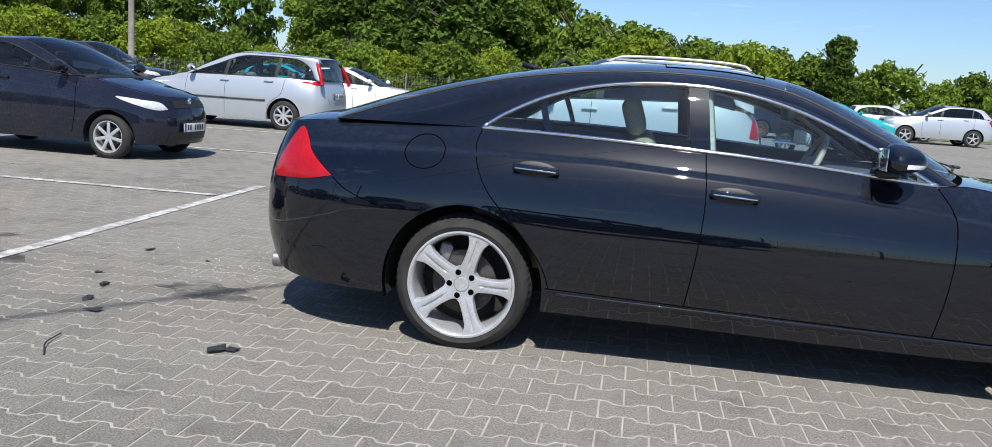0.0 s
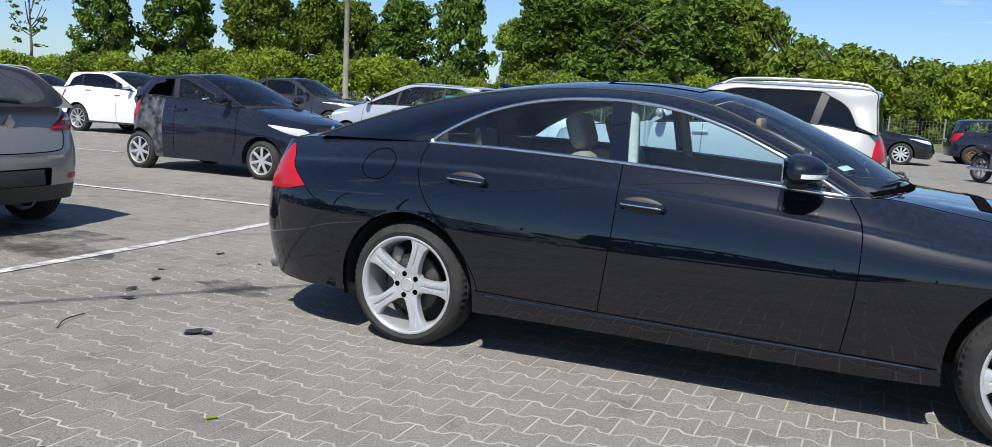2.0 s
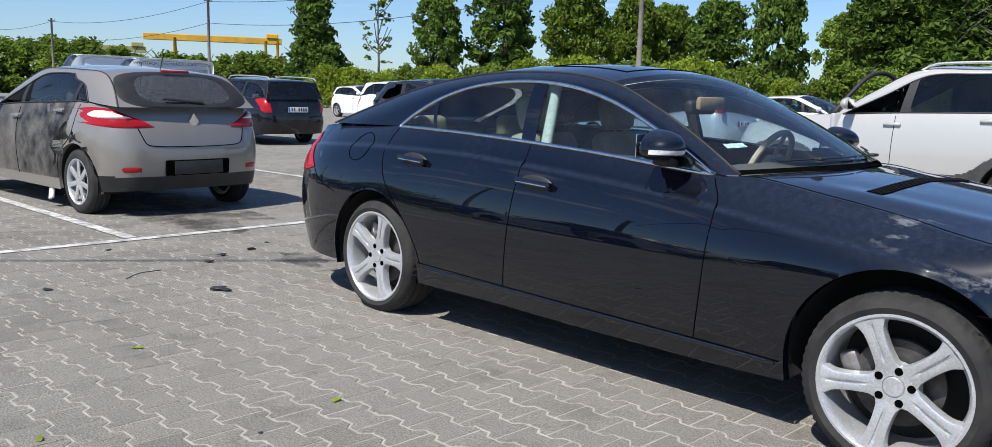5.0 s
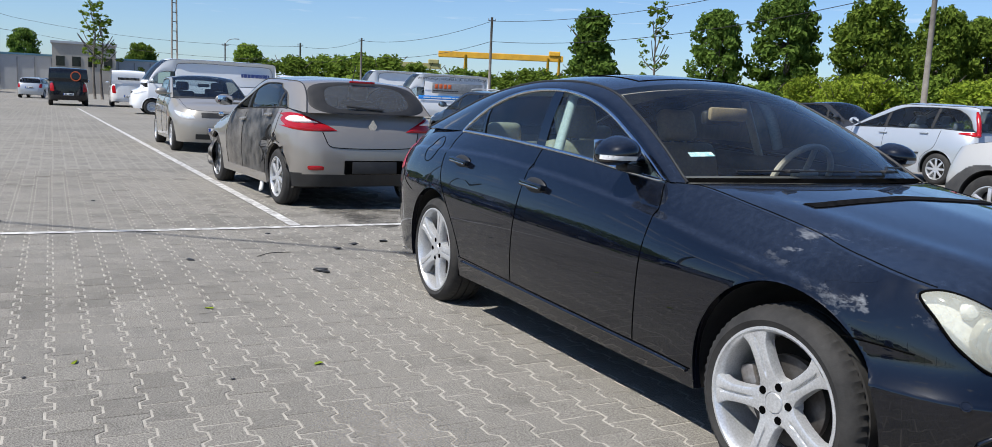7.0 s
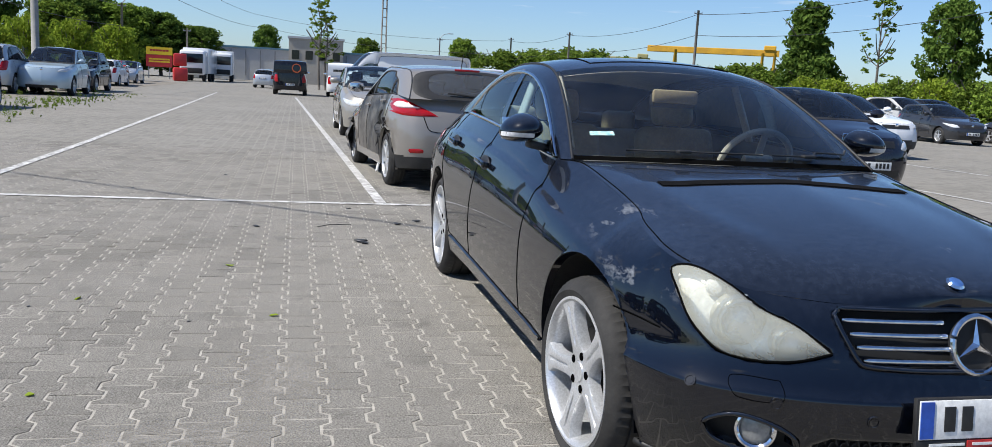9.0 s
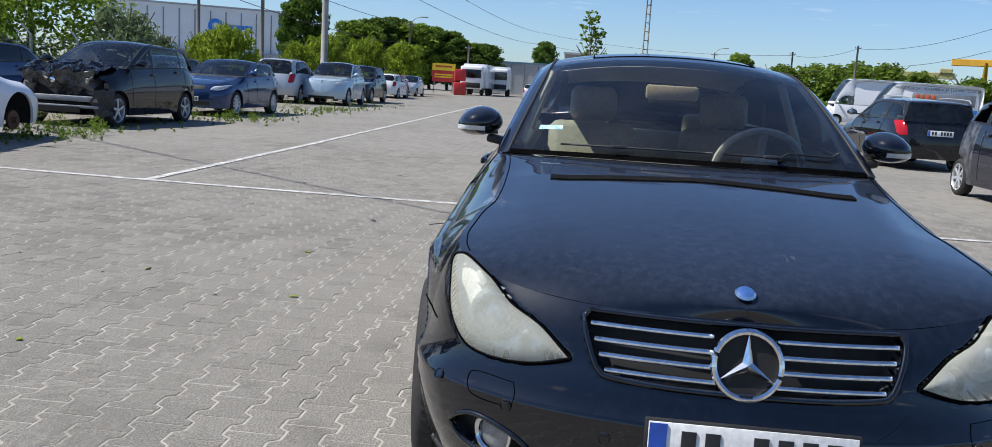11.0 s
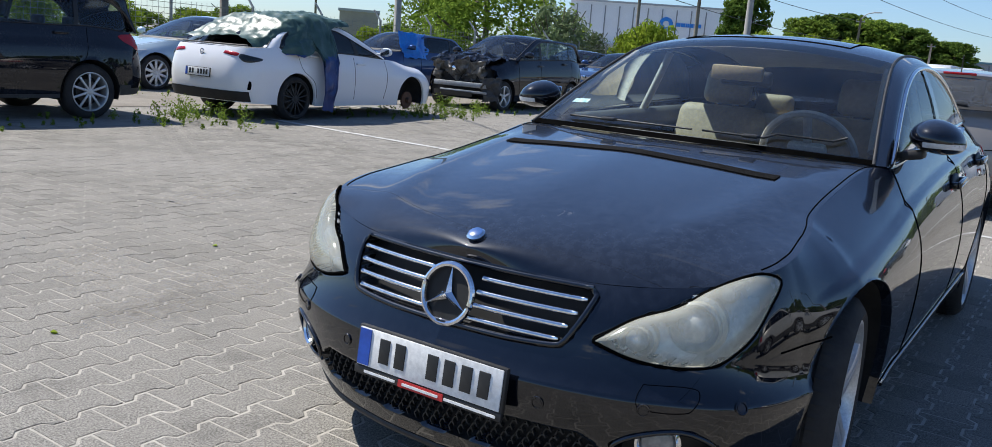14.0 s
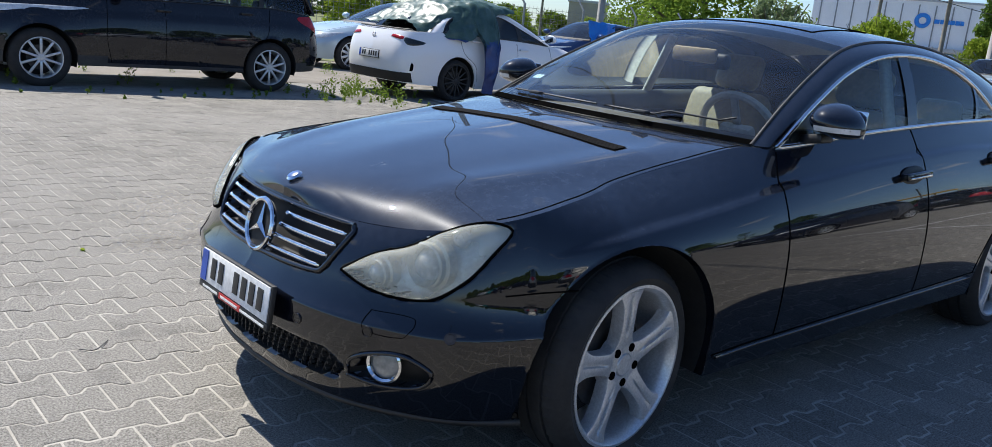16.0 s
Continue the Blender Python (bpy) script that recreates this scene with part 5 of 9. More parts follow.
        for y_, z_ in ((0.32, 0.415), (0.565, 0.445), (0.755, 0.465)):
            c, nn = csh.face(y_, z_, 0.0)
            bm = bmesh.new()
            lathe(bm, [(0.0, 0.003), (0.011, 0.003), (0.0115, 0.0015), (0.013, 0.0015), (0.0135, 0.004), (0.016, 0.004), (0.017, 0.0)], 24)
            ob = part("parking_sensor", bm, P, coupe)
            ob.matrix_local = Matrix.Translation(c * (1, s, 1)) @ Vector((0, 1, 0)).rotation_difference(Vector(nn * (1, s, 1))).to_matrix().to_4x4()
        O = spline([(a_, b_, 0) for a_, b_ in FOG + FOG[:1]], 60)[:, :2]
        V, F = tube([csh.face(a_, b_, 0.001)[0] * (1, s, 1) for a_, b_ in O], 0.0065, 6)
        link_mesh("fog_recess_rim", V, F, P, coupe)
    # honeycomb in the lower intake
    bm = bmesh.new()
    for r in range(5):
        for q in range(-16, 17):
            y_, z_ = (q + 0.5 * (r % 2)) * 0.03, 0.258 + r * 0.022
            if abs(y_) > 0.46:
                continue
            c, nn = csh.face(y_, z_, -0.02)
            bm2 = Matrix.Translation(c)
            for k in range(3):
                box(bm, (0, 0, 0), (0.012, 0.0155, 0.003), bm2 @ pose(0, 0, 0, 60 * k, 0, 0) @ pose(0, 0, 0.0125))
    part("intake_mesh", bm, M["trim"], coupe, smooth=False)
    # lip under the bumper
    V, F = tube([csh.face(a_, 0.185, -0.004)[0] for a_ in np.linspace(-0.80, 0.80, 60)], 0.012, 6)
    link_mesh("bumper_lip", V, F, M["trim"], coupe)
    # flared sills under the doors
    for s in (1, -1):
        pts = [csh.side(x_, 0.322 - 0.022 * (x_ - 0.4), 0.002)[0] * (1, s, 1) for x_ in np.linspace(0.44, 2.46, 40)]
        V, F = tube(pts, 0.009, 8, 0.8)
        link_mesh("sill_edge", V, F, P, coupe)
    # exhaust tips
    for s in (1, -1):
        bm = bmesh.new()
        lathe(bm, [(0.038, -0.10), (0.042, 0.0), (0.038, 0.004), (0.034, 0.0), (0.034, -0.1)], 24)
        ob = part("exhaust_tip", bm, M["steel"], coupe)
        ob.matrix_local = pose(-1.05, s * 0.60, 0.285, 0, 0, 90)
    # cowl vent, wipers, aerial fin
    xs = np.linspace(-0.52, 0.52, 40)
    def bonnet_z(x, y):
        H = CLS["bonnet"].reshape(-1, 3)
        k = np.argsort((H[:, 0] - x)**2 + (H[:, 1] - y)**2)[:12]
        A = np.c_[np.ones(12), H[k, 0] - x, H[k, 1] - y]
        return float(np.linalg.lstsq(A, H[k, 2], rcond=None)[0][0])
    bm = bmesh.new()
    prev = None
    for y_ in xs:
        x0 = 2.665
        row = [bm.verts.new((x0 - d_, y_, bonnet_z(x0 - d_, y_) + h_)) for d_, h_ in ((0.0, 0.0015), (0.004, 0.003), (0.062, 0.003), (0.066, 0.0015))]
        if prev:
            for i in range(3):
                bm.faces.new((prev[i], prev[i + 1], row[i + 1], row[i]))
        prev = row
    vent = part("cowl_vent", bm, M["gap"], coupe, "black slatted air vent across the bonnet")
    bm = bmesh.new()
    for k in range(5):
        prev = None
        pts = []
        for y_ in xs:
            x0 = 2.657 - 0.0115 * k
            pts.append((x0, y_, bonnet_z(x0, y_) + 0.0035))
        V, F = tube(pts, 0.0022, 4)
        vs = [bm.verts.new(v) for v in V]
        for f in F:
            bm.faces.new([vs[i] for i in f])
    part("vent_slat", bm, M["slat_black"], vent)
    T3 = CLS["top"]
    for y0, y1, k0, k1 in ((-0.50, 0.08, 2, 2), (0.12, 0.60, 2, 4)):
        pts = []
        for f in np.linspace(0, 1, 14):
            y_ = y0 + (y1 - y0) * f
            k = int(k0 + (k1 - k0) * f)
            j = np.argmin(np.abs(T3[k, :, 1] - y_))
            jj = np.interp(y_, T3[k, :, 1], np.arange(25))
            j0 = int(min(jj, 23))
            p = T3[k, j0] * (1 - (jj - j0)) + T3[k, j0 + 1] * (jj - j0)
            pts.append(p + (0.010, 0, 0.010))
        V, F = tube(pts, 0.006, 6, 0.7)
        wp = link_mesh("wiper", V, F, M["trim"], coupe, "black windscreen wiper")
        bm = bmesh.new()
        c = Vector(pts[5])
        box(bm, c + Vector((0.02, 0, 0.002)), (0.035, 0.06, 0.014), None, 0.006)
        part("wiper_arm", bm, M["trim"], wp)
    bm = bmesh.new()
    box(bm, (0, 0, 0), (0.13, 0.028, 0.028), None, 0.012, 3)
    f = part("aerial_fin", bm, P, coupe)
    f.matrix_local = pose(0.16, 0, 1.372, 0, 12, 0)
    # insurance sticker and dangling cable behind the windscreen
    def screen(k, y_):
        jj = np.interp(y_, T3[k, :, 1], np.arange(25))
        j0 = int(min(jj, 23))
        return T3[k, j0] * (1 - (jj - j0)) + T3[k, j0 + 1] * (jj - j0)
    a, b, c_, d = screen(6, -0.60), screen(6, -0.50), screen(7, -0.50), screen(7, -0.595)
    off = np.array((-0.006, 0, -0.006))
    ob = link_mesh("sticker", [a + off, b + off, c_ + off, d + off], [(0, 1, 2, 3)], M["sticker"], coupe, "pale blue sticker behind the glass", smooth=False)
    # roof-lining, sunroof outline, cream mirror cap
    bm = bmesh.new()
    box(bm, (0, 0, 0), (0.03, 0.24, 0.065), None, 0.014)
    ob = part("mirror_cap", bm, M["beige"], coupe, "cream cap on the inside mirror")
    ob.matrix_local = pose(1.60, -0.02, 1.235)
    J = CLS["top"][CLS["kw"]:CLS["kr"], 1:-1] - (0, 0, 0.03)
    sub_grid("roof_lining", J, np.ones((J.shape[0] - 1, J.shape[1] - 1), bool), M["cream"], coupe)
    pts = []
    for k in range(CLS["kw"] + 3, CLS["kw"] + 18):
        pts.append(T3[k, 4] + (0, 0, 0.001))
    loop = pts + [T3[CLS["kw"] + 17, j] + (0, 0, 0.001) for j in range(5, 20)] + [T3[k, 20] + (0, 0, 0.001) for k in range(CLS["kw"] + 17, CLS["kw"] + 2, -1)] + [T3[CLS["kw"] + 3, j] + (0, 0, 0.001) for j in range(19, 3, -1)]
    V, F = tube(loop, 0.003, 5)
    link_mesh("sunroof_line", V, F, M["gap"], coupe)
    # cream pillars inside
    for s in (1, -1):
        pts = spline([(1.10, s * 0.70, 0.98), (1.08, s * 0.64, 1.15), (1.06, s * 0.585, 1.31)], 10)
        V, F = tube(pts, 0.035, 6, 0.6)
        link_mesh("inner_pillar", V, F, M["cream"], coupe)
        pts = spline([(2.02, s * 0.68, 0.99), (1.75, s * 0.632, 1.16), (1.47, s * 0.585, 1.295)], 14)
        V, F = tube(pts, 0.022, 6, 0.6)
        link_mesh("inner_pillar", V, F, M["cream"], coupe)
        V, F = tube([(x_, s * 0.70, 0.93 + 0.05 * (2.1 - x_) / 2) for x_ in np.linspace(0.3, 2.0, 12)], 0.06, 6)
        link_mesh("door_lining", V, F, M["dash_grey"], coupe)
    # number plate with dealer strip
    c, nn = csh.face(0.001, 0.43, 0.014)
    pl = number_plate(coupe, Matrix.Translation((c[0], 0.012, 0.435)) @ pose(0, 0, 0, 0, -6, 0), w=0.472, h=0.104)
    bm = bmesh.new()
    box(bm, (0.004, 0, -0.064), (0.012, 0.488, 0.022), None, 0.002)
    part("dealer_strip", bm, M["ink"], pl)
    bm = bmesh.new()
    box(bm, (0.0115, -0.01, -0.064), (0.003, 0.15, 0.019))
    part("red_band", bm, M["red_paint"], pl)
    for y0, w_ in ((-0.15, 0.11), (-0.01, 0.12), (0.15, 0.16)):
        bm = bmesh.new()
        box(bm, (0.0135, y0, -0.064), (0.002, w_, 0.007))
        part("lettering", bm, M["white_plate"], pl, smooth=False)


M["sticker"] = surface("sticker", (0.25, 0.55, 0.62), (0.65, 0.75, 0.76), 60, 0.5)
coupe_details()


# ---- the other vehicles ----
P_ = {
    "grey_beige": paint("grey_beige", (0.27, 0.25, 0.225), metal=0.35, rough=0.35, dust=0.25),
    "silver_beige": paint("silver_beige", (0.33, 0.31, 0.275), metal=0.35, rough=0.35, dust=0.2),
    "silver": paint("silver", (0.46, 0.49, 0.52), metal=0.45, rough=0.35, dust=0.15),
    "white": paint("white", (0.76, 0.77, 0.78), dust=0.12, dust_sheen_col=(0.45, 0.42, 0.38)),
    "van_white": paint("van_white", (0.74, 0.75, 0.76), dust=0.2, dust_sheen_col=(0.45, 0.42, 0.38)),
    "black": paint("black", (0.008, 0.009, 0.013), dust=0.22),
    "night": paint("night", (0.010, 0.012, 0.022), dust=0.14),
    "anthracite": paint("anthracite", (0.035, 0.037, 0.042), metal=0.3, dust=0.25),
    "blue": paint("blue", (0.025, 0.055, 0.14), metal=0.4, dust=0.25),
    "pale": paint("pale", (0.50, 0.49, 0.46), metal=0.3, rough=0.35, dust=0.15),
    "ice": paint("ice", (0.42, 0.52, 0.58), metal=0.3, dust=0.2),
    "teal": paint("teal", (0.02, 0.32, 0.36), dust=0.1),
    "red": paint("red", (0.45, 0.02, 0.02), dust=0.15),
}
H_ = dict(wb=2.6, fo=0.82, ro=0.72, w=0.87, H=1.46, nose=0.76, cowl_z=0.98, cowl_x=2.05, belt_rear=1.06, tail_z=1.05, header=1.10, roof_end=-0.28, quarter=-0.12, rake=0.12)


def sized(**kw):
    L = dict(H_)
    L.update(kw)
    return L


def ordinary(name, label, at, rz, L, plate="both", grille=True):
    o = build_car(name, label, at, rz, common_spec(L))
    finish_car(o, L, plate, grille)
    return o


M["torn"] = surface("torn", (0.012, 0.012, 0.012), (0.17, 0.16, 0.145), 5, 0.3, 0.7, 0.4, relief=0.4)
M["scraped"] = surface("scraped", (0.23, 0.21, 0.185), (0.075, 0.07, 0.064), 3.0, 0.35, 0.7, 0.4, relief=0.6)
# beige-grey hatchback with its left flank torn open
L = sized(wb=2.64, fo=0.86, ro=0.70, w=0.895, H=1.425, belt_rear=1.07, tail_z=1.03, cowl_x=2.08, quarter=0.12, roof_end=-0.16, rake=0.16, glass_in=-0.03, style=("five", 7), rim=0.215, r=0.315, paint=P_["grey_beige"], tail_lamp=(0.80, 0.97), plate_rear=0.46, n=300, m=48,
          more=dict(pane_w=0.90, pane_p=3.2, glass_rear=M["glass_dusty"], low_z=lambda x: np.where(x < -0.30, 0.385, 0.0), low=M["trim"], panel_mats={("front_door", 1): M["scraped"], ("rear_door", 1): M["torn"]}, lights=[], broken={1: ((1.15, 2.4),)}, dents=(((0.95, 0.85, 0.62), 0.55, (0, -0.16, 0), 0.30), ((1.6, 0.9, 0.62), 0.62, (0, -0.16, 0), 0.24), ((2.95, 0.8, 0.55), 0.80, (-0.14, -0.20, 0), 0.36), ((0.05, 0.85, 0.72), 0.50, (0, -0.07, 0), 0.20), ((2.3, 0.8, 0.9), 0.4, (0, -0.1, 0.02), 0.14))))
o = ordinary("hatchback_car", "beige-grey hatchback with its side torn open", (-4.86, 0.10, 0), 184.5, L, "blank")
car = o["car"]
bm = bmesh.new()
box(bm, (0.75, 0.80, 0.55), (0.9, 0.03, 0.10), pose(0, 0, 0, 0, 6, 0), 0.01)
box(bm, (0.62, 0.82, 0.72), (0.06, 0.05, 0.62), None, 0.01)
part("bare_sill", bm, M["steel"], car, "bare torn sheet metal in the door opening")
bm = bmesh.new()
box(bm, (0.55, 0.90, 0.22), (0.10, 0.03, 0.34), pose(0, 0, 0, 14, 18, 0), 0.012)
part("hanging_scrap", bm, M["white_plate"], car, "pale strip of torn lining hanging down")
V, N_ = [], 34
for i in range(N_):
    for j in range(N_):
        p = Vector((0.12 + 0.98 * i / (N_ - 1), 0.70, 0.28 + 0.74 * j / (N_ - 1)))
        V.append(p + noise.noise_vector(p * 5.0) * 0.10 + noise.noise_vector(p * 15.0) * 0.05)
link_mesh("torn_door_frame", V, [(i * N_ + j, i * N_ + j + 1, (i + 1) * N_ + j + 1, (i + 1) * N_ + j) for i in range(N_ - 1) for j in range(N_ - 1)], M["torn"], car, "crumpled dark metal in the torn side", smooth=False)
V = []
for i in range(20):
    for j in range(12):
        p = Vector((-0.36 + 0.75 * i / 19, 0.90, 0.42 + 0.30 * j / 11 + 0.28 * math.sin(math.pi * i / 19)))
        V.append(p + noise.noise_vector(p * 9.0) * 0.09)
link_mesh("torn_arch", V, [(i * 12 + j, i * 12 + j + 1, (i + 1) * 12 + j + 1, (i + 1) * 12 + j) for i in range(19) for j in range(11) if j < 3 or (i > 12 and j < 8)], M["trim"], car, "torn black wheel arch liner", smooth=False)
V = []
for i in range(22):
    for j in range(16):
        p = Vector((2.55 + 0.75 * i / 21, 0.93 - 0.25 * (i / 21)**2, 0.18 + 0.42 * j / 15))
        V.append(p + noise.noise_vector(p * 6.0) * 0.10)
link_mesh("torn_wing", V, [(i * 16 + j, i * 16 + j + 1, (i + 1) * 16 + j + 1, (i + 1) * 16 + j) for i in range(21) for j in range(15)], M["torn"], car, "torn dark front wing and liner", smooth=False)
for s in (1, -1):
    lens_patch("tail_light", o["shell"], [(0.40, 0.845), (0.62, 0.838), (0.79, 0.845), (0.855, 0.875), (0.868, 0.93), (0.845, 0.985), (0.79, 1.018), (0.74, 1.012), (0.62, 0.955), (0.48, 0.89)], "rear", s, M["red_lens"], 0.012, car, 7, 44)
    lens_patch("reversing_light", o["shell"], [(0.57, 0.918), (0.70, 0.912), (0.81, 0.918), (0.83, 0.945), (0.80, 0.985), (0.765, 0.995), (0.67, 0.955)], "rear", s, M["pale_lens"], 0.026, car, 6, 36)
    lens_patch("rear_reflector", o["shell"], [(0.56, 0.43), (0.70, 0.43), (0.71, 0.47), (0.56, 0.468)], "rear", s, M["red_lens"], 0.006, car, 4, 20)
bm = bmesh.new()
box(bm, (0, 0, 0), (0.02, 0.30, 0.024), None, 0.006)
ob = part("brake_light", bm, M["red_lens"], car)
ob.matrix_local = pose(-0.30, 0, 1.375)
p, nn = o["shell"].face(0.001, 0.90, 0.012, "rear")
bm = bmesh.new()
bmesh.ops.create_cone(bm, segments=4, radius1=0.055, radius2=0.05, depth=0.012, cap_ends=True)
ob = part("badge", bm, M["chrome"], car, "chrome diamond badge", smooth=False)
ob.matrix_local = Matrix.Translation((p[0], 0, 0.90)) @ pose(0, 0, 0, 0, 90, 0) @ Matrix.Diagonal((1.4, 0.95, 1, 1))
dashed_bars(car, Matrix.Translation((p[0] - 0.004, 0, 0.80)), pose(0, 0, 0, 0, 0, -90), 0.30, 0.03, 1, M["chrome"], "model_badge", 4)
bm = bmesh.new()
box(bm, (-0.02, 0.0, 0.0), (0.02, 0.42, 0.025), pose(0, 0, 0, 6, 0, 0), 0.008)
ob = part("rear_wiper", bm, M["trim"], car)
ob.matrix_local = pose(-0.575, 0.08, 1.085, 0, 30, 0)
T3, k0, k1 = o["top"], o["kr"], o["kb"]
rings = []
for f in (0.80, 0.84, 0.98, 1.07, 1.10):
    ring = []
    for q in np.linspace(0, 2 * math.pi, 73)[:-1]:
        u, v = (math.copysign(abs(w_)**(2 / 3.2), w_) for w_ in (math.cos(q), math.sin(q)))
        j, k = np.clip((u * f * 0.90 + 1) * 12, 0, 23.99), np.clip((k0 + k1) / 2 + v * f * (k1 - k0) / 2, 0, 94.99)
        j0, i0 = int(j), int(k)
        a, b = (T3[i0 + e, j0] * (1 - j + j0) + T3[i0 + e, j0 + 1] * (j - j0) for e in (0, 1))
        ring.append(a * (1 - k + i0) + b * (k - i0) + np.array((-0.55, 0, 0.83)) * (0.006 if 0.8 < f < 1.1 else 0.001))
    rings.append(ring)
V = [p for ring in rings for p in ring]
link_mesh("window_border", V, [(r * 72 + i, r * 72 + (i + 1) % 72, (r + 1) * 72 + (i + 1) % 72, (r + 1) * 72 + i) for r in range(4) for i in range(72)], M["trim"], car, "black border round the rear window")
line = spline([(-0.56, 0.835, 0), (-0.535, 0.76, 0), (-0.50, 0.69, 0), (-0.40, 0.668, 0), (0.0, 0.66, 0), (0.40, 0.668, 0), (0.50, 0.69, 0), (0.535, 0.76, 0), (0.56, 0.835, 0)], 60)
V, F = tube([o["shell"].face(a, z, 0.0005, "rear")[0] for a, z, _ in line], 0.005, 5)
link_mesh("shut_line", V, F, M["gap"], car)
bm = bmesh.new()
box(bm, (0, 0, 0), (0.03, 0.68, 0.15), None, 0.012)
ob = part("plate_recess", bm, M["gap"], car, "empty dark number plate recess")
ob.matrix_local = pose(o["shell"].face(0.001, 0.46, 0.0, "rear")[0][0] + 0.004, 0, 0.46, 0, -4, 0)
V, F = tube([(-0.02, 0.0, 1.40), (-0.10, 0.0, 1.56)], 0.006, 5)
link_mesh("aerial", V, F, M["trim"], car)

# silver-beige supermini, nose towards the coupe
L = sized(wb=2.575, fo=0.80, ro=0.62, w=0.855, H=1.49, nose=0.80, cowl_z=1.02, cowl_x=2.12, header=1.12, tail_z=1.05, paint=P_["silver_beige"], lamp_z=0.70, style=("five", 8))
ordinary("supermini_car", "silver-beige supermini with a dark number plate holder", (-15.95, -0.08, 0), 0.5, L, "front")

# dark estate
L = sized(wb=2.69, fo=0.90, ro=1.02, w=0.885, H=1.47, belt_rear=1.03, tail_z=1.00, header=1.15, roof_end=-0.75, quarter=-0.55, cowl_x=2.15, rake=0.10, glass_in=0.03, paint=P_["black"], tail_lamp=(0.72, 1.0), plate_rear=0.78, pillars=((1.26, 1.34, -0.06), (0.02, 0.10, -0.06)))
o = ordinary("estate_car", "black estate car with roof rails", (-13.95, 6.9, 0), 179.0, L, "rear")
for s in (1, -1):
    V, F = tube(spline([(1.0, s * 0.60, 1.44), (0.9, s * 0.60, 1.50), (0.0, s * 0.59, 1.505), (-0.75, s * 0.58, 1.47), (-0.82, s * 0.58, 1.42)], 20), 0.016, 6)
    link_mesh("roof_rack_rail", V, F, M["alloy"], o["car"])

M["scraped_dark"] = surface("scraped_dark", (0.010, 0.011, 0.016), (0.16, 0.16, 0.17), 9.0, 0.22, 0.5, 0.3, relief=0.5)

# black city car with a crushed tail
L = sized(wb=2.34, fo=0.72, ro=0.36, w=0.81, H=1.46, nose=0.80, cowl_z=1.00, cowl_x=1.92, header=1.02, roof_end=0.05, quarter=0.30, belt_rear=1.12, tail_z=1.06, rake=0.07, glass_in=0.05, paint=P_["night"], n=280, m=44, style=("five", 7), rim=0.195, r=0.285, tw=0.165, doors=(1.88, 0.72), handles=((0.85, 0.93),), pillars=((0.66, 0.76, -0.06),), lamp_z=0.70,
          more=dict(broken={-1: ((-0.4, 0.6),)}, zones=[("crushed_tail", lambda C: (C[..., 0] < 0.50) & (C[..., 1] < 0.2), M["scraped_dark"])], dents=(((-0.30, -0.75, 0.66), 0.60, (0.14, 0.12, 0.02), 0.30), ((-0.35, 0.0, 0.85), 0.6, (0.22, 0, 0.0), 0.22), ((0.15, -0.8, 0.98), 0.45, (0.04, 0.07, -0.03), 0.22), ((0.6, -0.8, 0.32), 0.3, (0, 0.06, 0.03), 0.08), ((0.0, -0.55, 1.38), 0.45, (0.06, 0.02, -0.09), 0.10))))
ordinary("city_car", "small black three-door car with a crushed rear corner", (-8.12, 6.1, 0), -1.5, L, "front")

# silver people carrier
L = sized(wb=2.64, fo=0.82, ro=0.87, w=0.91, H=1.595, nose=0.84, cowl_z=1.06, cowl_x=2.25, header=1.15, roof_end=-0.62, quarter=-0.38, belt_rear=1.10, tail_z=1.06, rake=0.10, glass_in=0.03, paint=P_["silver"], style=("five", 8), rim=0.205, r=0.315, tail_lamp=(0.98, 1.04), pillars=((1.30, 1.38, -0.05), (0.18, 0.25, -0.06)), more=dict(cloth=M["grey_cloth"]))
o = ordinary("people_carrier_car", "silver people carrier with tall red tail lights", (-6.55, 13.45, 0), 178.5, L, "both")
for s in (1, -1):
    pts = spline([(-0.80, s * 0.80, 0.98), (-0.755, s * 0.755, 1.15), (-0.68, s * 0.70, 1.32), (-0.61, s * 0.655, 1.44)], 12)
    V, F = tube(pts, np.array([0.045] * 9 + [0.04, 0.03, 0.02]), 8)
    link_mesh("tail_light", V, F, M["red_lens"], o["car"])
    V, F = tube([(x, s * 0.915, 0.60) for x in np.linspace(0.4, 2.1, 8)], 0.02, 6)
    link_mesh("rub_strip", V, F, M["plastic"], o["car"])

# white crossover with dark cladding
L = sized(wb=2.655, fo=0.90, ro=0.84, w=0.898, H=1.54, nose=0.86, cowl_z=1.06, cowl_x=1.98, header=0.98, roof_end=-0.42, quarter=-0.18, belt_rear=1.16, tail_z=1.08, rake=0.16, glass_in=0.03, clear=0.25, paint=P_["white"], style=("multi", 10), rim=0.24, r=0.345,
          more=dict(split_body=1.0, low_z=lambda x: 0.46 + 0 * x, arch_mat=M["plastic"], tinted=((-1, 1.2),), glass_rear=M["glass_dark"]))
ordinary("crossover_car", "white crossover with black lower cladding", (-16.5, 12.35, 0), 0.0, L, "rear")

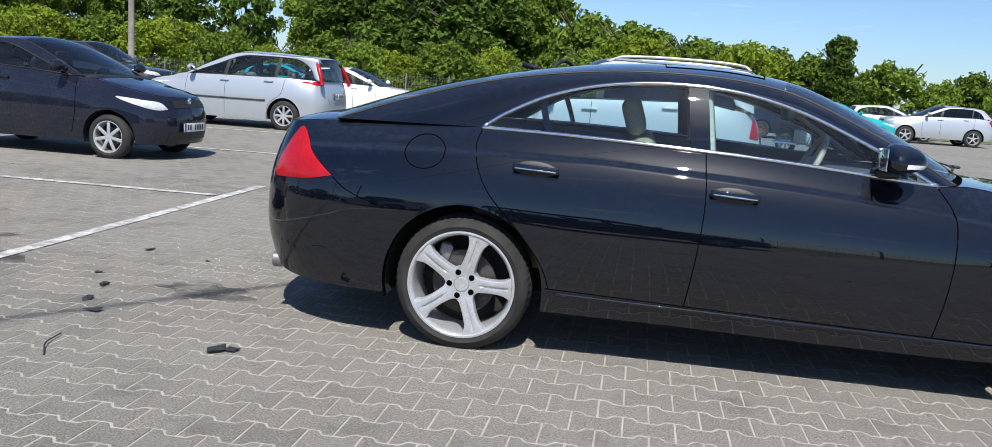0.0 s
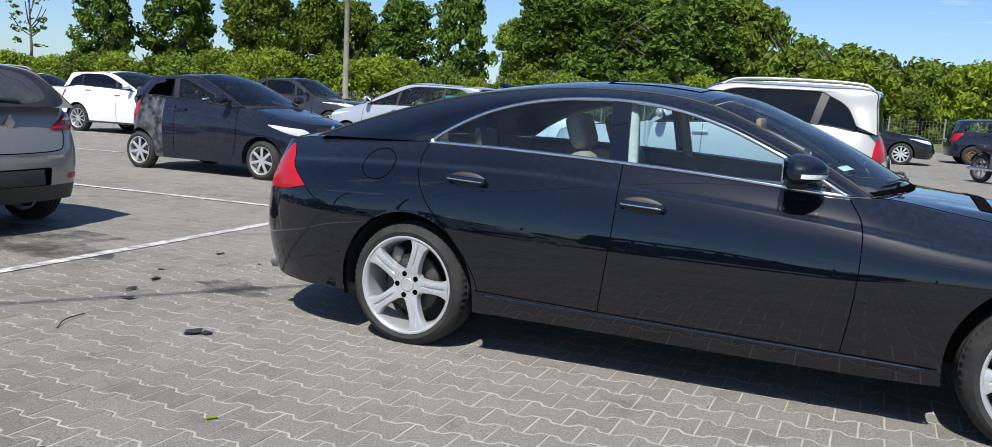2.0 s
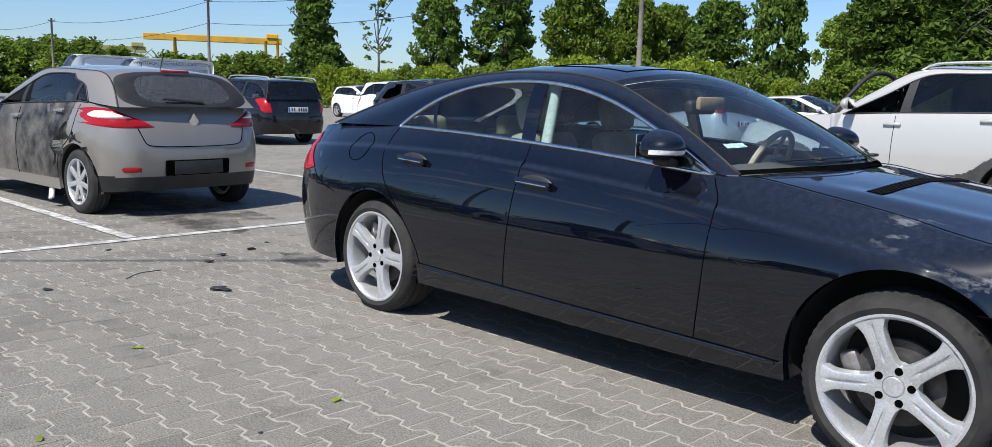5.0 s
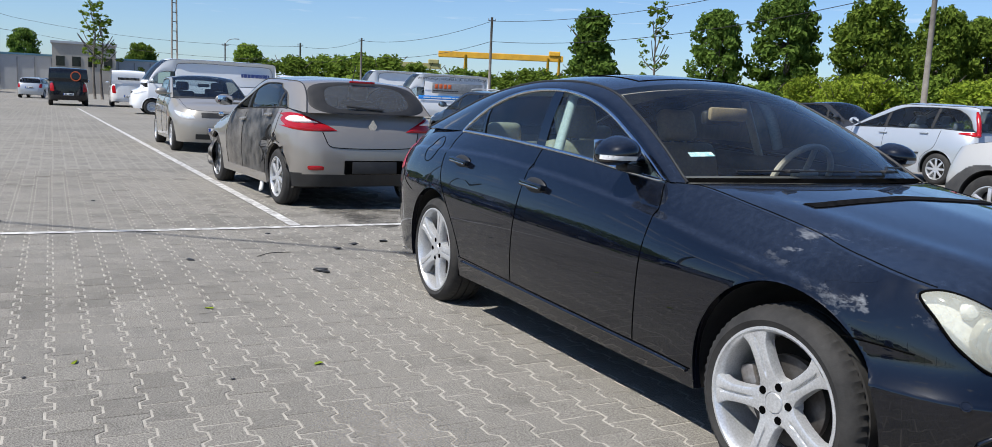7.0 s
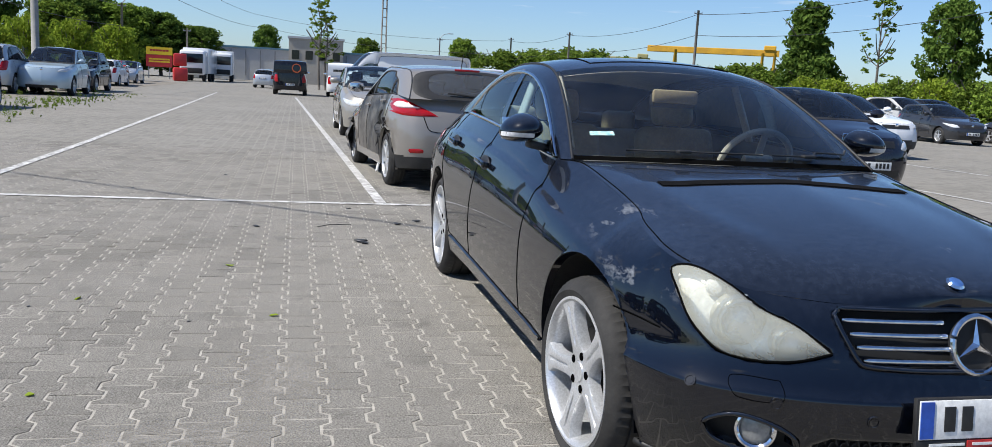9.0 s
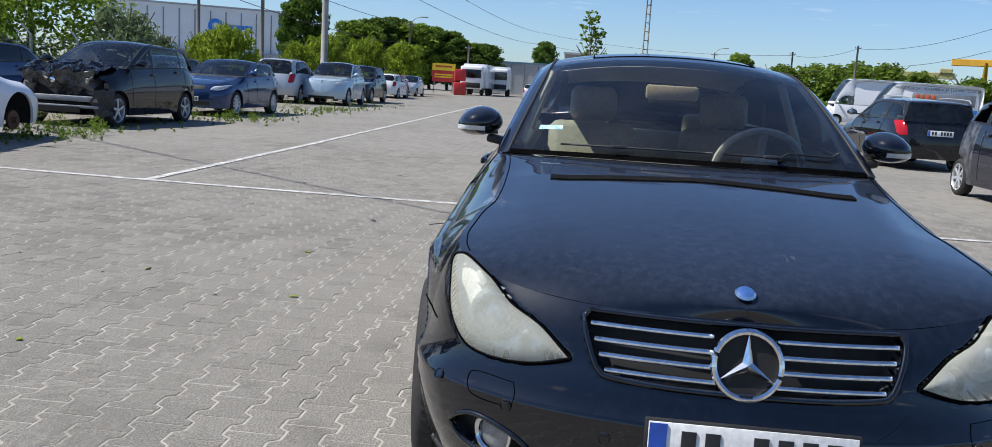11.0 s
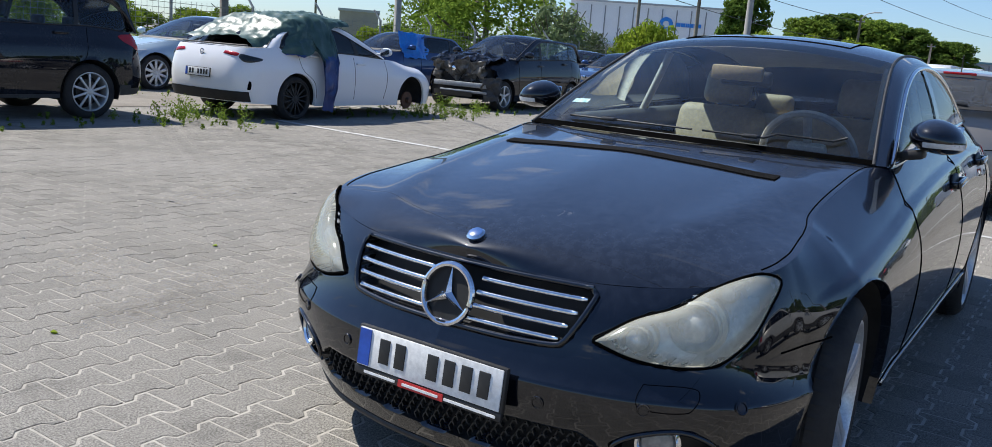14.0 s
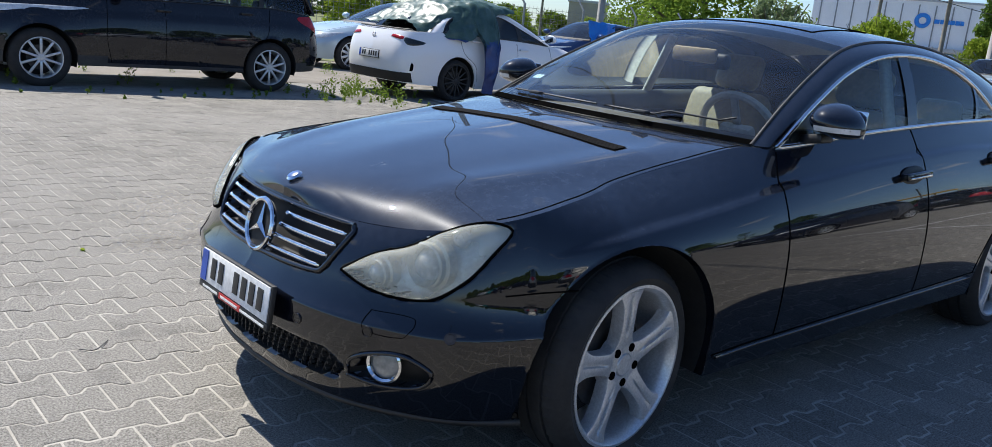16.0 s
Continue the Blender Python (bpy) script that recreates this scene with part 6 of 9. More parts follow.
# pale sport utility with its front door open
L = sized(wb=2.63, fo=0.84, ro=0.86, w=0.915, H=1.68, nose=0.94, cowl_z=1.12, cowl_x=2.02, header=1.18, roof_end=-0.62, quarter=-0.22, belt_rear=1.20, tail_z=1.10, rake=0.14, glass_in=0.04, clear=0.27, paint=P_["pale"], r=0.345, rim=0.215, style=("five", 6), tail_lamp=(0.72, 1.07), pillars=((1.18, 1.28, -0.05), (-0.02, 0.07, -0.10)),
          more=dict(low_z=lambda x: 0.52 + 0.26 * np.exp(-((x + 0.05) / 0.48)**4) + 0.26 * np.exp(-((x - 2.63) / 0.48)**4) + 0.12 * (x < -0.5), arch_mat=M["plastic"], tinted=((-1.2, 1.15),), broken={1: ((1.2, 2.3),)}, panels=[], n=300, m=56, split_body=1.0, pane_w=0.85, lights=[("tail_light", [(-0.64, 0.80), (-0.76, 0.78), (-0.80, 0.86), (-0.76, 1.04), (-0.70, 1.08), (-0.66, 0.96)], "side", M["red_lens"], 0.012)]))
o = ordinary("sport_utility_car", "silver-white sport utility car with roof rails and an open front door", (1.45, 7.12, 0), 180.5, L, "rear")
car = o["car"]
for s in (1, -1):
    V, F = tube(spline([(1.15, s * 0.63, 1.63), (1.0, s * 0.63, 1.70), (0.2, s * 0.62, 1.715), (-0.50, s * 0.61, 1.68), (-0.60, s * 0.61, 1.62)], 22), 0.022, 6, 0.8)
    link_mesh("roof_rack_rail", V, F, M["alloy"], car)
door = new("open_door")
door.parent = car
door.matrix_local = pose(2.02, 0.90, 0.0, 0, 0, 62)
bm = bmesh.new()
box(bm, (-0.50, 0, 0.78), (1.0, 0.07, 0.72), None, 0.03, 3)
d = part("door_skin", bm, P_["pale"], door, "open front door seen from inside")
V, F = tube(spline([(-0.02, 0, 1.12), (-0.25, -0.02, 1.35), (-0.55, -0.05, 1.58), (-0.80, -0.05, 1.60), (-0.98, -0.04, 1.45), (-1.0, 0, 1.12)], 30), 0.028, 6)
link_mesh("window_frame", V, F, M["trim"], d)
bm = bmesh.new()
box(bm, (-0.50, -0.045, 0.80), (0.86, 0.03, 0.56), None, 0.02)
part("door_card", bm, M["plastic"], d)

# cars standing further off on that side
L = sized(wb=2.76, fo=0.80, ro=0.98, w=0.885, H=1.44, nose=0.74, cowl_z=0.95, cowl_x=2.1, belt_rear=1.0, tail_z=1.02, header=1.15, roof_end=0.0, quarter=-0.05, rake=0.1, glass_in=0.55, paint=P_["white"], more=dict(deck=(-0.45, -0.5), boot=((-0.45, 1.03), (-0.85, 1.02))))
ordinary("saloon_car", "white saloon car beside a silver people carrier", (-9.0, 21.0, 0), 0, L)
L2 = sized(wb=2.70, fo=0.88, ro=0.92, w=0.93, H=1.70, nose=0.95, cowl_z=1.12, cowl_x=2.05, belt_rear=1.18, tail_z=1.12, clear=0.26, r=0.35, rim=0.23, paint=P_["anthracite"], more=dict(tinted=((-1.2, 1.2),)))
ordinary("large_utility_car", "dark grey sport utility car by the fence", (-16.8, 20.0, 0), 0, L2)
ordinary("hatchback_car", "bright blue hatchback by the fence", (-13.5, 27.0, 0), 4, sized(paint=P_["teal"]))
ordinary("large_utility_car", "pale sport utility car by the fence", (-29.5, 24.0, 0), 10, sized(**{**L2, "paint": P_["pale"]}))
ordinary("hatchback_car", "dark blue-grey hatchback with a damaged nose", (-25.5, 23.0, 0), -8, sized(paint=P_["anthracite"], more=dict(dents=(((3.3, 0, 0.6), 0.8, (-0.25, 0, -0.05), 0.15),))))
ordinary("large_utility_car", "black sport utility car in the far row", (-31.0, 27.0, 0), 0, sized(**{**L2, "paint": P_["black"]}))
ordinary("hatchback_car", "dark brown hatchback in the far row", (-22.8, 27.0, 0), 180, sized(paint=P_["anthracite"]))
ordinary("hatchback_car", "white hatchback with a missing bumper", (-30.5, 21.0, 0), 0, sized(paint=P_["white"], more=dict(dents=(((3.3, 0, 0.5), 0.7, (-0.3, 0, 0), 0.12),))))
L = sized(wb=2.70, fo=0.92, ro=0.95, w=0.90, H=1.46, paint=P_["black"], style=("five", 10), rim=0.23, r=0.33)
ordinary("saloon_car", "black saloon car with silver wheels", (0.1, 25.0, 0), 0, L)
ordinary("hatchback_car", "black hatchback on steel wheels", (4.9, 28.3, 0), 6, sized(wb=2.51, H=1.49, paint=P_["night"], style=("steel", 1), more=dict(rim=M["rust"])))
ordinary("hatchback_car", "turquoise hatchback behind a black one", (6.9, 30.5, 0), 6, sized(paint=P_["teal"]))
ordinary("large_utility_car", "silver crossover parked by the hedge", (14.2, 34.6, 0), 180, sized(**{**L2, "paint": P_["silver"], "H": 1.61, "wb": 2.63}))
ordinary("hatchback_car", "white hatchback with red tail lights by the hedge", (10.6, 37.5, 0), 0, sized(paint=P_["white"]))

# row on the weedy edge
L = sized(wb=2.93, fo=0.82, ro=0.93, w=0.91, H=1.60, nose=0.92, cowl_z=1.08, cowl_x=2.22, header=1.20, roof_end=-0.62, quarter=-0.46, belt_rear=1.14, tail_z=1.08, clear=0.26, rake=0.16, glass_in=0.03, paint=P_["black"], style=("ten", 10), rim=0.235, r=0.345, tw=0.225, tail_lamp=(0.86, 1.05), pillars=((1.26, 1.36, -0.05), (0.10, 0.16, -0.05)),
          more=dict(split_body=1.0, low_z=lambda x: 0.40 + 0 * x, arch_mat=M["trim"], crease=(smooth_fn((-1, 3.5), (0.93, 0.86)), 0.015, -0.8, 3.0)))
ordinary("compact_utility_car", "black compact sport utility car with ten-spoke wheels", (-0.85, -9.92, 0), 1.0, L, "both")
L = sized(wb=2.73, fo=0.92, ro=1.03, w=0.915, H=1.43, nose=0.70, cowl_z=0.94, cowl_x=2.10, header=1.12, roof_end=0.02, quarter=-0.05, belt_rear=1.03, tail_z=1.00, rake=0.12, glass_in=0.42, paint=P_["white"], style=("multi", 14), rim=0.245, r=0.32, tw=0.235, doors=(2.02, 1.25, 0.15), tail_lamp=(0.80, 0.93), plate_rear=0.62, n=200, m=30,
          more=dict(lights=[], rim=M["trim"], wheels={3: ("none", 0), 2: ("none", 0)}, deck=(-0.42, -0.52), boot=((-0.50, 1.02), (-0.90, 1.015)), tinted=((-0.6, 1.3),), glass_rear=M["glass_dark"]))
cla = ordinary("saloon_car", "white sporty saloon with a missing front wheel", (-3.62, -9.25, 0), 182.0, L, "rear")
L = sized(wb=2.78, fo=0.74, ro=0.78, w=0.89, H=1.59, nose=0.86, cowl_z=1.06, cowl_x=2.32, header=1.32, roof_end=-0.52, quarter=-0.38, belt_rear=1.14, tail_z=1.08, rake=0.10, glass_in=0.05, paint=P_["black"], style=("five", 5), rim=0.215, r=0.315,
          more=dict(no_bonnet=True, cut=lambda C: C[..., 0] > 3.20 - 0.12 * np.sin(9 * C[..., 1]) + 0.1 * np.sin(14 * C[..., 2]), dents=(((3.2, 0.8, 0.7), 0.6, (-0.12, -0.08, 0), 0.28), ((3.2, -0.8, 0.7), 0.6, (-0.12, 0.08, 0), 0.28)), lights=[]))
wr = ordinary("compact_van_car", "black family car with a smashed front end", (-12.72, -9.75, 0), 0.0, L, "none", False)
bm = bmesh.new()
box(bm, (3.36, 0, 0.50), (0.08, 1.30, 0.10), pose(0, 0, 0, 0, 0, 2), 0.015)
box(bm, (3.38, 0.1, 0.36), (0.05, 1.15, 0.05), pose(0, 0, 0, 0, 0, 2), 0.01)
part("crash_beam", bm, M["galv"], wr["car"], "bare buckled bumper beam")
crumple = lambda fn, nu, nv, amp: [(p := Vector(fn(i / (nu - 1), j / (nv - 1)))) + noise.noise_vector(p * 4.5) * amp + noise.noise_vector(p * 13.0) * amp * 0.5 for i in range(nu) for j in range(nv)]
quads = lambda nu, nv: [(i * nv + j, i * nv + j + 1, (i + 1) * nv + j + 1, (i + 1) * nv + j) for i in range(nu - 1) for j in range(nv - 1)]
V = crumple(lambda u, v: (2.40 + 0.92 * u, -0.74 + 1.48 * v, 1.07 - 0.10 * u**2 + 0.09 * math.sin(3.1 * u) - 0.06 * (2 * v - 1)**2), 40, 44, 0.11)
link_mesh("crumpled_bonnet", V, quads(40, 44), P_["black"], wr["car"], "crumpled black bonnet", smooth=False)
V = crumple(lambda u, v: (3.33 - 0.10 * u, -0.66 + 1.32 * v, 0.98 - 0.40 * u), 26, 44, 0.13)
link_mesh("smashed_grille", V, quads(26, 44), M["torn"], wr["car"], "smashed radiator and grille remains", smooth=False)
bm = bmesh.new()
box(bm, (3.05, 0, 0.58), (0.30, 1.35, 0.62), None, 0.05)
part("radiator", bm, M["under"], wr["car"])
V = crumple(lambda u, v: (2.98 + 0.42 * u, 0.90 - 0.18 * u**2, 0.18 + 0.50 * v), 16, 20, 0.08)
link_mesh("torn_bumper_corner", V, quads(16, 20), M["plastic"], wr["car"], "torn black bumper corner hanging down", smooth=False)
L = sized(wb=2.70, fo=0.90, ro=0.70, w=0.89, H=1.43, nose=0.78, cowl_z=0.98, paint=P_["blue"], style=("five", 10), rim=0.225, r=0.32, lamp_z=0.70)
ordinary("hatchback_car", "steel-blue hatchback on the weedy edge", (-18.8, -9.95, 0), 0.0, L)
ordinary("large_utility_car", "silver sport utility estate with tall tail lights", (-28.1, -12.2, 0), 181, sized(**{**L2, "paint": P_["silver"], "tail_lamp": (0.80, 1.12)}))
ordinary("large_utility_car", "pale blue crossover with a crushed bonnet", (-31.6, -10.6, 0), 2, sized(**{**L2, "paint": P_["ice"], "more": dict(dents=(((3.4, 0, 0.75), 0.8, (-0.3, 0, 0.05), 0.22), ((3.1, 0, 1.0), 0.5, (-0.05, 0, 0.10), 0.08)))}), "none", False)
ordinary("large_utility_car", "black sport utility car in the weedy row", (-37.2, -10.9, 0), 0, sized(**{**L2, "paint": P_["night"]}))
ordinary("hatchback_car", "grey hatchback in the weedy row", (-23.2, -14.0, 0), 0, sized(paint=P_["anthracite"]))
ordinary("hatchback_car", "white hatchback at the far end of the row", (-47.0, -12.2, 0), 180, sized(paint=P_["white"]))
ordinary("hatchback_car", "red hatchback at the far end of the row", (-52.0, -12.6, 0), 0, sized(paint=P_["red"]))
ordinary("hatchback_car", "silver hatchback at the far end of the row", (-60.0, -13.0, 0), 0, sized(paint=P_["silver"]))
ordinary("saloon_car", "silver saloon standing in the lane", (-66.0, -4.2, 0), 170, sized(wb=2.7, paint=P_["silver"]))
L = sized(wb=2.82, fo=0.80, ro=0.95, w=0.91, H=1.44, nose=0.72, cowl_z=0.95, cowl_x=2.1, belt_rear=1.02, tail_z=1.03, header=1.15, roof_end=0.0, quarter=-0.05, rake=0.1, glass_in=0.5, paint=P_["ice"], style=("five", 10), rim=0.24, r=0.33, more=dict(deck=(-0.45, -0.5), boot=((-0.45, 1.03), (-0.85, 1.02)), dents=(((3.4, 0, 0.8), 0.7, (-0.1, 0, 0.08), 0.1),)))
ordinary("saloon_car", "pale blue saloon behind a white one", (-7.6, -14.2, 0), 0.0, L)
L = sized(wb=2.80, fo=0.85, ro=0.95, w=0.92, H=1.50, nose=0.82, cowl_z=1.02, cowl_x=2.12, header=1.2, roof_end=-0.2, quarter=-0.2, paint=P_["blue"], more=dict(tinted=((-1, 1.2),)))
bl = ordinary("large_hatchback_car", "dark blue car with blue sheeting over one window", (-13.6, -13.9, 0), 0.0, L)


def draped(name, label, rows, cols, fn, mat_, parent=None):
    """A crumpled sheet: fn(u, v) gives the points it hangs through; folds are added on top."""
    V = []
    for i in range(rows):
        for j in range(cols):
            p = Vector(fn(i / (rows - 1), j / (cols - 1)))
            q = noise.noise_vector(p * 3.0) * 0.035 + noise.noise_vector(p * 8.0) * 0.030 + noise.noise_vector(p * 19.0) * 0.013
            V.append(p + q)
    F = [(i * cols + j, i * cols + j + 1, (i + 1) * cols + j + 1, (i + 1) * cols + j) for i in range(rows - 1) for j in range(cols - 1)]
    return link_mesh(name, V, F, mat_, parent, smooth=True)


M["tarp_green"] = surface("tarp_green", (0.022, 0.06, 0.045), (0.06, 0.11, 0.09), 4, 0.34, 0.50, relief=0.25)
M["tarp_blue"] = surface("tarp_blue", (0.015, 0.27, 0.78), (0.02, 0.18, 0.60), 4, 0.25, 0.4, relief=0.25)
M["tarp_navy"] = surface("tarp_navy", (0.012, 0.035, 0.14), (0.02, 0.055, 0.20), 4, 0.3, 0.45, relief=0.25)
roofz = smooth_fn((-8.0, -6.2, -5.6, -4.8, -4.2, -3.64, -3.4, -3.13, -2.75), (0.95, 1.05, 1.38, 1.51, 1.49, 1.42, 1.28, 1.12, 1.07))


def tarp_point(u, v):
    """Over the roof and boot, then down the near side; longest beside the rear wheel."""
    x = -4.80 + 1.85 * u
    top = float(roofz(x)) + 0.03
    if v < 0.55:
        q = v / 0.55
        return (x, -10.05 + 1.42 * q, top + 0.03 - 0.05 * (2 * q - 1)**2 + 0.025 * math.sin(9 * u + 5 * q))
    q = (v - 0.55) / 0.45
    drop = 0.10 + 1.20 * math.exp(-((x + 4.16) / 0.17)**4) + 0.40 * math.exp(-((x + 3.72) / 0.42)**2)
    return (x - 0.06 * q, -8.62 + 0.40 * min(1.0, q * 1.6 * drop)**0.8, top - 0.03 - min(drop, top - 0.14) * q)


ob = draped("tarpaulin", "", 70, 70, tarp_point, M["tarp_green"])
ob.data.materials.append(M["tarp_navy"])
for pl in ob.data.polygons:
    c = pl.center
    if c.y > -8.6 and (c.z < 0.86 + 0.1 * math.sin(7 * c.x) or c.x > -3.75 and c.z < 0.95):
        pl.material_index = 1
tagged(ob, "crumpled green tarpaulin with a blue flap over a white saloon", "tarpaulin")
# tail of the white saloon: split lamps, lip spoiler, dark diffuser, emblem
cs, cc = cla["shell"], cla["car"]
for s in (1, -1):
    lens_patch("tail_light", cs, [(0.40, 0.905), (0.56, 0.885), (0.645, 0.880), (0.655, 0.915), (0.56, 0.935), (0.42, 0.940)], "rear", s, M["red_lens"], 0.010, cc, 5, 30)
    lens_patch("dark_tail_light", cs, [(0.665, 0.865), (0.73, 0.81), (0.80, 0.80), (0.842, 0.825), (0.84, 0.86), (0.76, 0.895), (0.67, 0.91)], "rear", s, M["glass_dark"], 0.012, cc, 5, 30)
    lens_patch("bumper_vent", cs, [(0.79, 0.43), (0.815, 0.43), (0.825, 0.53), (0.81, 0.55)], "rear", s, M["gap"], 0.002, cc, 4, 20)
V, F = tube([cs.face(a, 1.0, 0.02, "rear")[0] + (0.09, 0, 0.02) for a in np.linspace(-0.66, 0.66, 24)], 0.016, 6, 0.7)
link_mesh("lip_spoiler", V, F, M["trim"], cc, "black lip spoiler on the boot edge")
V = [cs.face(a, z, 0.008, "rear")[0] for z in (0.26, 0.34, 0.40) for a in np.linspace(-0.80, 0.80, 21)]
link_mesh("diffuser", V, [(k * 21 + i, k * 21 + i + 1, (k + 1) * 21 + i + 1, (k + 1) * 21 + i) for k in range(2) for i in range(20)], M["mesh_black"], cc, "broken black rear diffuser")
p, nn = cs.face(0.001, 0.90, 0.010, "rear")
bm = bmesh.new()
lathe(bm, [(0.030, 0.0), (0.034, 0.006), (0.040, 0.006), (0.044, 0.0)], 28)
for k in range(3):
    box(bm, (0, 0.003, 0.018), (0.007, 0.004, 0.036), Matrix.Rotation(2.0944 * k, 4, "Y"))
ob = part("emblem", bm, M["chrome"], cc, "chrome ring emblem")
ob.matrix_local = Matrix.Translation((p[0], 0, 0.90)) @ pose(0, 0, 0, 0, 0, 90)
dashed_bars(cc, Matrix.Translation((p[0] + 0.03, -0.42, 0.80)), pose(0, 0, 0, 0, 0, -90), 0.22, 0.035, 1, M["trim"], "model_badge", 4)
ob = draped("plastic_sheet", "", 20, 20, lambda u, v: (-12.6 + 1.1 * u, -13.15 + 0.22 * v - 0.2 * abs(u - 0.5), 1.50 - 0.62 * v), M["tarp_blue"])
tagged(ob, "shiny blue plastic sheet taped over a car window", "plastic sheet")


def van(name, label, at, rz, L_):
    """A panel van: the same skin with a tall closed load space."""
    wb, fo, ro, w, H = L_["wb"], L_["fo"], L_["ro"], L_["w"], L_["H"]
    zb = L_.get("belt", 1.25)
    L = sized(wb=wb, fo=fo, ro=ro, w=w, H=H, nose=1.02, cowl_z=zb, cowl_x=wb + 0.20, header=wb - 0.62, roof_end=-ro + 0.16, quarter=wb - 1.35, belt_rear=zb + 0.02, tail_z=zb + 0.05, rake=0.02, glass_in=0.02, clear=0.25, r=0.34, rim=0.21, style=("steel", 1), tw=0.21, paint=L_["paint"], tail_lamp=(0.75, 1.15), lamp_z=0.92, seat_z=0.85, handles=((wb - 0.85, zb - 0.12),), pillars=(), doors=(wb + 0.12, wb - 0.95), plate_rear=0.6)
    S = common_spec(L)
    top = w - 0.10
    S["R"] = [(wb + 0.20, w - 0.12, zb + 0.01), (wb - 0.15, w - 0.16, zb + (H - zb) * 0.5), (wb - 0.62, top - 0.06, H - 0.14), (wb - 1.2, top, H - 0.07), (0.3, top, H - 0.06), (-ro + 0.30, top, H - 0.07), (-ro + 0.07, top + 0.01, H - 0.14), (-ro + 0.02, w - 0.06, zb + 0.3), (-ro + 0.02, w - 0.05, zb + 0.05)]
    S["W"] = [(wb + 0.08, zb), (wb - 0.25, zb + 0.42), (wb - 0.60, zb + 0.55), (wb - 0.95, zb + 0.56), (wb - 1.1, H - 0.25), (0.3, H - 0.22), (-ro + 0.32, H - 0.25), (-ro + 0.14, H - 0.45), (-ro + 0.12, zb + 0.02)]
    S["solid"] = ((-ro - 1, wb - 0.98),)
    S["tumble"], S["rear_glass"], S["inside"], S["crown"] = 0.12, False, True, (0.0, 0.03, 0.05, 0.05, 0.05, 0.05, 0.04, 0.02, 0.0)
    S["trim_edge"] = False
    S["bow"] = (0.2, 0.15, 0.08, 0, 0, 0, 0, 0, 0)
    S["dents"] = L_.get("dents", ())
    o = build_car(name, label, at, rz, S)
    o["car"]["category"] = "van"
    finish_car(o, L, L_.get("plate", "rear"), True)
    return o


big = dict(wb=4.33, fo=0.84, ro=1.03, w=1.02, H=2.5, paint=P_["van_white"], belt=1.35)
v1 = van("delivery_van", "long white delivery van with a damaged nose and a logo", (-36.9, 5.25, 0), -90, {**big, "dents": (((5.0, 0, 0.7), 0.8, (-0.3, 0, 0), 0.2),)})
M["logo_blue"] = surface("logo_blue", (0.04, 0.07, 0.22), (0.05, 0.08, 0.25), 9, 0.5)
M["logo_orange"] = surface("logo_orange", (0.65, 0.12, 0.03), (0.55, 0.1, 0.03), 9, 0.5)
dashed_bars(v1["car"], pose(-0.05, 1.035, 1.86), pose(0, 0, 0, 0, 0, 180), 1.25, 0.26, 1, M["logo_blue"], "logo", 3)
van("delivery_van", "white delivery van with two rear doors", (-60.5, 12.3, 0), 200, {**big, "wb": 3.4, "H": 2.45})
v2 = van("courier_van", "black courier van with an orange ring logo", (-47.6, -2.15, 0), 180, dict(wb=2.93, fo=0.95, ro=1.05, w=0.98, H=2.0, belt=1.2, paint=P_["black"]))
bm = bmesh.new()
lathe(bm, [(0.20, 0.0), (0.23, 0.006), (0.26, 0.0)], 32)
ob = part("ring_logo", bm, M["logo_orange"], v2["car"])
ob.matrix_local = pose(-1.06, -0.35, 1.55, 0, 0, 90)
v3 = van("delivery_van", "small white van with lettering on its rear doors", (-48.8, 0.9, 0), 178, dict(wb=3.0, fo=0.9, ro=0.95, w=0.95, H=2.05, belt=1.2, paint=P_["van_white"]))
dashed_bars(v3["car"], pose(-0.97, 0, 1.55), pose(0, 0, 0, 0, 0, -90), 1.1, 0.22, 1, M["ink"], "logo", 8)
# the advertising van, seen from its side
v4 = van("service_van", "white ventilation service van with printed side panels", (-45.3, 20.3, 0), -97, {**big, "wb": 4.04, "H": 2.75})
car4 = v4["car"]


def writing(parent, text, m, size, mat_, name="lettering"):
    """Raised letters from the built-in font, as a mesh; reads along x, facing -y under m."""
    c = bpy.data.curves.new(name, "FONT")
    c.body, c.size, c.align_x, c.align_y, c.extrude = text, size, "CENTER", "CENTER", 0.004
    tmp = bpy.data.objects.new(name, c)
    me = bpy.data.meshes.new_from_object(tmp)
    bpy.data.objects.remove(tmp)
    bpy.data.curves.remove(c)
    me.materials.clear()
    me.materials.append(mat_)
    ob = new(name, me)
    ob.parent = parent
    ob.matrix_local = m @ pose(0, 0, 0, 90, 0, 0)
    return ob


side4 = pose(1.35, 1.035, 0) @ pose(0, 0, 0, 0, 0, 180)
writing(car4, "WENTYLACJA | REKUPERACJA | KLIMATYZACJA", side4 @ pose(0, 0, 2.42), 0.205, M["ink"])
bm = bmesh.new()
box(bm, (0, 0, 0), (3.2, 0.012, 0.62), None, 0.004)
ob = part("print_panel", bm, M["galv"], car4, "grey photo panel on the van side")
ob.matrix_local = side4 @ pose(0.35, 0.004, 1.88)
bm = bmesh.new()
for k in range(4):
    box(bm, (-0.9 + 0.28 * k, 0, 0), (0.2, 0.012, 0.26), None, 0.003)
ob = part("orange_logo", bm, M["logo_orange"], car4)
ob.matrix_local = side4 @ pose(-0.1, -0.006, 1.98)
dashed_bars(car4, side4 @ pose(-0.4, -0.006, 1.72), Matrix(), 1.6, 0.10, 1, M["ink"], "phone_bars", 7)
bm = bmesh.new()
box(bm, (0, 0, 0), (4.2, 0.012, 0.22), None, 0.004)
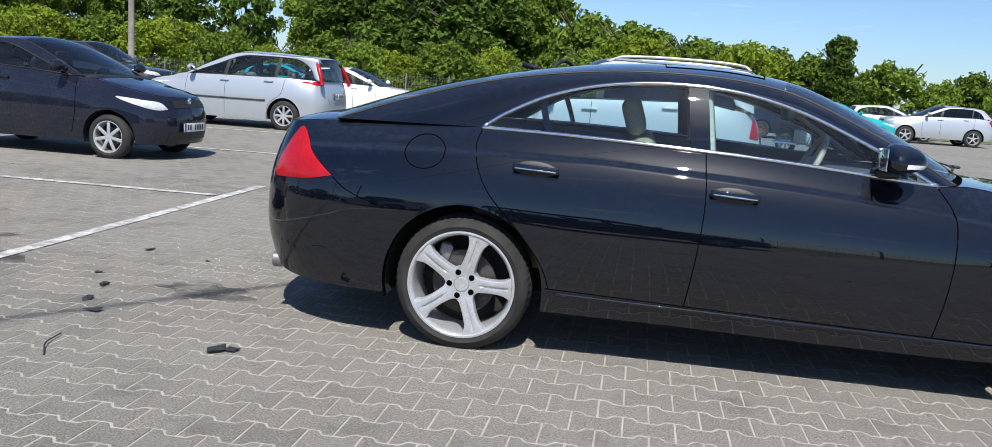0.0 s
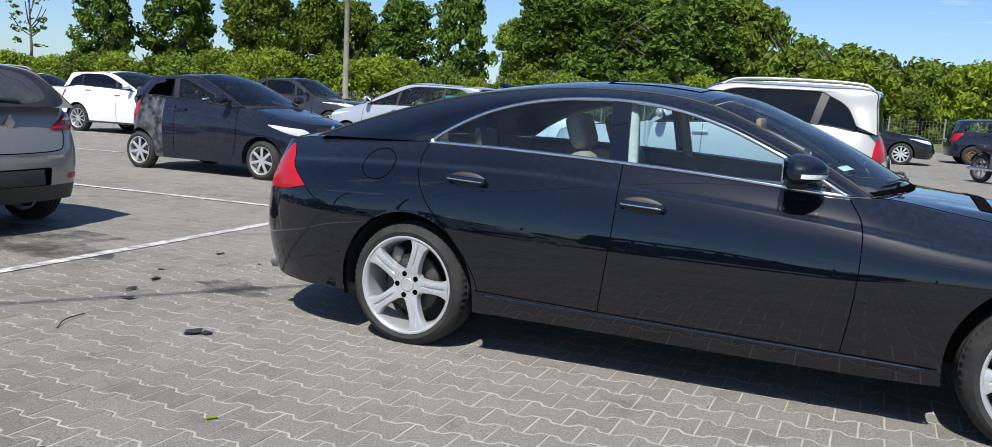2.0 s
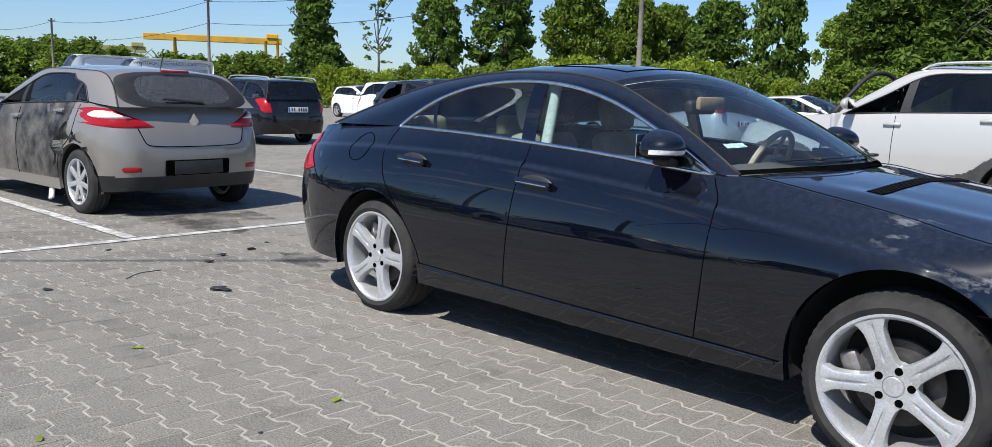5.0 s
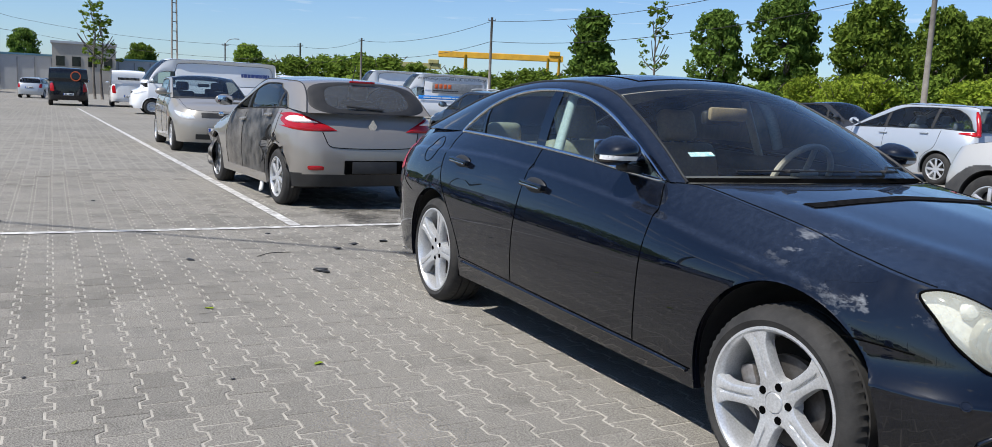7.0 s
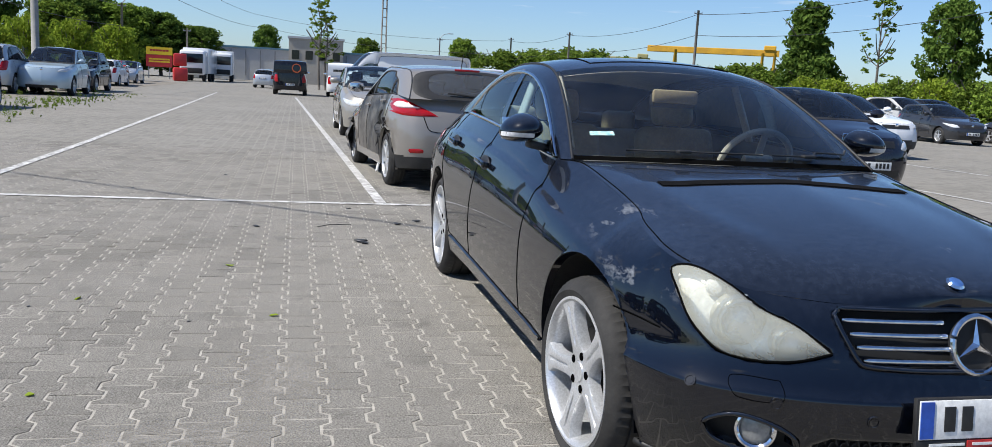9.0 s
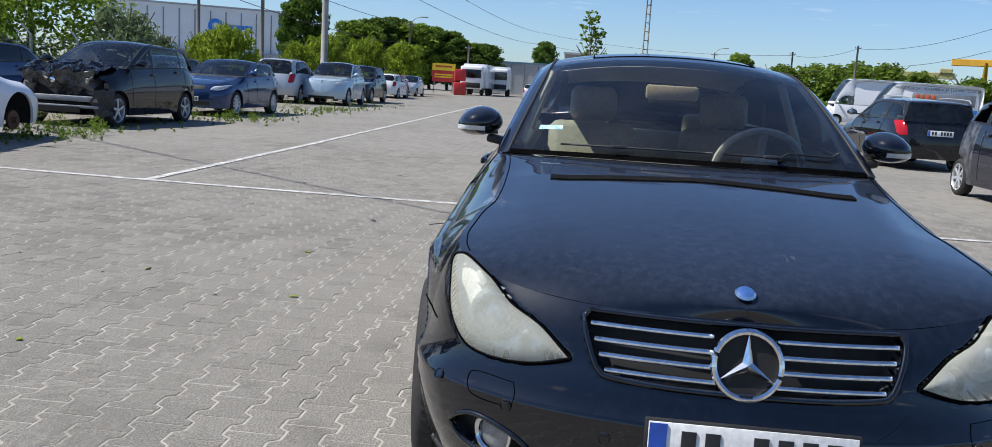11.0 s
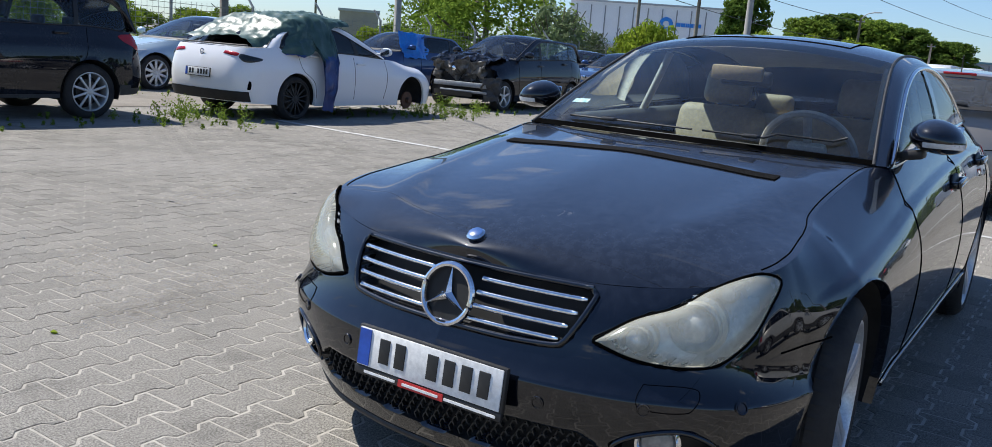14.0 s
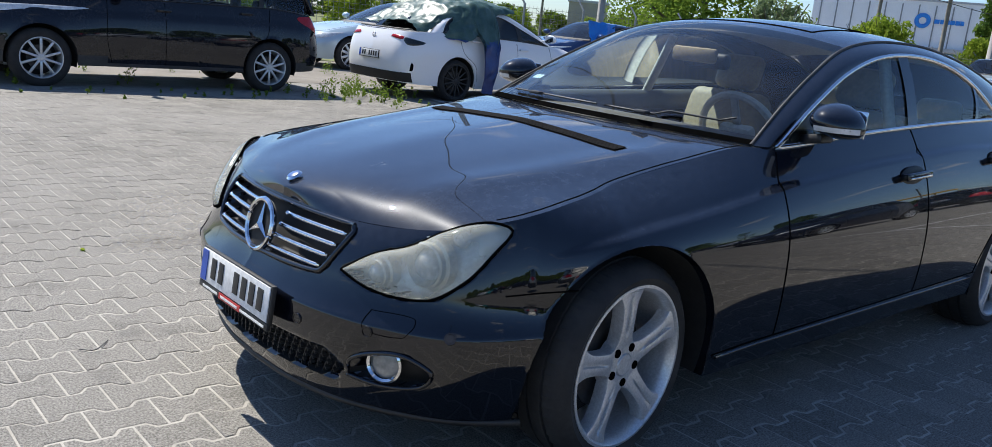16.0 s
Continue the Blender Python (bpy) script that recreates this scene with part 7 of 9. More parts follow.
ob = part("side_band", bm, M["tarp_blue"], car4)
ob.matrix_local = side4 @ pose(0, 0.0, 1.30)
dashed_bars(car4, side4 @ pose(0, -0.01, 1.30), Matrix(), 3.6, 0.12, 1, M["white_plate"], "lettering", 9)
van("box_van", "tall white box van behind the service van", (-52.5, 19.8, 0), -95, {**big, "wb": 4.0, "H": 3.0})


def motorcycle():
    bike = thing("motorcycle", "black motorcycle with a round headlight on its stand", "motorcycle", (4.35, 17.8, 0), -55)
    for x in (0.0, 1.42):
        bm = bmesh.new()
        lathe(bm, [(0.23, -0.05), (0.31, -0.045), (0.325, 0), (0.31, 0.045), (0.23, 0.05), (0.23, -0.05)], 40)
        t = part("tyre", bm, M["rubber"], bike)
        t.matrix_local = pose(x, 0, 0.32)
        bm = bmesh.new()
        lathe(bm, [(0.20, -0.03), (0.235, -0.035), (0.235, 0.035), (0.20, 0.03), (0.20, -0.03)], 32)
        for k in range(6):
            box(bm, (0, 0, 0.11), (0.02, 0.03, 0.22), Matrix.Rotation(k * math.pi / 3, 4, "Y"))
        part("rim", bm, M["steel"], t)
    bm = bmesh.new()
    box(bm, (0.62, 0, 0.48), (0.46, 0.34, 0.34), None, 0.06, 3)
    part("engine", bm, M["steel"], bike)
    bm = bmesh.new()
    bmesh.ops.create_uvsphere(bm, u_segments=20, v_segments=12, radius=1.0)
    for v in bm.verts:
        v.co = (v.co.x * 0.30, v.co.y * 0.14, v.co.z * 0.13)
    ob = part("fuel_tank", bm, P_["black"], bike)
    ob.matrix_local = pose(0.80, 0, 0.82, 0, 6, 0)
    bm = bmesh.new()
    box(bm, (0.28, 0, 0.76), (0.62, 0.26, 0.10), None, 0.05, 3)
    box(bm, (-0.02, 0, 0.80), (0.30, 0.22, 0.12), None, 0.05, 3)
    part("saddle", bm, M["trim"], bike)
    for s in (1, -1):
        V, F = tube([(1.42, s * 0.09, 0.32), (1.22, s * 0.09, 0.78), (1.12, s * 0.09, 1.02)], 0.022, 8)
        link_mesh("fork", V, F, M["chrome"], bike)
        V, F = tube(spline([(1.08, s * 0.05, 1.03), (1.02, s * 0.25, 1.10), (0.92, s * 0.38, 1.06)], 10), 0.014, 8)
        link_mesh("handlebar", V, F, M["chrome"], bike)
        V, F = tube([(0.98, s * 0.25, 1.10), (1.0, s * 0.32, 1.24)], 0.006, 5)
        mst = link_mesh("mirror_stem", V, F, M["trim"], bike)
        bm = bmesh.new()
        lathe(bm, [(0.0, 0.01), (0.05, 0.008), (0.055, -0.01), (0.0, -0.02)], 16)
        ob = part("mirror", bm, M["trim"], mst)
        ob.matrix_local = pose(1.0, s * 0.34, 1.27, 0, 0, 90)
        bm = bmesh.new()
        bmesh.ops.create_uvsphere(bm, u_segments=12, v_segments=8, radius=0.03)
        ob = part("indicator", bm, M["amber"], bike)
        ob.matrix_local = pose(1.18, s * 0.17, 0.92)
    bm = bmesh.new()
    lathe(bm, [(0.0, 0.0), (0.085, 0.01), (0.09, -0.03), (0.05, -0.12), (0.0, -0.14)], 24)
    ob = part("headlight", bm, M["chrome"], bike)
    ob.matrix_local = pose(1.26, 0, 0.92, 0, 0, -90)
    bm = bmesh.new()
    lathe(bm, [(0.03, -0.45), (0.04, -0.2), (0.045, 0.35), (0.03, 0.4)], 16)
    ob = part("exhaust", bm, M["chrome"], bike)
    ob.matrix_local = pose(0.15, -0.17, 0.32, 0, 0, 90)
    for x in (0.0, 1.42):
        a = np.linspace(0.5, 2.7, 14)
        V, F = tube(np.c_[x + 0.36 * np.cos(a), 0 * a, 0.32 + 0.36 * np.sin(a)], 0.06, 8, 0.35)
        link_mesh("mudguard", V, F, P_["black"], bike)


motorcycle()


# ---- distance: trees, hedges, poles, buildings ----
def leaf_mat(name, a, b):
    m, n, l, p, out = shader(name)
    g = n.new("ShaderNodeNewGeometry")
    oi = n.new("ShaderNodeObjectInfo")
    col = mix(n, l, g.outputs["Random Per Island"], a, b)
    tone = n.new("ShaderNodeMapRange")
    tone.inputs["To Min"].default_value, tone.inputs["To Max"].default_value = 0.62, 1.0
    l.new(oi.outputs["Random"], tone.inputs[0])
    hs = n.new("ShaderNodeHueSaturation")
    l.new(tone.outputs[0], hs.inputs["Value"])
    l.new(col, hs.inputs["Color"])
    df, tl, ms = n.new("ShaderNodeBsdfDiffuse"), n.new("ShaderNodeBsdfTranslucent"), n.new("ShaderNodeMixShader")
    l.new(hs.outputs[0], df.inputs[0])
    l.new(hs.outputs[0], tl.inputs[0])
    ms.inputs[0].default_value = 0.36
    l.new(df.outputs[0], ms.inputs[1])
    l.new(tl.outputs[0], ms.inputs[2])
    l.new(ms.outputs[0], out.inputs[0])
    return m


M["leaf_dark"] = leaf_mat("leaf_dark", (0.080, 0.140, 0.028), (0.175, 0.265, 0.055))
M["leaf_mid"] = leaf_mat("leaf_mid", (0.13, 0.205, 0.032), (0.27, 0.37, 0.065))
M["leaf_bright"] = leaf_mat("leaf_bright", (0.20, 0.29, 0.03), (0.36, 0.44, 0.06))
M["leaf_grey"] = leaf_mat("leaf_grey", (0.15, 0.21, 0.10), (0.28, 0.34, 0.19))
M["bark"] = surface("bark", (0.09, 0.075, 0.06), (0.16, 0.14, 0.12), 3, 0.9, relief=0.5)


def leaves(centres, radii, count, size, rnd, flat=0.8):
    """Quads scattered through round clumps."""
    V, F = [], []
    C, Rr = np.array(centres), np.array(radii)
    pick = rnd.choice(len(C), count, p=Rr**2 / (Rr**2).sum())
    d = rnd.normal(size=(count, 3))
    d /= np.linalg.norm(d, axis=1)[:, None]
    r = Rr[pick] * rnd.uniform(0.45, 1.05, count)
    P = C[pick] + d * r[:, None] * (1, 1, flat)
    nrm = d + rnd.normal(size=(count, 3)) * 0.6
    nrm /= np.linalg.norm(nrm, axis=1)[:, None]
    t = np.cross(nrm, rnd.normal(size=(count, 3)))
    t /= np.linalg.norm(t, axis=1)[:, None]
    b = np.cross(nrm, t)
    s = (size * rnd.uniform(0.6, 1.4, count))[:, None]
    bend = nrm * s * 0.35
    V = np.stack([P - t * s, P - b * s * 0.55 + bend, P + t * s, P + b * s * 0.55 + bend], 1).reshape(-1, 3)
    F = np.arange(count * 4).reshape(-1, 4)
    return V, F


def tree_model(name, label, kind, mat_, seed, height=14.0, width=4.5, trunk=0.25, count=3200, size=0.34, clumps=80, low=0.12):
    rnd = np.random.RandomState(seed)
    t = thing(name, label, "tree")
    V, F = tube(spline([(0, 0, -0.1), (0.1, 0.05, height * 0.3), (-0.1, 0.1, height * 0.6), (0.05, 0, height * 0.9)], 14), np.linspace(trunk, trunk * 0.15, 14), 8)
    link_mesh("trunk", V, F, M["bark"], t)
    cs, rs = [], []
    for k in range(clumps):
        f = low + (0.97 - low) * rnd.uniform(0, 1)**0.85
        a = rnd.uniform(0, 2 * math.pi)
        if kind == "cone":
            env = width * (1 - f)**0.75 * (0.75 + 0.25 * math.sin(f * 9 + seed)) + 0.4
        elif kind == "bush":
            env = width * math.sqrt(max(1 - (f * 0.95)**2, 0.03))
        elif kind == "sparse":
            env = width * (0.4 + 0.6 * math.sin(math.pi * f)) * rnd.uniform(0.5, 1)
        else:
            env = width * math.sqrt(max(1 - ((f - 0.52) / 0.5)**2, 0.04)) * (0.85 + 0.2 * math.sin(3 * a + seed) + 0.12 * math.sin(f * 11 + a))
        q = env * rnd.uniform(0.45, 1.0)
        cs.append((q * math.cos(a), q * math.sin(a), f * height))
        rs.append(rnd.uniform(0.45, 1.0) * (1.35 if kind != "sparse" else 0.8) * width / 4.5)
    for k in range(9):
        a, f = rnd.uniform(0, 6.28), rnd.uniform(0.25, 0.75)
        e = np.array((math.cos(a), math.sin(a), 0)) * width * 0.75
        V, F = tube(spline([(0, 0, f * height), tuple(e * 0.5 + (0, 0, f * height + 0.7)), tuple(e + (0, 0, f * height + 2.0))], 7), np.linspace(trunk * 0.4, 0.03, 7), 5)
        link_mesh("limb", V, F, M["bark"], t)
    V, F = leaves(cs, rs, count, size, rnd)
    ob = link_mesh("crown", V, F, mat_, t, smooth=False)
    return t


def far_at(az, d, z=0.0):
    """A place at a bearing (degrees from +y towards -x) and distance from the middle of the walk."""
    a = radians(az)
    return (4.0 - math.sin(a) * d, -2.0 + math.cos(a) * d, z)


MODELS = {
    "round": tree_model("broadleaf_tree", "tall dark green broadleaf tree in full leaf", "round", M["leaf_dark"], 3, 14.5, 4.6, 0.3, 9000, 0.34, 150),
    "round2": tree_model("broadleaf_tree", "broad green tree with an uneven crown", "round", M["leaf_mid"], 8, 15.5, 5.4, 0.32, 9500, 0.36, 160),
    "cone": tree_model("conical_tree", "conical dark green tree in full leaf", "cone", M["leaf_dark"], 5, 12.0, 4.0, 0.25, 8000, 0.30, 150, 0.05),
    "bush": tree_model("bush", "bright yellow-green leafy bush", "bush", M["leaf_bright"], 7, 5.0, 3.6, 0.12, 3400, 0.22, 80, 0.02),
    "bush2": tree_model("bush", "green bush in the hedge row", "bush", M["leaf_mid"], 11, 5.2, 3.0, 0.12, 3400, 0.22, 80, 0.02),
    "thin": tree_model("sparse_tree", "thin half-bare tree with sparse leaves", "sparse", M["leaf_mid"], 13, 13.0, 1.9, 0.13, 620, 0.17, 60, 0.30),
    "willow": tree_model("willow_tree", "broad grey-green willow tree", "round", M["leaf_mid"], 17, 8.0, 5.2, 0.3, 7000, 0.17, 150, 0.08),
    "grey": tree_model("bush", "grey-green shrub beside the fence", "bush", M["leaf_grey"], 19, 4.0, 2.4, 0.1, 2600, 0.14, 70, 0.03),
}
used_model = set()


def plant(kind, az, d, h, w=1.0, turn=0.0, top=None):
    ob = MODELS[kind]
    base = {"round": 14.5, "round2": 15.5, "cone": 12.0, "bush": 5.0, "bush2": 5.2, "thin": 13.0, "willow": 8.0, "grey": 4.0}[kind]
    k = h / base
    m = Matrix.Translation(far_at(az, d)) @ pose(0, 0, 0, 0, 0, turn) @ Matrix.Diagonal((k * w, k * w, k, 1))
    if kind not in used_model:
        used_model.add(kind)
        ob.matrix_world = m
        return ob
    c = copy_thing(ob, Matrix())
    c.matrix_world = m
    return c


rnd = random.Random(21)
# tall row to the north
for kind, az, d, h, w in (("cone", 57.5, 88, 10.6, 1.12), ("round", 49.5, 88, 10.9, 0.82), ("round", 45.4, 88, 12.2, 0.95), ("round2", 40.7, 88, 12.2, 0.90), ("round2", 36.9, 102, 13.0, 0.73), ("round2", 34.4, 106, 12.4, 0.79), ("round", 31.7, 86, 10.5, 0.99), ("round", 28.0, 86, 12.9, 0.69),
                          ("round2", 24.0, 94, 10.4, 0.79), ("round", 22.0, 86, 12.6, 1.06), ("round2", 19.4, 93, 14.3, 1.12), ("round", 17.2, 84, 12.0, 1.12), ("cone", 18.6, 80, 11.2, 1.32), ("round2", 15.0, 93, 14.6, 1.19), ("round", 13.0, 86, 12.6, 1.12), ("round2", 10.8, 92, 14.0, 0.99), ("cone", 14.6, 79, 10.4, 1.45), ("round2", 9.0, 90, 12.2, 0.82), ("bush2", 6.3, 80, 7.9, 0.9), ("bush2", 4.2, 78, 7.0, 0.9), ("bush2", 1.9, 76, 6.2, 0.9)):
    plant(kind, az, d, h, w, rnd.uniform(0, 360))
plant("thin", 53.5, 88, 12.2, 1.3)
for k in range(46):
    az = -26 + k * 1.85 + rnd.uniform(-0.5, 0.5)
    top = 3.6 if az > 4 else 4.4
    if az > 58:
        top = 3.4
    plant("bush" if rnd.random() < 0.4 else "bush2", az, rnd.uniform(58, 66), top * rnd.uniform(0.72, 1.15), rnd.uniform(0.85, 1.1), rnd.uniform(0, 360))
plant("cone", -8.9, 56, 5.6, 1.1)
plant("bush2", -0.5, 66, 5.4, 1.2)
plant("bush2", 3.4, 70, 6.4, 1.2)
# west
for az, h in ((60, 5.2), (62, 4.8), (64, 4.6), (66, 4.6), (68.5, 5.0), (71, 5.6), (73, 6.0), (75.2, 5.6), (77, 5.2)):
    plant("bush2", az, rnd.uniform(100, 112), h, 1.3, rnd.uniform(0, 360))
for kind, az, d, h, w in (("round2", 79.3, 120, 7.3, 0.9), ("thin", 88.4, 75, 8.2, 1.3), ("thin", 88.0, 75, 6.8, 1.7), ("round", 91.8, 130, 7.8, 0.9), ("round", 95.7, 118, 6.4, 1.5), ("round2", 96.9, 122, 6.8, 1.4), ("round", 98.0, 118, 7.8, 1.5), ("round", 99.2, 124, 8.6, 1.4), ("round2", 100.4, 118, 8.6, 1.4), ("round", 101.6, 120, 9.2, 1.4), ("round", 102.8, 115, 8.6, 1.4), ("round2", 104.0, 112, 8.0, 1.4), ("round", 107.2, 78, 7.9, 1.0), ("round2", 85.6, 130, 7.0, 0.9)):
    plant(kind, az, d, h, w, rnd.uniform(0, 360))
# south
plant("willow", 122.6, 42, 5.2, 1.25, 40)
plant("willow", 126.0, 46, 4.4, 1.0, 140)
plant("grey", 117.3, 38, 3.3, 0.9)
plant("grey", 115.6, 44, 2.6, 0.9)
for az, d, h in ((111.0, 40, 2.9), (112.5, 42, 2.6), (105.5, 60, 3.6), (103.0, 70, 4.0), (107, 55, 2.8), (100.5, 75, 4)):
    plant("bush", az, d, h, 0.7, rnd.uniform(0, 360))
for k in range(22):
    az = 127 + k * 2.6
    plant("bush2", az, rnd.uniform(85, 110), rnd.uniform(2.2, 3.6), 1.6, rnd.uniform(0, 360))
for az, d, h in ((131, 60, 2.0), (136, 55, 1.9), (142, 60, 2.2), (147, 50, 2.4), (152, 50, 2.8)):
    plant("bush", az, d, h, 1.0, rnd.uniform(0, 360))


def pole(at, h, r, mat_, label, lamp=False, lattice=False, arm=0.0):
    p = thing("street_pole", label, "pole", at, 0)
    if lattice:
        for sx in (1, -1):
            for sy in (1, -1):
                V, F = tube([(sx * 0.16, sy * 0.16, 0), (sx * 0.07, sy * 0.07, h)], 0.03, 4)
                link_mesh("leg", V, F, mat_, p)
        bm = bmesh.new()
        for k in range(int(h / 0.5)):
            z = k * 0.5
            q = 0.16 - 0.09 * z / h
            for s in (1, -1):
                box(bm, (0, s * q, z), (2 * q, 0.03, 0.03))
                box(bm, (s * q, 0, z + 0.25), (0.03, 2 * q, 0.03))
        part("bracing", bm, mat_, p, smooth=False)["kind"] = "stuff"
        bm = bmesh.new()
        box(bm, (0, 0, h * 0.93), (0.1, 1.1, 0.1))
        box(bm, (0, 0.45, h * 0.90), (0.14, 0.3, 0.12), None, 0.03)
        box(bm, (0, -0.45, h * 0.90), (0.14, 0.3, 0.12), None, 0.03)
        part("floodlight_arm", bm, M["galv"], p, smooth=False)
    else:
        V, F = tube([(0, 0, -0.1), (0, 0, h * 0.5), (0, 0, h)], np.array([r, r * 0.85, r * 0.7]), 12)
        link_mesh("shaft", V, F, mat_, p)
        bm = bmesh.new()
        box(bm, (0, 0, h - 0.25), (0.06, 0.7, 0.08), None, 0.01)
        for s in (-0.3, 0.3):
            box(bm, (0, s, h - 0.15), (0.05, 0.05, 0.14), None, 0.015)
        part("crossarm", bm, M["galv"], p, smooth=False)
    if lamp:
        V, F = tube(spline([(0, 0, h - 0.1), (0, 0.4, h + 0.35), (0, 1.0, h + 0.5)], 8), 0.04, 6)
        link_mesh("lamp_arm", V, F, M["galv"], p)
        bm = bmesh.new()
        box(bm, (0, 1.2, h + 0.5), (0.18, 0.6, 0.09), None, 0.04)
        part("lamp_head", bm, M["galv"], p)
    return p


def cable(a, b, sag, r=0.018):
    t = np.linspace(0, 1, 24)
    P = np.array(a)[None] * (1 - t)[:, None] + np.array(b)[None] * t[:, None]
    P[:, 2] -= sag * 4 * t * (1 - t)
    V, F = tube(P, r, 4)
    ob = link_mesh("overhead_cable", V, F, M["trim"])
    return tagged(ob, "thin black overhead cable between poles", "cable", "overhead cables")


pA, pB = far_at(37.3, 44), (-59.5, 28.75, 0)
pole(pA, 9.5, 0.15, M["wood_pole"], "tall weathered wooden utility pole")
pole(pB, 7.9, 0.13, M["wood_pole"], "dark wooden utility pole with a crossarm")
pole((-46.5, 3.1, 0), 11.0, 0.1, M["wood_pole"], "steel lattice mast with floodlights", lattice=True)
pC, pD = far_at(72.4, 100), far_at(76.2, 110)
pole(pC, 7.6, 0.14, M["wood_pole"], "dark utility pole by the hedge")
pole(pD, 7.2, 0.14, M["wood_pole"], "slim utility pole in the distance")
pE = far_at(105.0, 40)
pole(pE, 9.0, 0.17, M["concrete"], "round concrete utility pole")
pole(far_at(109.4, 58), 7.5, 0.15, M["wood_pole"], "dark pole with a street lamp", lamp=True)
pole(far_at(113.3, 60), 9, 0.13, M["wood_pole"], "dark utility pole by the warehouse")
pF, pG = far_at(127.4, 27), far_at(139.4, 29)
pole(pF, 8.5, 0.13, M["concrete"], "concrete pole by the fence")
pole(pG, 8.5, 0.16, M["wood_pole"], "thick wooden pole by the fence")
pole(far_at(134.8, 70), 5.0, 0.12, M["wood_pole"], "short far utility pole")
pole(far_at(100.2, 75), 6.0, 0.12, M["wood_pole"], "far utility pole by the lane", lamp=True)
pole(far_at(96.5, 90), 5.0, 0.12, M["wood_pole"], "far utility pole behind a sign")
pole(far_at(80.8, 100), 6.2, 0.10, M["galv"], "slim street lamp in the distance", lamp=True)
up = lambda p, z: (p[0], p[1], z)
for z0, z1 in ((7.6, 9.2), (6.0, 7.4)):
    cable(up(pB, z0), up(pA, z1), 1.0)
    cable(up(pC, z0 - 0.3), up(pB, z0), 0.7)
    cable(up(pD, z0 - 0.8), up(pC, z0 - 0.3), 0.5)
    cable(up(pD, z0 - 0.8), up(far_at(92, 130), z0 + 1.5), 0.9)
    cable(up(pE, z1 - 0.6), up(far_at(92, 130), z0 + 1.5), 1.0)
    cable(up(pA, z1), up(far_at(5, 60), z1 + 3), 0.8)
    cable(up(pF, z1 - 1.4), up(far_at(100.2, 75), z0 - 1.8), 0.9)
    cable(up(pG, z1 - 1.6), up(far_at(160, 60), z0 - 1.0), 0.7)
    cable(up(pG, z1 - 2.6), up(pF, z1 - 2.0), 0.4)


def building(name, label, az0, az1, d, z1, mat_, roof_mat, stripes=0):
    """A plain hall seen from afar: walls with thickness, flat roof with an edge."""
    a, b = Vector(far_at(az0, d)), Vector(far_at(az1, d))
    w = (b - a).length
    ang = math.degrees(math.atan2((b - a).y, (b - a).x))
    t = thing(name, label, "building", tuple(a), ang)
    bm = bmesh.new()
    box(bm, (w / 2, 10, z1 / 2), (w, 20, z1))
    part("wall", bm, mat_, t, smooth=False)
    bm = bmesh.new()
    box(bm, (w / 2, 10, z1 + 0.12), (w + 0.3, 20.3, 0.25))
    part("roof", bm, roof_mat, t, smooth=False)
    bm = bmesh.new()
    for k in range(stripes):
        box(bm, (w * (k + 0.5) / stripes, -0.03, z1 * 0.55), (0.16, 0.06, z1 * 0.8))
    if stripes:
        part("panel_joint", bm, M["galv"], t, smooth=False)
    return t, w


M["hall_white"] = surface("hall_white", (0.86, 0.87, 0.88), (0.80, 0.81, 0.82), 0.3, 0.6)
M["hall_tan"] = surface("hall_tan", (0.42, 0.38, 0.32), (0.34, 0.31, 0.27), 0.4, 0.8)
M["hall_blue"] = surface("hall_blue", (0.10, 0.22, 0.30), (0.12, 0.25, 0.33), 0.4, 0.6)
M["hall_grey"] = surface("hall_grey", (0.46, 0.48, 0.50), (0.40, 0.42, 0.44), 0.4, 0.6)
M["yellow_sign"] = surface("yellow_sign", (0.85, 0.60, 0.02), (0.8, 0.55, 0.02), 0.4, 0.5)
t, w = building("warehouse", "large white panelled warehouse with a round blue logo", 118.9, 108.9, 130, 9.4, M["hall_white"], M["hall_grey"], 11)
bm = bmesh.new()
lathe(bm, [(0.45, 0.0), (0.5, 0.12), (0.95, 0.12), (1.0, 0.0)], 32)
ob = part("ring_logo", bm, M["tarp_blue"], t)
ob.matrix_local = pose(w * 0.62, -0.05, 6.9, 0, 0, 180)
dashed_bars(t, pose(w * 0.62 + 3.2, -0.1, 6.9), Matrix(), 3.6, 0.9, 1, M["tarp_blue"], "logo_bars", 2)
bm = bmesh.new()
box(bm, (w / 2, -0.4, 3.3), (w, 0.8, 0.5))
part("canopy", bm, M["hall_grey"], t, smooth=False)
for k in range(8):
    bm = bmesh.new()
    box(bm, (w * (k + 0.5) / 8, -0.06, 1.6), (2.6, 0.1, 2.6))
    part("gate", bm, M["hall_grey"] if k % 2 else M["hall_blue"], t, smooth=False)
building("warehouse_wing", "dark grey side wing of a warehouse", 108.9, 107.9, 131, 9.2, M["hall_blue"], M["hall_grey"])
t, w = building("office_building", "low tan office building", 90.4, 87.0, 112, 5.6, M["hall_tan"], M["hall_grey"])
for k in range(4):
    bm = bmesh.new()
    box(bm, (w * (k + 0.5) / 4, -0.02, 3.6), (0.9, 0.08, 1.1))
    part("window", bm, M["glass_dark"], t, smooth=False)
t, w = building("long_hall", "long low hall with a blue fascia", 97.0, 84.6, 128, 4.4, M["hall_grey"], M["hall_blue"], 14)
building("low_house", "low grey house behind the trees", 133.5, 131.0, 90, 4.0, M["hall_tan"], M["hall_grey"])
building("pale_hall", "pale long hall behind the vans", 83.5, 78.5, 125, 4.0, M["hall_grey"], M["hall_blue"], 8)
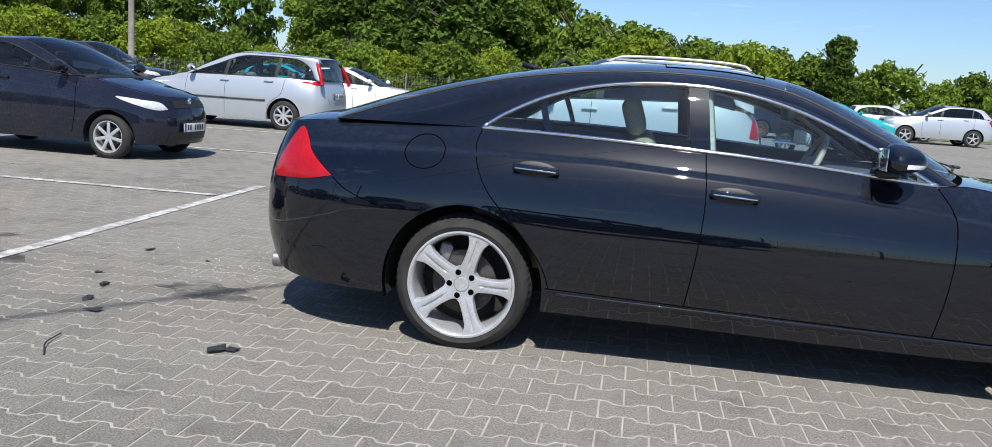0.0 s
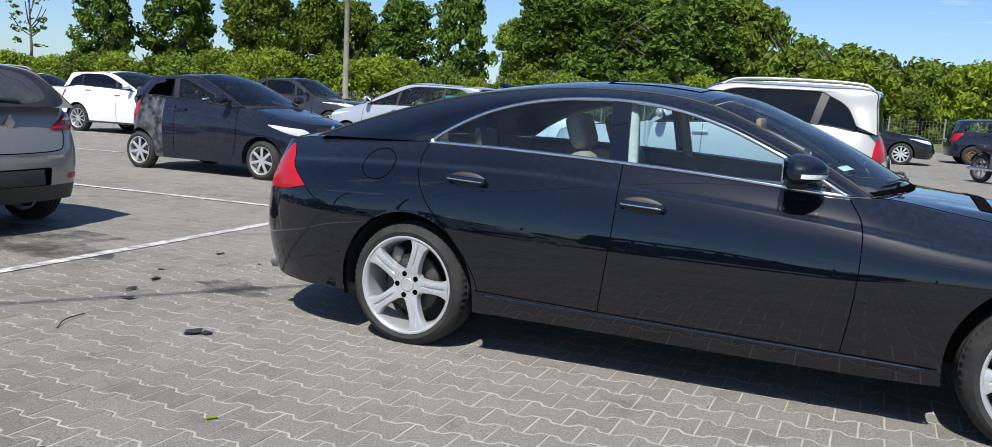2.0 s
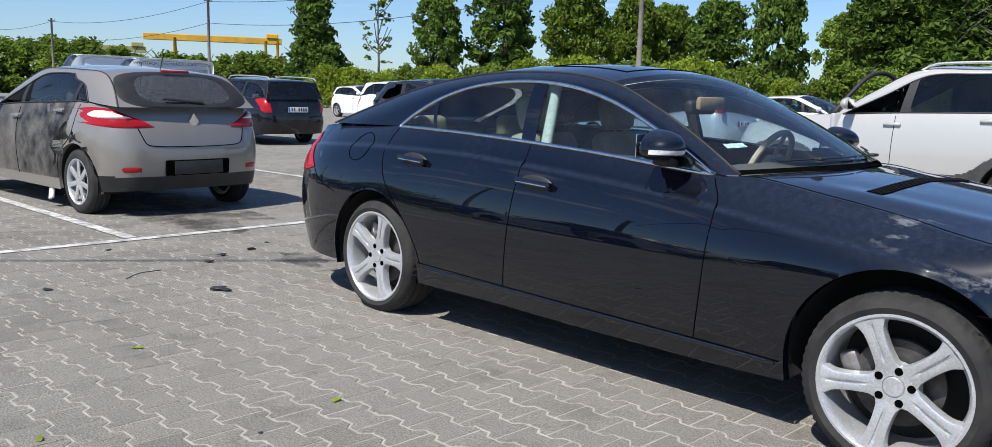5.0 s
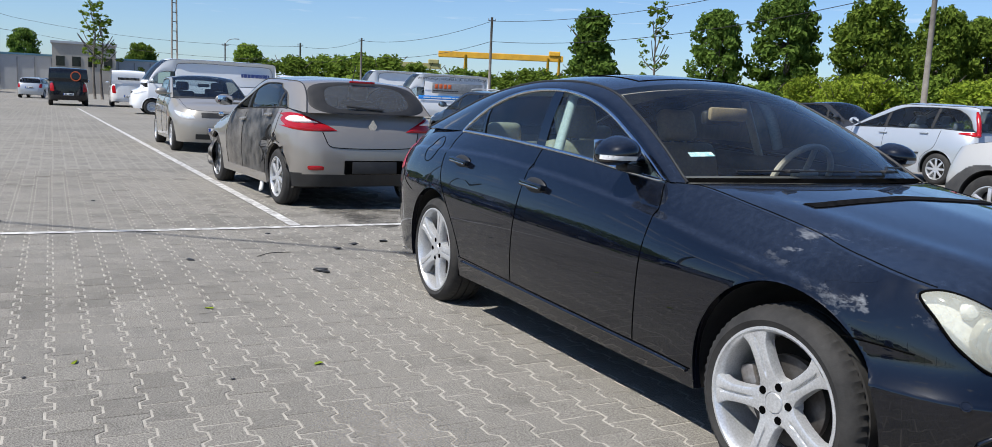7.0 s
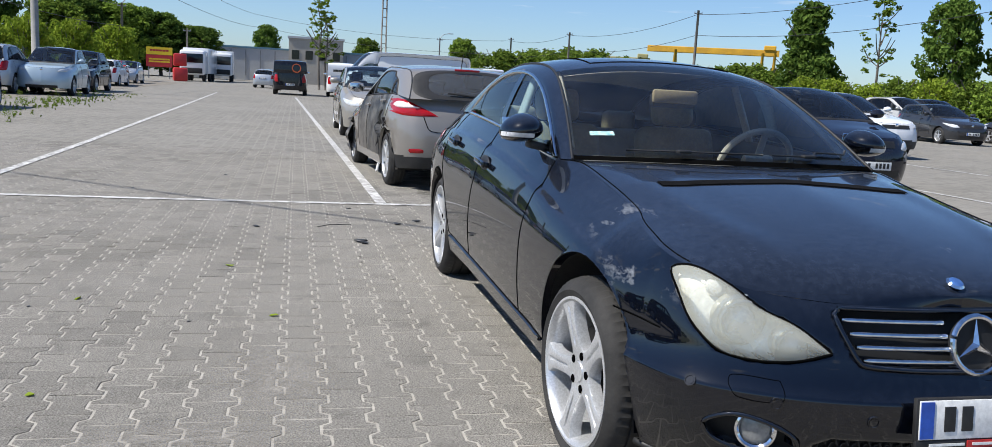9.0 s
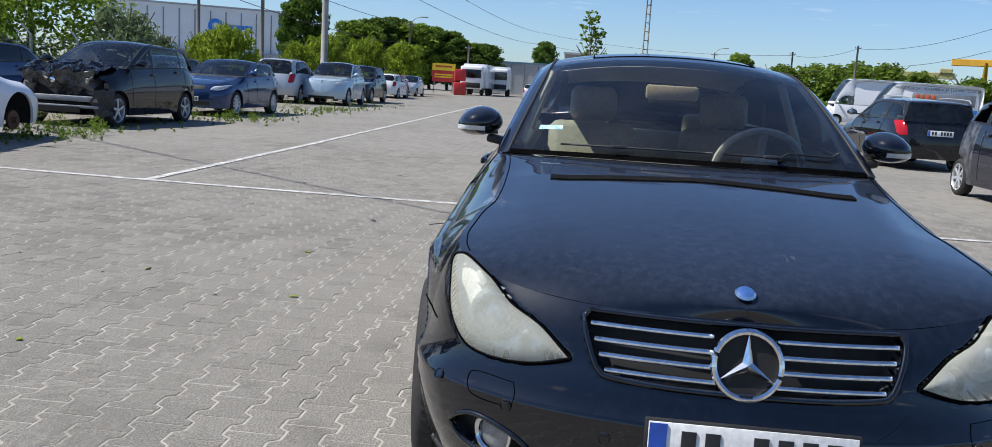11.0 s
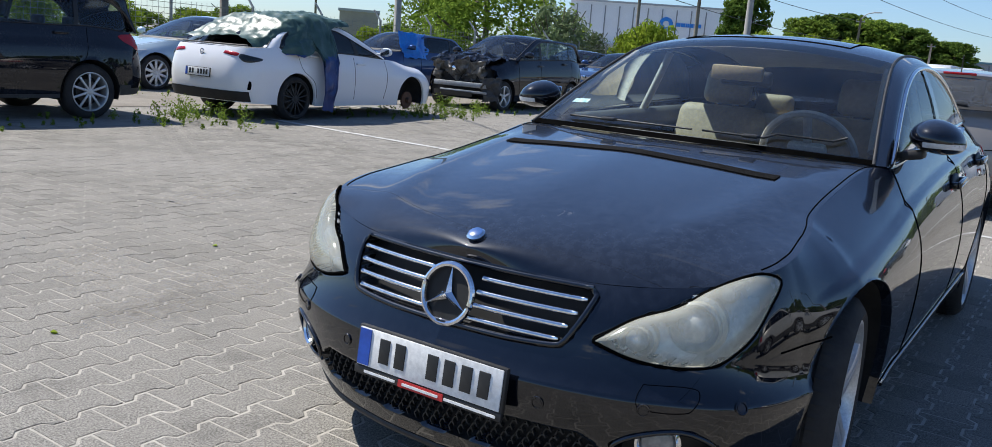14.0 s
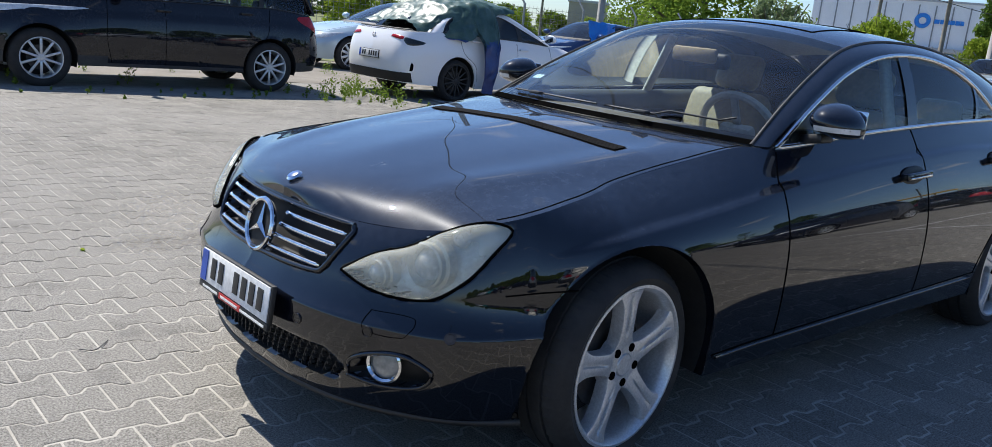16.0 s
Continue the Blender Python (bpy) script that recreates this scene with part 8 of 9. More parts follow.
# red and yellow board
b = thing("sign_board", "yellow and red advertising board on posts", "sign", far_at(98.1, 95), 0)
b.rotation_euler = (0, 0, radians(98.1 - 180 + 90 + 90))
for nm, z, h, mat_ in (("yellow_panel", 2.75, 0.75, M["yellow_sign"]), ("red_panel", 1.75, 1.2, M["red_paint"])):
    bm = bmesh.new()
    box(bm, (0, 0, z), (2.5, 0.12, h), None, 0.01)
    part(nm, bm, mat_, b, smooth=False)
dashed_bars(b, pose(0, -0.08, 2.8), Matrix(), 1.8, 0.3, 1, M["red_paint"], "lettering", 5)
dashed_bars(b, pose(0, 0.08, 2.8), Matrix(), 1.8, 0.3, 1, M["red_paint"], "lettering", 5)
dashed_bars(b, pose(0, -0.08, 1.8), Matrix(), 2.0, 0.5, 2, M["yellow_sign"], "lettering", 6)
dashed_bars(b, pose(0, 0.08, 1.8), Matrix(), 2.0, 0.5, 2, M["yellow_sign"], "lettering", 6)
for s in (-1, 1):
    bm = bmesh.new()
    box(bm, (s * 1.0, 0, 0.6), (0.1, 0.1, 1.25))
    part("post", bm, M["galv"], b, smooth=False)


def lorry(at, rz, label, cab):
    t = thing("lorry", label, "lorry", at, rz)
    bm = bmesh.new()
    box(bm, (0, 0, 1.75), (1.9, 2.3, 2.3), None, 0.2, 3)
    part("cab", bm, cab, t)
    bm = bmesh.new()
    box(bm, (0.93, 0, 2.15), (0.1, 2.0, 0.85), None, 0.04)
    part("windscreen", bm, M["glass_dark"], t)
    bm = bmesh.new()
    box(bm, (0.95, 0, 1.0), (0.1, 1.9, 0.5), None, 0.04)
    part("grille", bm, M["trim"], t)
    bm = bmesh.new()
    box(bm, (-3.6, 0, 1.95), (5.2, 2.4, 2.4), None, 0.05)
    part("box_body", bm, P_["van_white"], t)
    for x in (0.2, -3.0, -4.4):
        for s in (1, -1):
            bm = bmesh.new()
            lathe(bm, [(0.25, 0.14), (0.45, 0.13), (0.48, 0.0), (0.45, -0.13), (0.25, -0.14)], 24)
            ob = part("tyre", bm, M["rubber"], t)
            ob.matrix_local = pose(x, s * 1.0, 0.48)


lorry(far_at(96.1, 88), -4, "white lorry with a dark grille", P_["van_white"])
lorry(far_at(94.5, 95), 2, "white box lorry far down the lane", P_["van_white"])
bm = bmesh.new()
box(bm, (0, 0, 0.6), (2.2, 1.2, 1.2), None, 0.15)
box(bm, (-0.2, 0, 1.9), (1.2, 1.1, 1.1), None, 0.1)
fk = thing("forklift", "small red forklift truck", "forklift", far_at(96.9, 84), 10)
part("body", bm, M["red_paint"], fk)

# gantry cranes
def gantry(az0, az1, d, z, mat_, label, legs):
    a, b = Vector(far_at(az0, d)), Vector(far_at(az1, d))
    w = (b - a).length
    t = thing("gantry_crane", label, "crane", tuple(a), math.degrees(math.atan2((b - a).y, (b - a).x)))
    bm = bmesh.new()
    box(bm, (w / 2, 0, z), (w, 0.7, 0.75), None, 0.05)
    part("beam", bm, mat_, t, smooth=False)
    for f in legs:
        for s in (1, -1):
            V, F = tube([(w * f, s * 0.3, z), (w * f + s * 0.3, s * 2.0, 0)], 0.16, 6)
            link_mesh("leg", V, F, mat_, t)
    bm = bmesh.new()
    box(bm, (w * 0.93, 0, z + 0.6), (1.4, 1.0, 0.6), None, 0.1)
    part("trolley", bm, mat_, t, smooth=False)
    return t


gantry(67.4, 59.3, 112, 6.9, M["yellow_paint"], "yellow gantry crane behind the hedge", (0.22, 0.88, 0.97))
M["olive_beam"] = surface("olive_beam", (0.42, 0.38, 0.16), (0.36, 0.33, 0.15), 0.5, 0.6)
gantry(74.2, 67.2, 120, 5.6, M["olive_beam"], "olive gantry crane beam", (0.25, 0.85))


# fences
def fence(name, label, a, b, h, step, bent, mat_):
    a, b = Vector(a), Vector(b)
    w = (b - a).length
    t = thing(name, label, "fence", tuple(a), math.degrees(math.atan2((b - a).y, (b - a).x)))
    n = int(w / step)
    first = None
    for k in range(n + 1):
        if first is None:
            bm = bmesh.new()
            box(bm, (0, 0, h / 2), (0.06, 0.06, h), None, 0.008)
            if bent:
                box(bm, (0, 0, 0.22), (0.05, 0.05, 0.46), pose(0, 0.0, h - 0.02, -42, 0, 0), 0.008)
            first = part("post", bm, mat_, t, smooth=False)
        else:
            ob = new("post", first.data)
            ob.parent = t
            ob.matrix_local = pose(k * step, 0, 0)
    V, F = [], []
    for z in np.arange(0.1, h, 0.14):
        i = len(V)
        for x in (0, w):
            for dy, dz in ((0, -0.006), (0.006, 0.006), (-0.006, 0.006)):
                V.append((x, dy, z + dz))
        F += [(i, i + 1, i + 4, i + 3), (i + 1, i + 2, i + 5, i + 4), (i + 2, i, i + 3, i + 5)]
    for x in np.arange(0, w, 0.16):
        i = len(V)
        for z in (0.05, h - 0.05):
            for dx, dy in ((-0.004, 0), (0.004, 0.004), (0.004, -0.004)):
                V.append((x + dx, dy, z))
        F += [(i, i + 1, i + 4, i + 3), (i + 1, i + 2, i + 5, i + 4), (i + 2, i, i + 3, i + 5)]
    ob = link_mesh("wire_mesh", V, F, mat_, t, smooth=False)
    ob["kind"] = "stuff"
    return t


fence("wire_fence", "grey welded wire fence along the hedge", (60, 41, 0), (-75, 46, 0), 1.5, 2.5, False, M["galv"])
fence("security_fence", "wire mesh fence with angled post tops", (25, -19.0, 0), (-75, -17.5, 0), 1.9, 2.6, True, M["galv"])
# the line overhead that casts a thin shadow behind the coupe
cable((-19.0, -30.5, 8.4), (17.0, 17.4, 8.4), 0.4, 0.022)


# ---- ground, markings, litter ----
def paving_mat(name, joined):
    m, n, l, p, out = shader(name)
    g, oi = n.new("ShaderNodeNewGeometry"), n.new("ShaderNodeObjectInfo")
    src = g.outputs["Random Per Island"] if joined else oi.outputs["Random"]
    tc = n.new("ShaderNodeTexCoord")
    def tex(scale, detail, rough=0.6):
        t = n.new("ShaderNodeTexNoise")
        t.inputs["Scale"].default_value, t.inputs["Detail"].default_value, t.inputs["Roughness"].default_value = scale, detail, rough
        l.new(g.outputs["Position"], t.inputs["Vector"])
        return t.outputs["Fac"]
    big, mid, fine, spots = tex(0.35, 5), tex(3.0, 6, 0.7), tex(140.0, 4, 0.8), tex(26.0, 3)
    col = mix(n, l, src, (0.166, 0.155, 0.134), (0.238, 0.222, 0.192))
    col = mix(n, l, ramp(n, l, big, 0.38, 0.66), col, (0.242, 0.227, 0.200))
    col = mix(n, l, ramp(n, l, mid, 0.54, 0.74, (0, 0, 0, 1), (0.6, 0.6, 0.6, 1)), col, (0.095, 0.089, 0.079))
    col = mix(n, l, ramp(n, l, spots, 0.60, 0.72, (0, 0, 0, 1), (0.5, 0.5, 0.5, 1)), col, (0.315, 0.297, 0.265))
    col = mix(n, l, 1.0, col, ramp(n, l, fine, 0.38, 0.62, (0.46, 0.46, 0.46, 1), (1.50, 1.50, 1.50, 1)), "MULTIPLY")
    l.new(col, p.inputs["Base Color"])
    p.inputs["Roughness"].default_value, p.inputs["Specular IOR Level"].default_value = 0.88, 0.3
    bump(n, l, p, fine, 0.9, 0.006)
    return m


def far_ground_mat():
    """Paving too far off to be told apart, sand between joints, turning to grass beyond the yard."""
    m, n, l, p, out = shader("yard_ground")
    g = n.new("ShaderNodeNewGeometry")
    def tex(scale, detail, rough=0.6):
        t = n.new("ShaderNodeTexNoise")
        t.inputs["Scale"].default_value, t.inputs["Detail"].default_value, t.inputs["Roughness"].default_value = scale, detail, rough
        l.new(g.outputs["Position"], t.inputs["Vector"])
        return t.outputs["Fac"]
    big, mid, fine = tex(0.35, 5), tex(3.0, 6, 0.7), tex(90.0, 4, 0.8)
    br = n.new("ShaderNodeTexBrick")
    br.inputs["Scale"].default_value = 1.0
    br.inputs["Brick Width"].default_value, br.inputs["Row Height"].default_value, br.inputs["Mortar Size"].default_value = 0.2, 0.165, 0.014
    br.inputs["Color1"].default_value, br.inputs["Color2"].default_value, br.inputs["Mortar"].default_value = (0.155, 0.145, 0.125, 1), (0.222, 0.208, 0.180, 1), (0.235, 0.221, 0.192, 1)
    l.new(g.outputs["Position"], br.inputs["Vector"])
    col = mix(n, l, ramp(n, l, big, 0.38, 0.66), br.outputs["Color"], mix(n, l, 0.45, br.outputs["Color"], (0.280, 0.263, 0.231)))
    col = mix(n, l, ramp(n, l, mid, 0.54, 0.74, (0, 0, 0, 1), (0.6, 0.6, 0.6, 1)), col, (0.095, 0.089, 0.079))
    col = mix(n, l, 1.0, col, ramp(n, l, fine, 0.36, 0.64, (0.62, 0.62, 0.62, 1), (1.32, 1.32, 1.32, 1)), "MULTIPLY")
    l.new(col, p.inputs["Base Color"])
    p.inputs["Roughness"].default_value, p.inputs["Specular IOR Level"].default_value = 0.9, 0.3
    return m


M["paving"], M["paving_joined"], M["yard"] = paving_mat("paving", False), paving_mat("paving_joined", True), far_ground_mat()
M["sand"] = surface("sand", (0.44, 0.41, 0.355), (0.34, 0.315, 0.27), 6, 0.95, grain=200, relief=0.3)
M["grass"] = surface("grass", (0.10, 0.13, 0.035), (0.16, 0.16, 0.06), 0.6, 0.95, grain=30, relief=0.5)
M["soil"] = surface("soil", (0.165, 0.145, 0.115), (0.225, 0.20, 0.165), 1.2, 0.95, grain=60, relief=0.5)
X0, X1, Y0, Y1 = -9.0, 6.8, -8.3, 4.2


def sheet(name, x0, x1, y0, y1, z, mat_, nx=2, ny=2):
    xs, ys = np.linspace(x0, x1, nx), np.linspace(y0, y1, ny)
    V = [(x, y, z) for x in xs for y in ys]
    F = [(i * ny + j, (i + 1) * ny + j, (i + 1) * ny + j + 1, i * ny + j + 1) for i in range(nx - 1) for j in range(ny - 1)]
    return link_mesh(name, V, F, mat_, smooth=False)


# one sheet to the horizon, with a shallow tray under the laid blocks
xs, ys = [-1500, X0, X1, 1500], [-1500, Y0, Y1, 1500]
V = [(x, y, 0.0) for x in xs for y in ys] + [(x, y, -0.0025) for x in (X0, X1) for y in (Y0, Y1)] + [(x, y, -0.0025) for x in (X0 + 0.21, X1 - 0.21) for y in (Y0 + 0.18, Y1 - 0.21)]
F, fm = [], []
for i in range(3):
    for j in range(3):
        if (i, j) != (1, 1):
            F.append((i * 4 + j, (i + 1) * 4 + j, (i + 1) * 4 + j + 1, i * 4 + j + 1))
            fm.append(0)
F += [(20, 22, 23, 21), (16, 18, 22, 20), (18, 19, 23, 22), (19, 17, 21, 23), (17, 16, 20, 21), (5, 16, 17, 6), (9, 10, 19, 18), (5, 9, 18, 16), (6, 17, 19, 10)]
fm += [1] + [0] * 8
ground = tagged(link_mesh("ground", V, F, M["yard"], smooth=False, mats=[M["yard"], M["sand"]], fm=fm), "paved yard reaching to the horizon", kind="structure")
tagged(sheet("grass_north", -160, 160, 39.5, 300, 0.02, M["grass"]), "rough grass beyond the fence", kind="structure")
tagged(sheet("grass_south", -78, 160, -300, -15.5, 0.02, M["grass"]), "rough grass beyond the fence", kind="structure")
tagged(sheet("soil_strip", -70, 40, -15.5, -10.4, 0.006, M["soil"]), "bare soil strip under the parked row", kind="structure")

# interlocking blocks: wide ends, narrow waist, laid in rows along x
BL, BW, AMP = 0.200, 0.165, 0.017
def block_outline(g):
    l, w, a = BL / 2 - g * 0.75, BW / 2 - g, AMP
    right = [(-l, w + a), (-BL * 0.312 - g * 0.4, w + a), (-BL * 0.188 - g * 0.4, w - a), (BL * 0.188 + g * 0.4, w - a), (BL * 0.312 + g * 0.4, w + a), (l, w + a)]
    return right + [(x, -y) for x, y in right[::-1]]


def block_mesh_data():
    o, i_ = block_outline(0.0050), block_outline(0.0078)
    n = len(o)
    V = [(x, y, -0.0075) for x, y in o] + [(x, y, -0.0015) for x, y in o] + [(x, y, 0.0) for x, y in i_]
    F = []
    for k in range(n):
        q = (k + 1) % n
        F += [(k, q, n + q, n + k), (n + k, n + q, 2 * n + q, 2 * n + k)]
    F.append(tuple(2 * n + k for k in range(n)))
    return np.array(V), F


bv, bf = block_mesh_data()
spots_, rnd = [], random.Random(4)
row = 0
y = Y0 + BW / 2 + AMP
while y < Y1 - BW / 2 - AMP:
    x = X0 + BL / 2 + (BL / 2 if row % 2 else 0)
    while x < X1 - BL / 2:
        spots_.append((x, y))
        x += BL
    row += 1
    y += BW
near = lambda s: (s[0] - 3.4)**2 / 2.2 + (s[1] + 2.6)**2
order = sorted(spots_, key=near)
single, rest_ = order[:300], order[300:]
pav = thing("paving_block_field", "grey interlocking concrete paving blocks with sandy joints", "paving", (0, 0, 0), 0, kind="structure")
first = None
for x, y in single:
    if first is None:
        first = link_mesh("paving_block", bv, bf, M["paving"], pav, smooth=False)
        ob = first
    else:
        ob = new("paving_block", first.data)
        ob.parent = pav
    ob.matrix_local = pose(x, y, rnd.uniform(-0.001, 0.001), rnd.uniform(-0.3, 0.3), rnd.uniform(-0.3, 0.3), rnd.uniform(-0.7, 0.7))
N = len(rest_)
off = np.array([(x, y, rnd.uniform(-0.0015, 0.001)) for x, y in rest_])
jit = np.array([[rnd.uniform(-0.009, 0.009) for _ in range(3)] for _ in range(N)])
B3 = np.broadcast_to(bv, (N, *bv.shape)).copy()
B3[..., 0], B3[..., 1] = B3[..., 0] - jit[:, :1] * B3[..., 1], B3[..., 1] + jit[:, :1] * B3[..., 0]
B3[..., 2] += jit[:, 1:2] * 0.6 * bv[None, :, 0] + jit[:, 2:3] * 0.6 * bv[None, :, 1]
B3 += off[:, None]
F = [tuple(i * len(bv) + k for k in f) for i in range(N) for f in bf]
ob = link_mesh("paving_blocks", B3.reshape(-1, 3), F, M["paving_joined"], pav, smooth=False)
ob["kind"] = "stuff"


# painted lines
def worn_paint():
    m, n, l, p, out = shader("worn_paint")
    a, b = noise_node(n, l, 9.0, 6.0, 0.75), noise_node(n, l, 1.3, 3.0)
    f = mix(n, l, 1.0, ramp(n, l, a, 0.40, 0.58), ramp(n, l, b, 0.25, 0.6, (0.55, 0.55, 0.55, 1), (1, 1, 1, 1)), "MULTIPLY")
    l.new(mix(n, l, f, (0.24, 0.228, 0.212), (0.62, 0.61, 0.585)), p.inputs["Base Color"])
    p.inputs["Roughness"].default_value = 0.8
    return m


M["line"] = worn_paint()


def painted_line(pts, w=0.105, z=0.0050):
    P = spline([(*p, 0) for p in pts], 60)[:, :2] if len(pts) > 2 else np.linspace(pts[0], pts[1], 60)
    T = np.gradient(P, axis=0)
    T /= np.linalg.norm(T, axis=1)[:, None]
    Nn = np.c_[-T[:, 1], T[:, 0]]
    V = np.stack([np.c_[P + Nn * w / 2, np.full(60, z)], np.c_[P - Nn * w / 2, np.full(60, z)]], 1).reshape(-1, 3)
    F = [(2 * i, 2 * i + 1, 2 * i + 3, 2 * i + 2) for i in range(59)]
    return tagged(link_mesh("parking_line", V, F, M["line"], smooth=False), "worn white painted parking line", kind="structure")


painted_line([(-3.34, -8.6), (-3.10, -4.6), (-3.05, -0.9), (-3.18, 4.0)])
painted_line([(-3.12, -0.96), (-9.4, -1.10), (-42, -1.82)], z=0.0065)
painted_line([(-3.15, -4.88), (-10, -5.0), (-44, -5.95)], z=0.0065)
painted_line([(-3.25, 3.10), (-14, 2.88), (-26, 2.75)], z=0.0065)
painted_line([(-2.6, 7.7), (-14, 7.1), (-26, 6.6)], z=0.0065)
painted_line([(-3.0, 12.0), (-14, 11.3), (-28, 10.6)], z=0.0065)
painted_line([(-6.6, -8.6), (-6.7, -11.0)])
# dark patches
def dark_film_mat():
    """A thin dark film: patchy, letting the paving show through."""
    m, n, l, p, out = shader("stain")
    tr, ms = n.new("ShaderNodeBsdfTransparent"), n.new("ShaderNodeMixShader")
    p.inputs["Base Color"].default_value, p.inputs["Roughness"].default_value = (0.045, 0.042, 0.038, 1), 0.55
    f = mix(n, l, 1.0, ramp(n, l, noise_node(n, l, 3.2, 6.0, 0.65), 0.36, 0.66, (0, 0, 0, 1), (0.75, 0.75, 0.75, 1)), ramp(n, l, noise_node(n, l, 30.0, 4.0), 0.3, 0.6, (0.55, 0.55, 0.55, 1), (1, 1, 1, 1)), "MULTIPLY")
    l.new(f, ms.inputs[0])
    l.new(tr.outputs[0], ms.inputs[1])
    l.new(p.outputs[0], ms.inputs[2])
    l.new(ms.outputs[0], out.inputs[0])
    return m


M["stain"] = dark_film_mat()


def blot(x, y, a, b, seed, mat_, name, label, z=0.0015):
    rnd_ = random.Random(seed)
    ph = [rnd_.uniform(0, 6) for _ in range(4)]
    V = [(x, y, z)]
    for k in range(40):
        q = 2 * math.pi * k / 40
        r = 1 + 0.25 * math.sin(2 * q + ph[0]) + 0.18 * math.sin(5 * q + ph[1]) + 0.1 * math.sin(9 * q + ph[2])
        V.append((x + a * r * math.cos(q), y + b * r * math.sin(q), z))
    F = [(0, k + 1, (k + 1) % 40 + 1) for k in range(40)]
    return tagged(link_mesh(name, V, F, mat_, smooth=False), label, kind="structure")


blot(-4.9, 0.0, 1.5, 0.75, 3, M["stain"], "oil_stain", "dark patch under a wreck", 0.003)
blot(-1.55, -0.35, 0.30, 0.16, 5, M["stain"], "oil_stain", "dark damp patch behind the coupe")
def dust_mat():
    """Pale sand trodden thinly over the blocks."""
    m, n, l, p, out = shader("trodden_sand")
    tr, ms = n.new("ShaderNodeBsdfTransparent"), n.new("ShaderNodeMixShader")
    p.inputs["Base Color"].default_value, p.inputs["Roughness"].default_value = (0.36, 0.335, 0.295, 1), 0.95
    g = n.new("ShaderNodeTexGradient")
    g.gradient_type = "SPHERICAL"
    tc = n.new("ShaderNodeTexCoord")
    l.new(tc.outputs["Object"], g.inputs[0])
    fall = ramp(n, l, g.outputs["Fac"], 0.0, 0.7)
    f = mix(n, l, 1.0, fall, ramp(n, l, noise_node(n, l, 5.0, 6.0, 0.7), 0.40, 0.72, (0, 0, 0, 1), (0.75, 0.75, 0.75, 1)), "MULTIPLY")
    l.new(f, ms.inputs[0])
    l.new(tr.outputs[0], ms.inputs[1])
    l.new(p.outputs[0], ms.inputs[2])
    l.new(ms.outputs[0], out.inputs[0])
    return m


M["trodden_sand"] = dust_mat()
for (x, y), a, b, turn in (((1.2, -4.1), 0.7, 0.3, 20), ((3.13, -1.96), 0.35, 0.2, 0), ((2.94, -2.76), 0.6, 0.25, 60), ((3.11, -2.04), 0.5, 0.3, 30), ((2.65, -2.16), 0.5, 0.25, 100), ((2.05, -1.87), 0.5, 0.3, 10)):
    q = np.linspace(0, 2 * math.pi, 41)[:-1]
    ob = link_mesh("sand_patch", [(0, 0, 0)] + [(math.cos(v), math.sin(v), 0) for v in q], [(0, k + 1, (k + 1) % 40 + 1) for k in range(40)], M["trodden_sand"], smooth=False)
    ob.matrix_world = pose(x, y, 0.0024, 0, 0, turn) @ Matrix.Diagonal((a, b, 1, 1))
    tagged(ob, "pale sand trodden over the paving", kind="structure")
# loose litter
M["shard"] = surface("shard", (0.02, 0.02, 0.02), (0.04, 0.04, 0.04), 20, 0.5)
rnd = random.Random(9)


def shard(x, y, s, name="plastic_shard", label="broken piece of black plastic on the paving", mat_=None):
    bm = bmesh.new()
    box(bm, (0, 0, 0.25), (1.0, 0.55, 0.35))
    for v in bm.verts:
        v.co += Vector((rnd.uniform(-0.3, 0.3), rnd.uniform(-0.3, 0.3), rnd.uniform(-0.1, 0.3)))
    bmesh.ops.bevel(bm, geom=list(bm.edges), offset=0.06, segments=1, affect="EDGES")
    bmesh.ops.scale(bm, vec=(s, s, s * 0.5), verts=bm.verts)
    ob = part(name, bm, mat_ or M["shard"], None, smooth=False)
    ob.matrix_world = pose(x, y, 0.0, 0, 0, rnd.uniform(0, 360))
    return tagged(ob, label, "litter", "litter on the paving")


shard(-1.01, -1.31, 0.085)
shard(-0.93, -1.29, 0.05)
for x, y, s in ((-2.1, -0.45, 0.056), (-2.0, -0.75, 0.062), (-1.85, -0.95, 0.068), (-2.3, -0.2, 0.037), (-1.6, -2.1, 0.043), (-2.4, 0.5, 0.05), (-1.9, 0.35, 0.031), (-2.7, -1.3, 0.037), (-0.4, -2.7, 0.019), (1.2, -2.3, 0.019), (0.9, -3.1, 0.019), (2.9, -3.5, 0.022), (4.4, -1.6, 0.019), (-3.8, -3.4, 0.031), (3.9, -2.2, 0.015), (-5.2, -2.6, 0.031), (4.75, -0.9, 0.019), (1.6, -4.0, 0.031), (0.6, -3.8, 0.025)):
    shard(x, y, s)
for x, y in ((-0.1, -2.2), (0.75, -2.9), (2.2, -2.75), (1.1, -1.9), (3.6, -1.95)):
    shard(x, y, 0.035, "dry_leaf", "small yellow-green fallen leaf", M["leaf_bright"])
V, F = tube(spline([(-1.62, -1.62, 0.006), (-1.70, -1.50, 0.014), (-1.74, -1.34, 0.008)], 10), 0.0035, 5)
tagged(link_mesh("twig", V, F, M["shard"]), "thin dark bent twig on the paving", "litter", "litter on the paving")
V, F = tube(spline([(3.86, -0.74, 0.004), (3.93, -0.66, 0.008), (3.97, -0.70, 0.004)], 12), 0.002, 5)
tagged(link_mesh("wire_scrap", V, F, M["shard"]), "short scrap of dark wire on the paving", "litter", "litter on the paving")
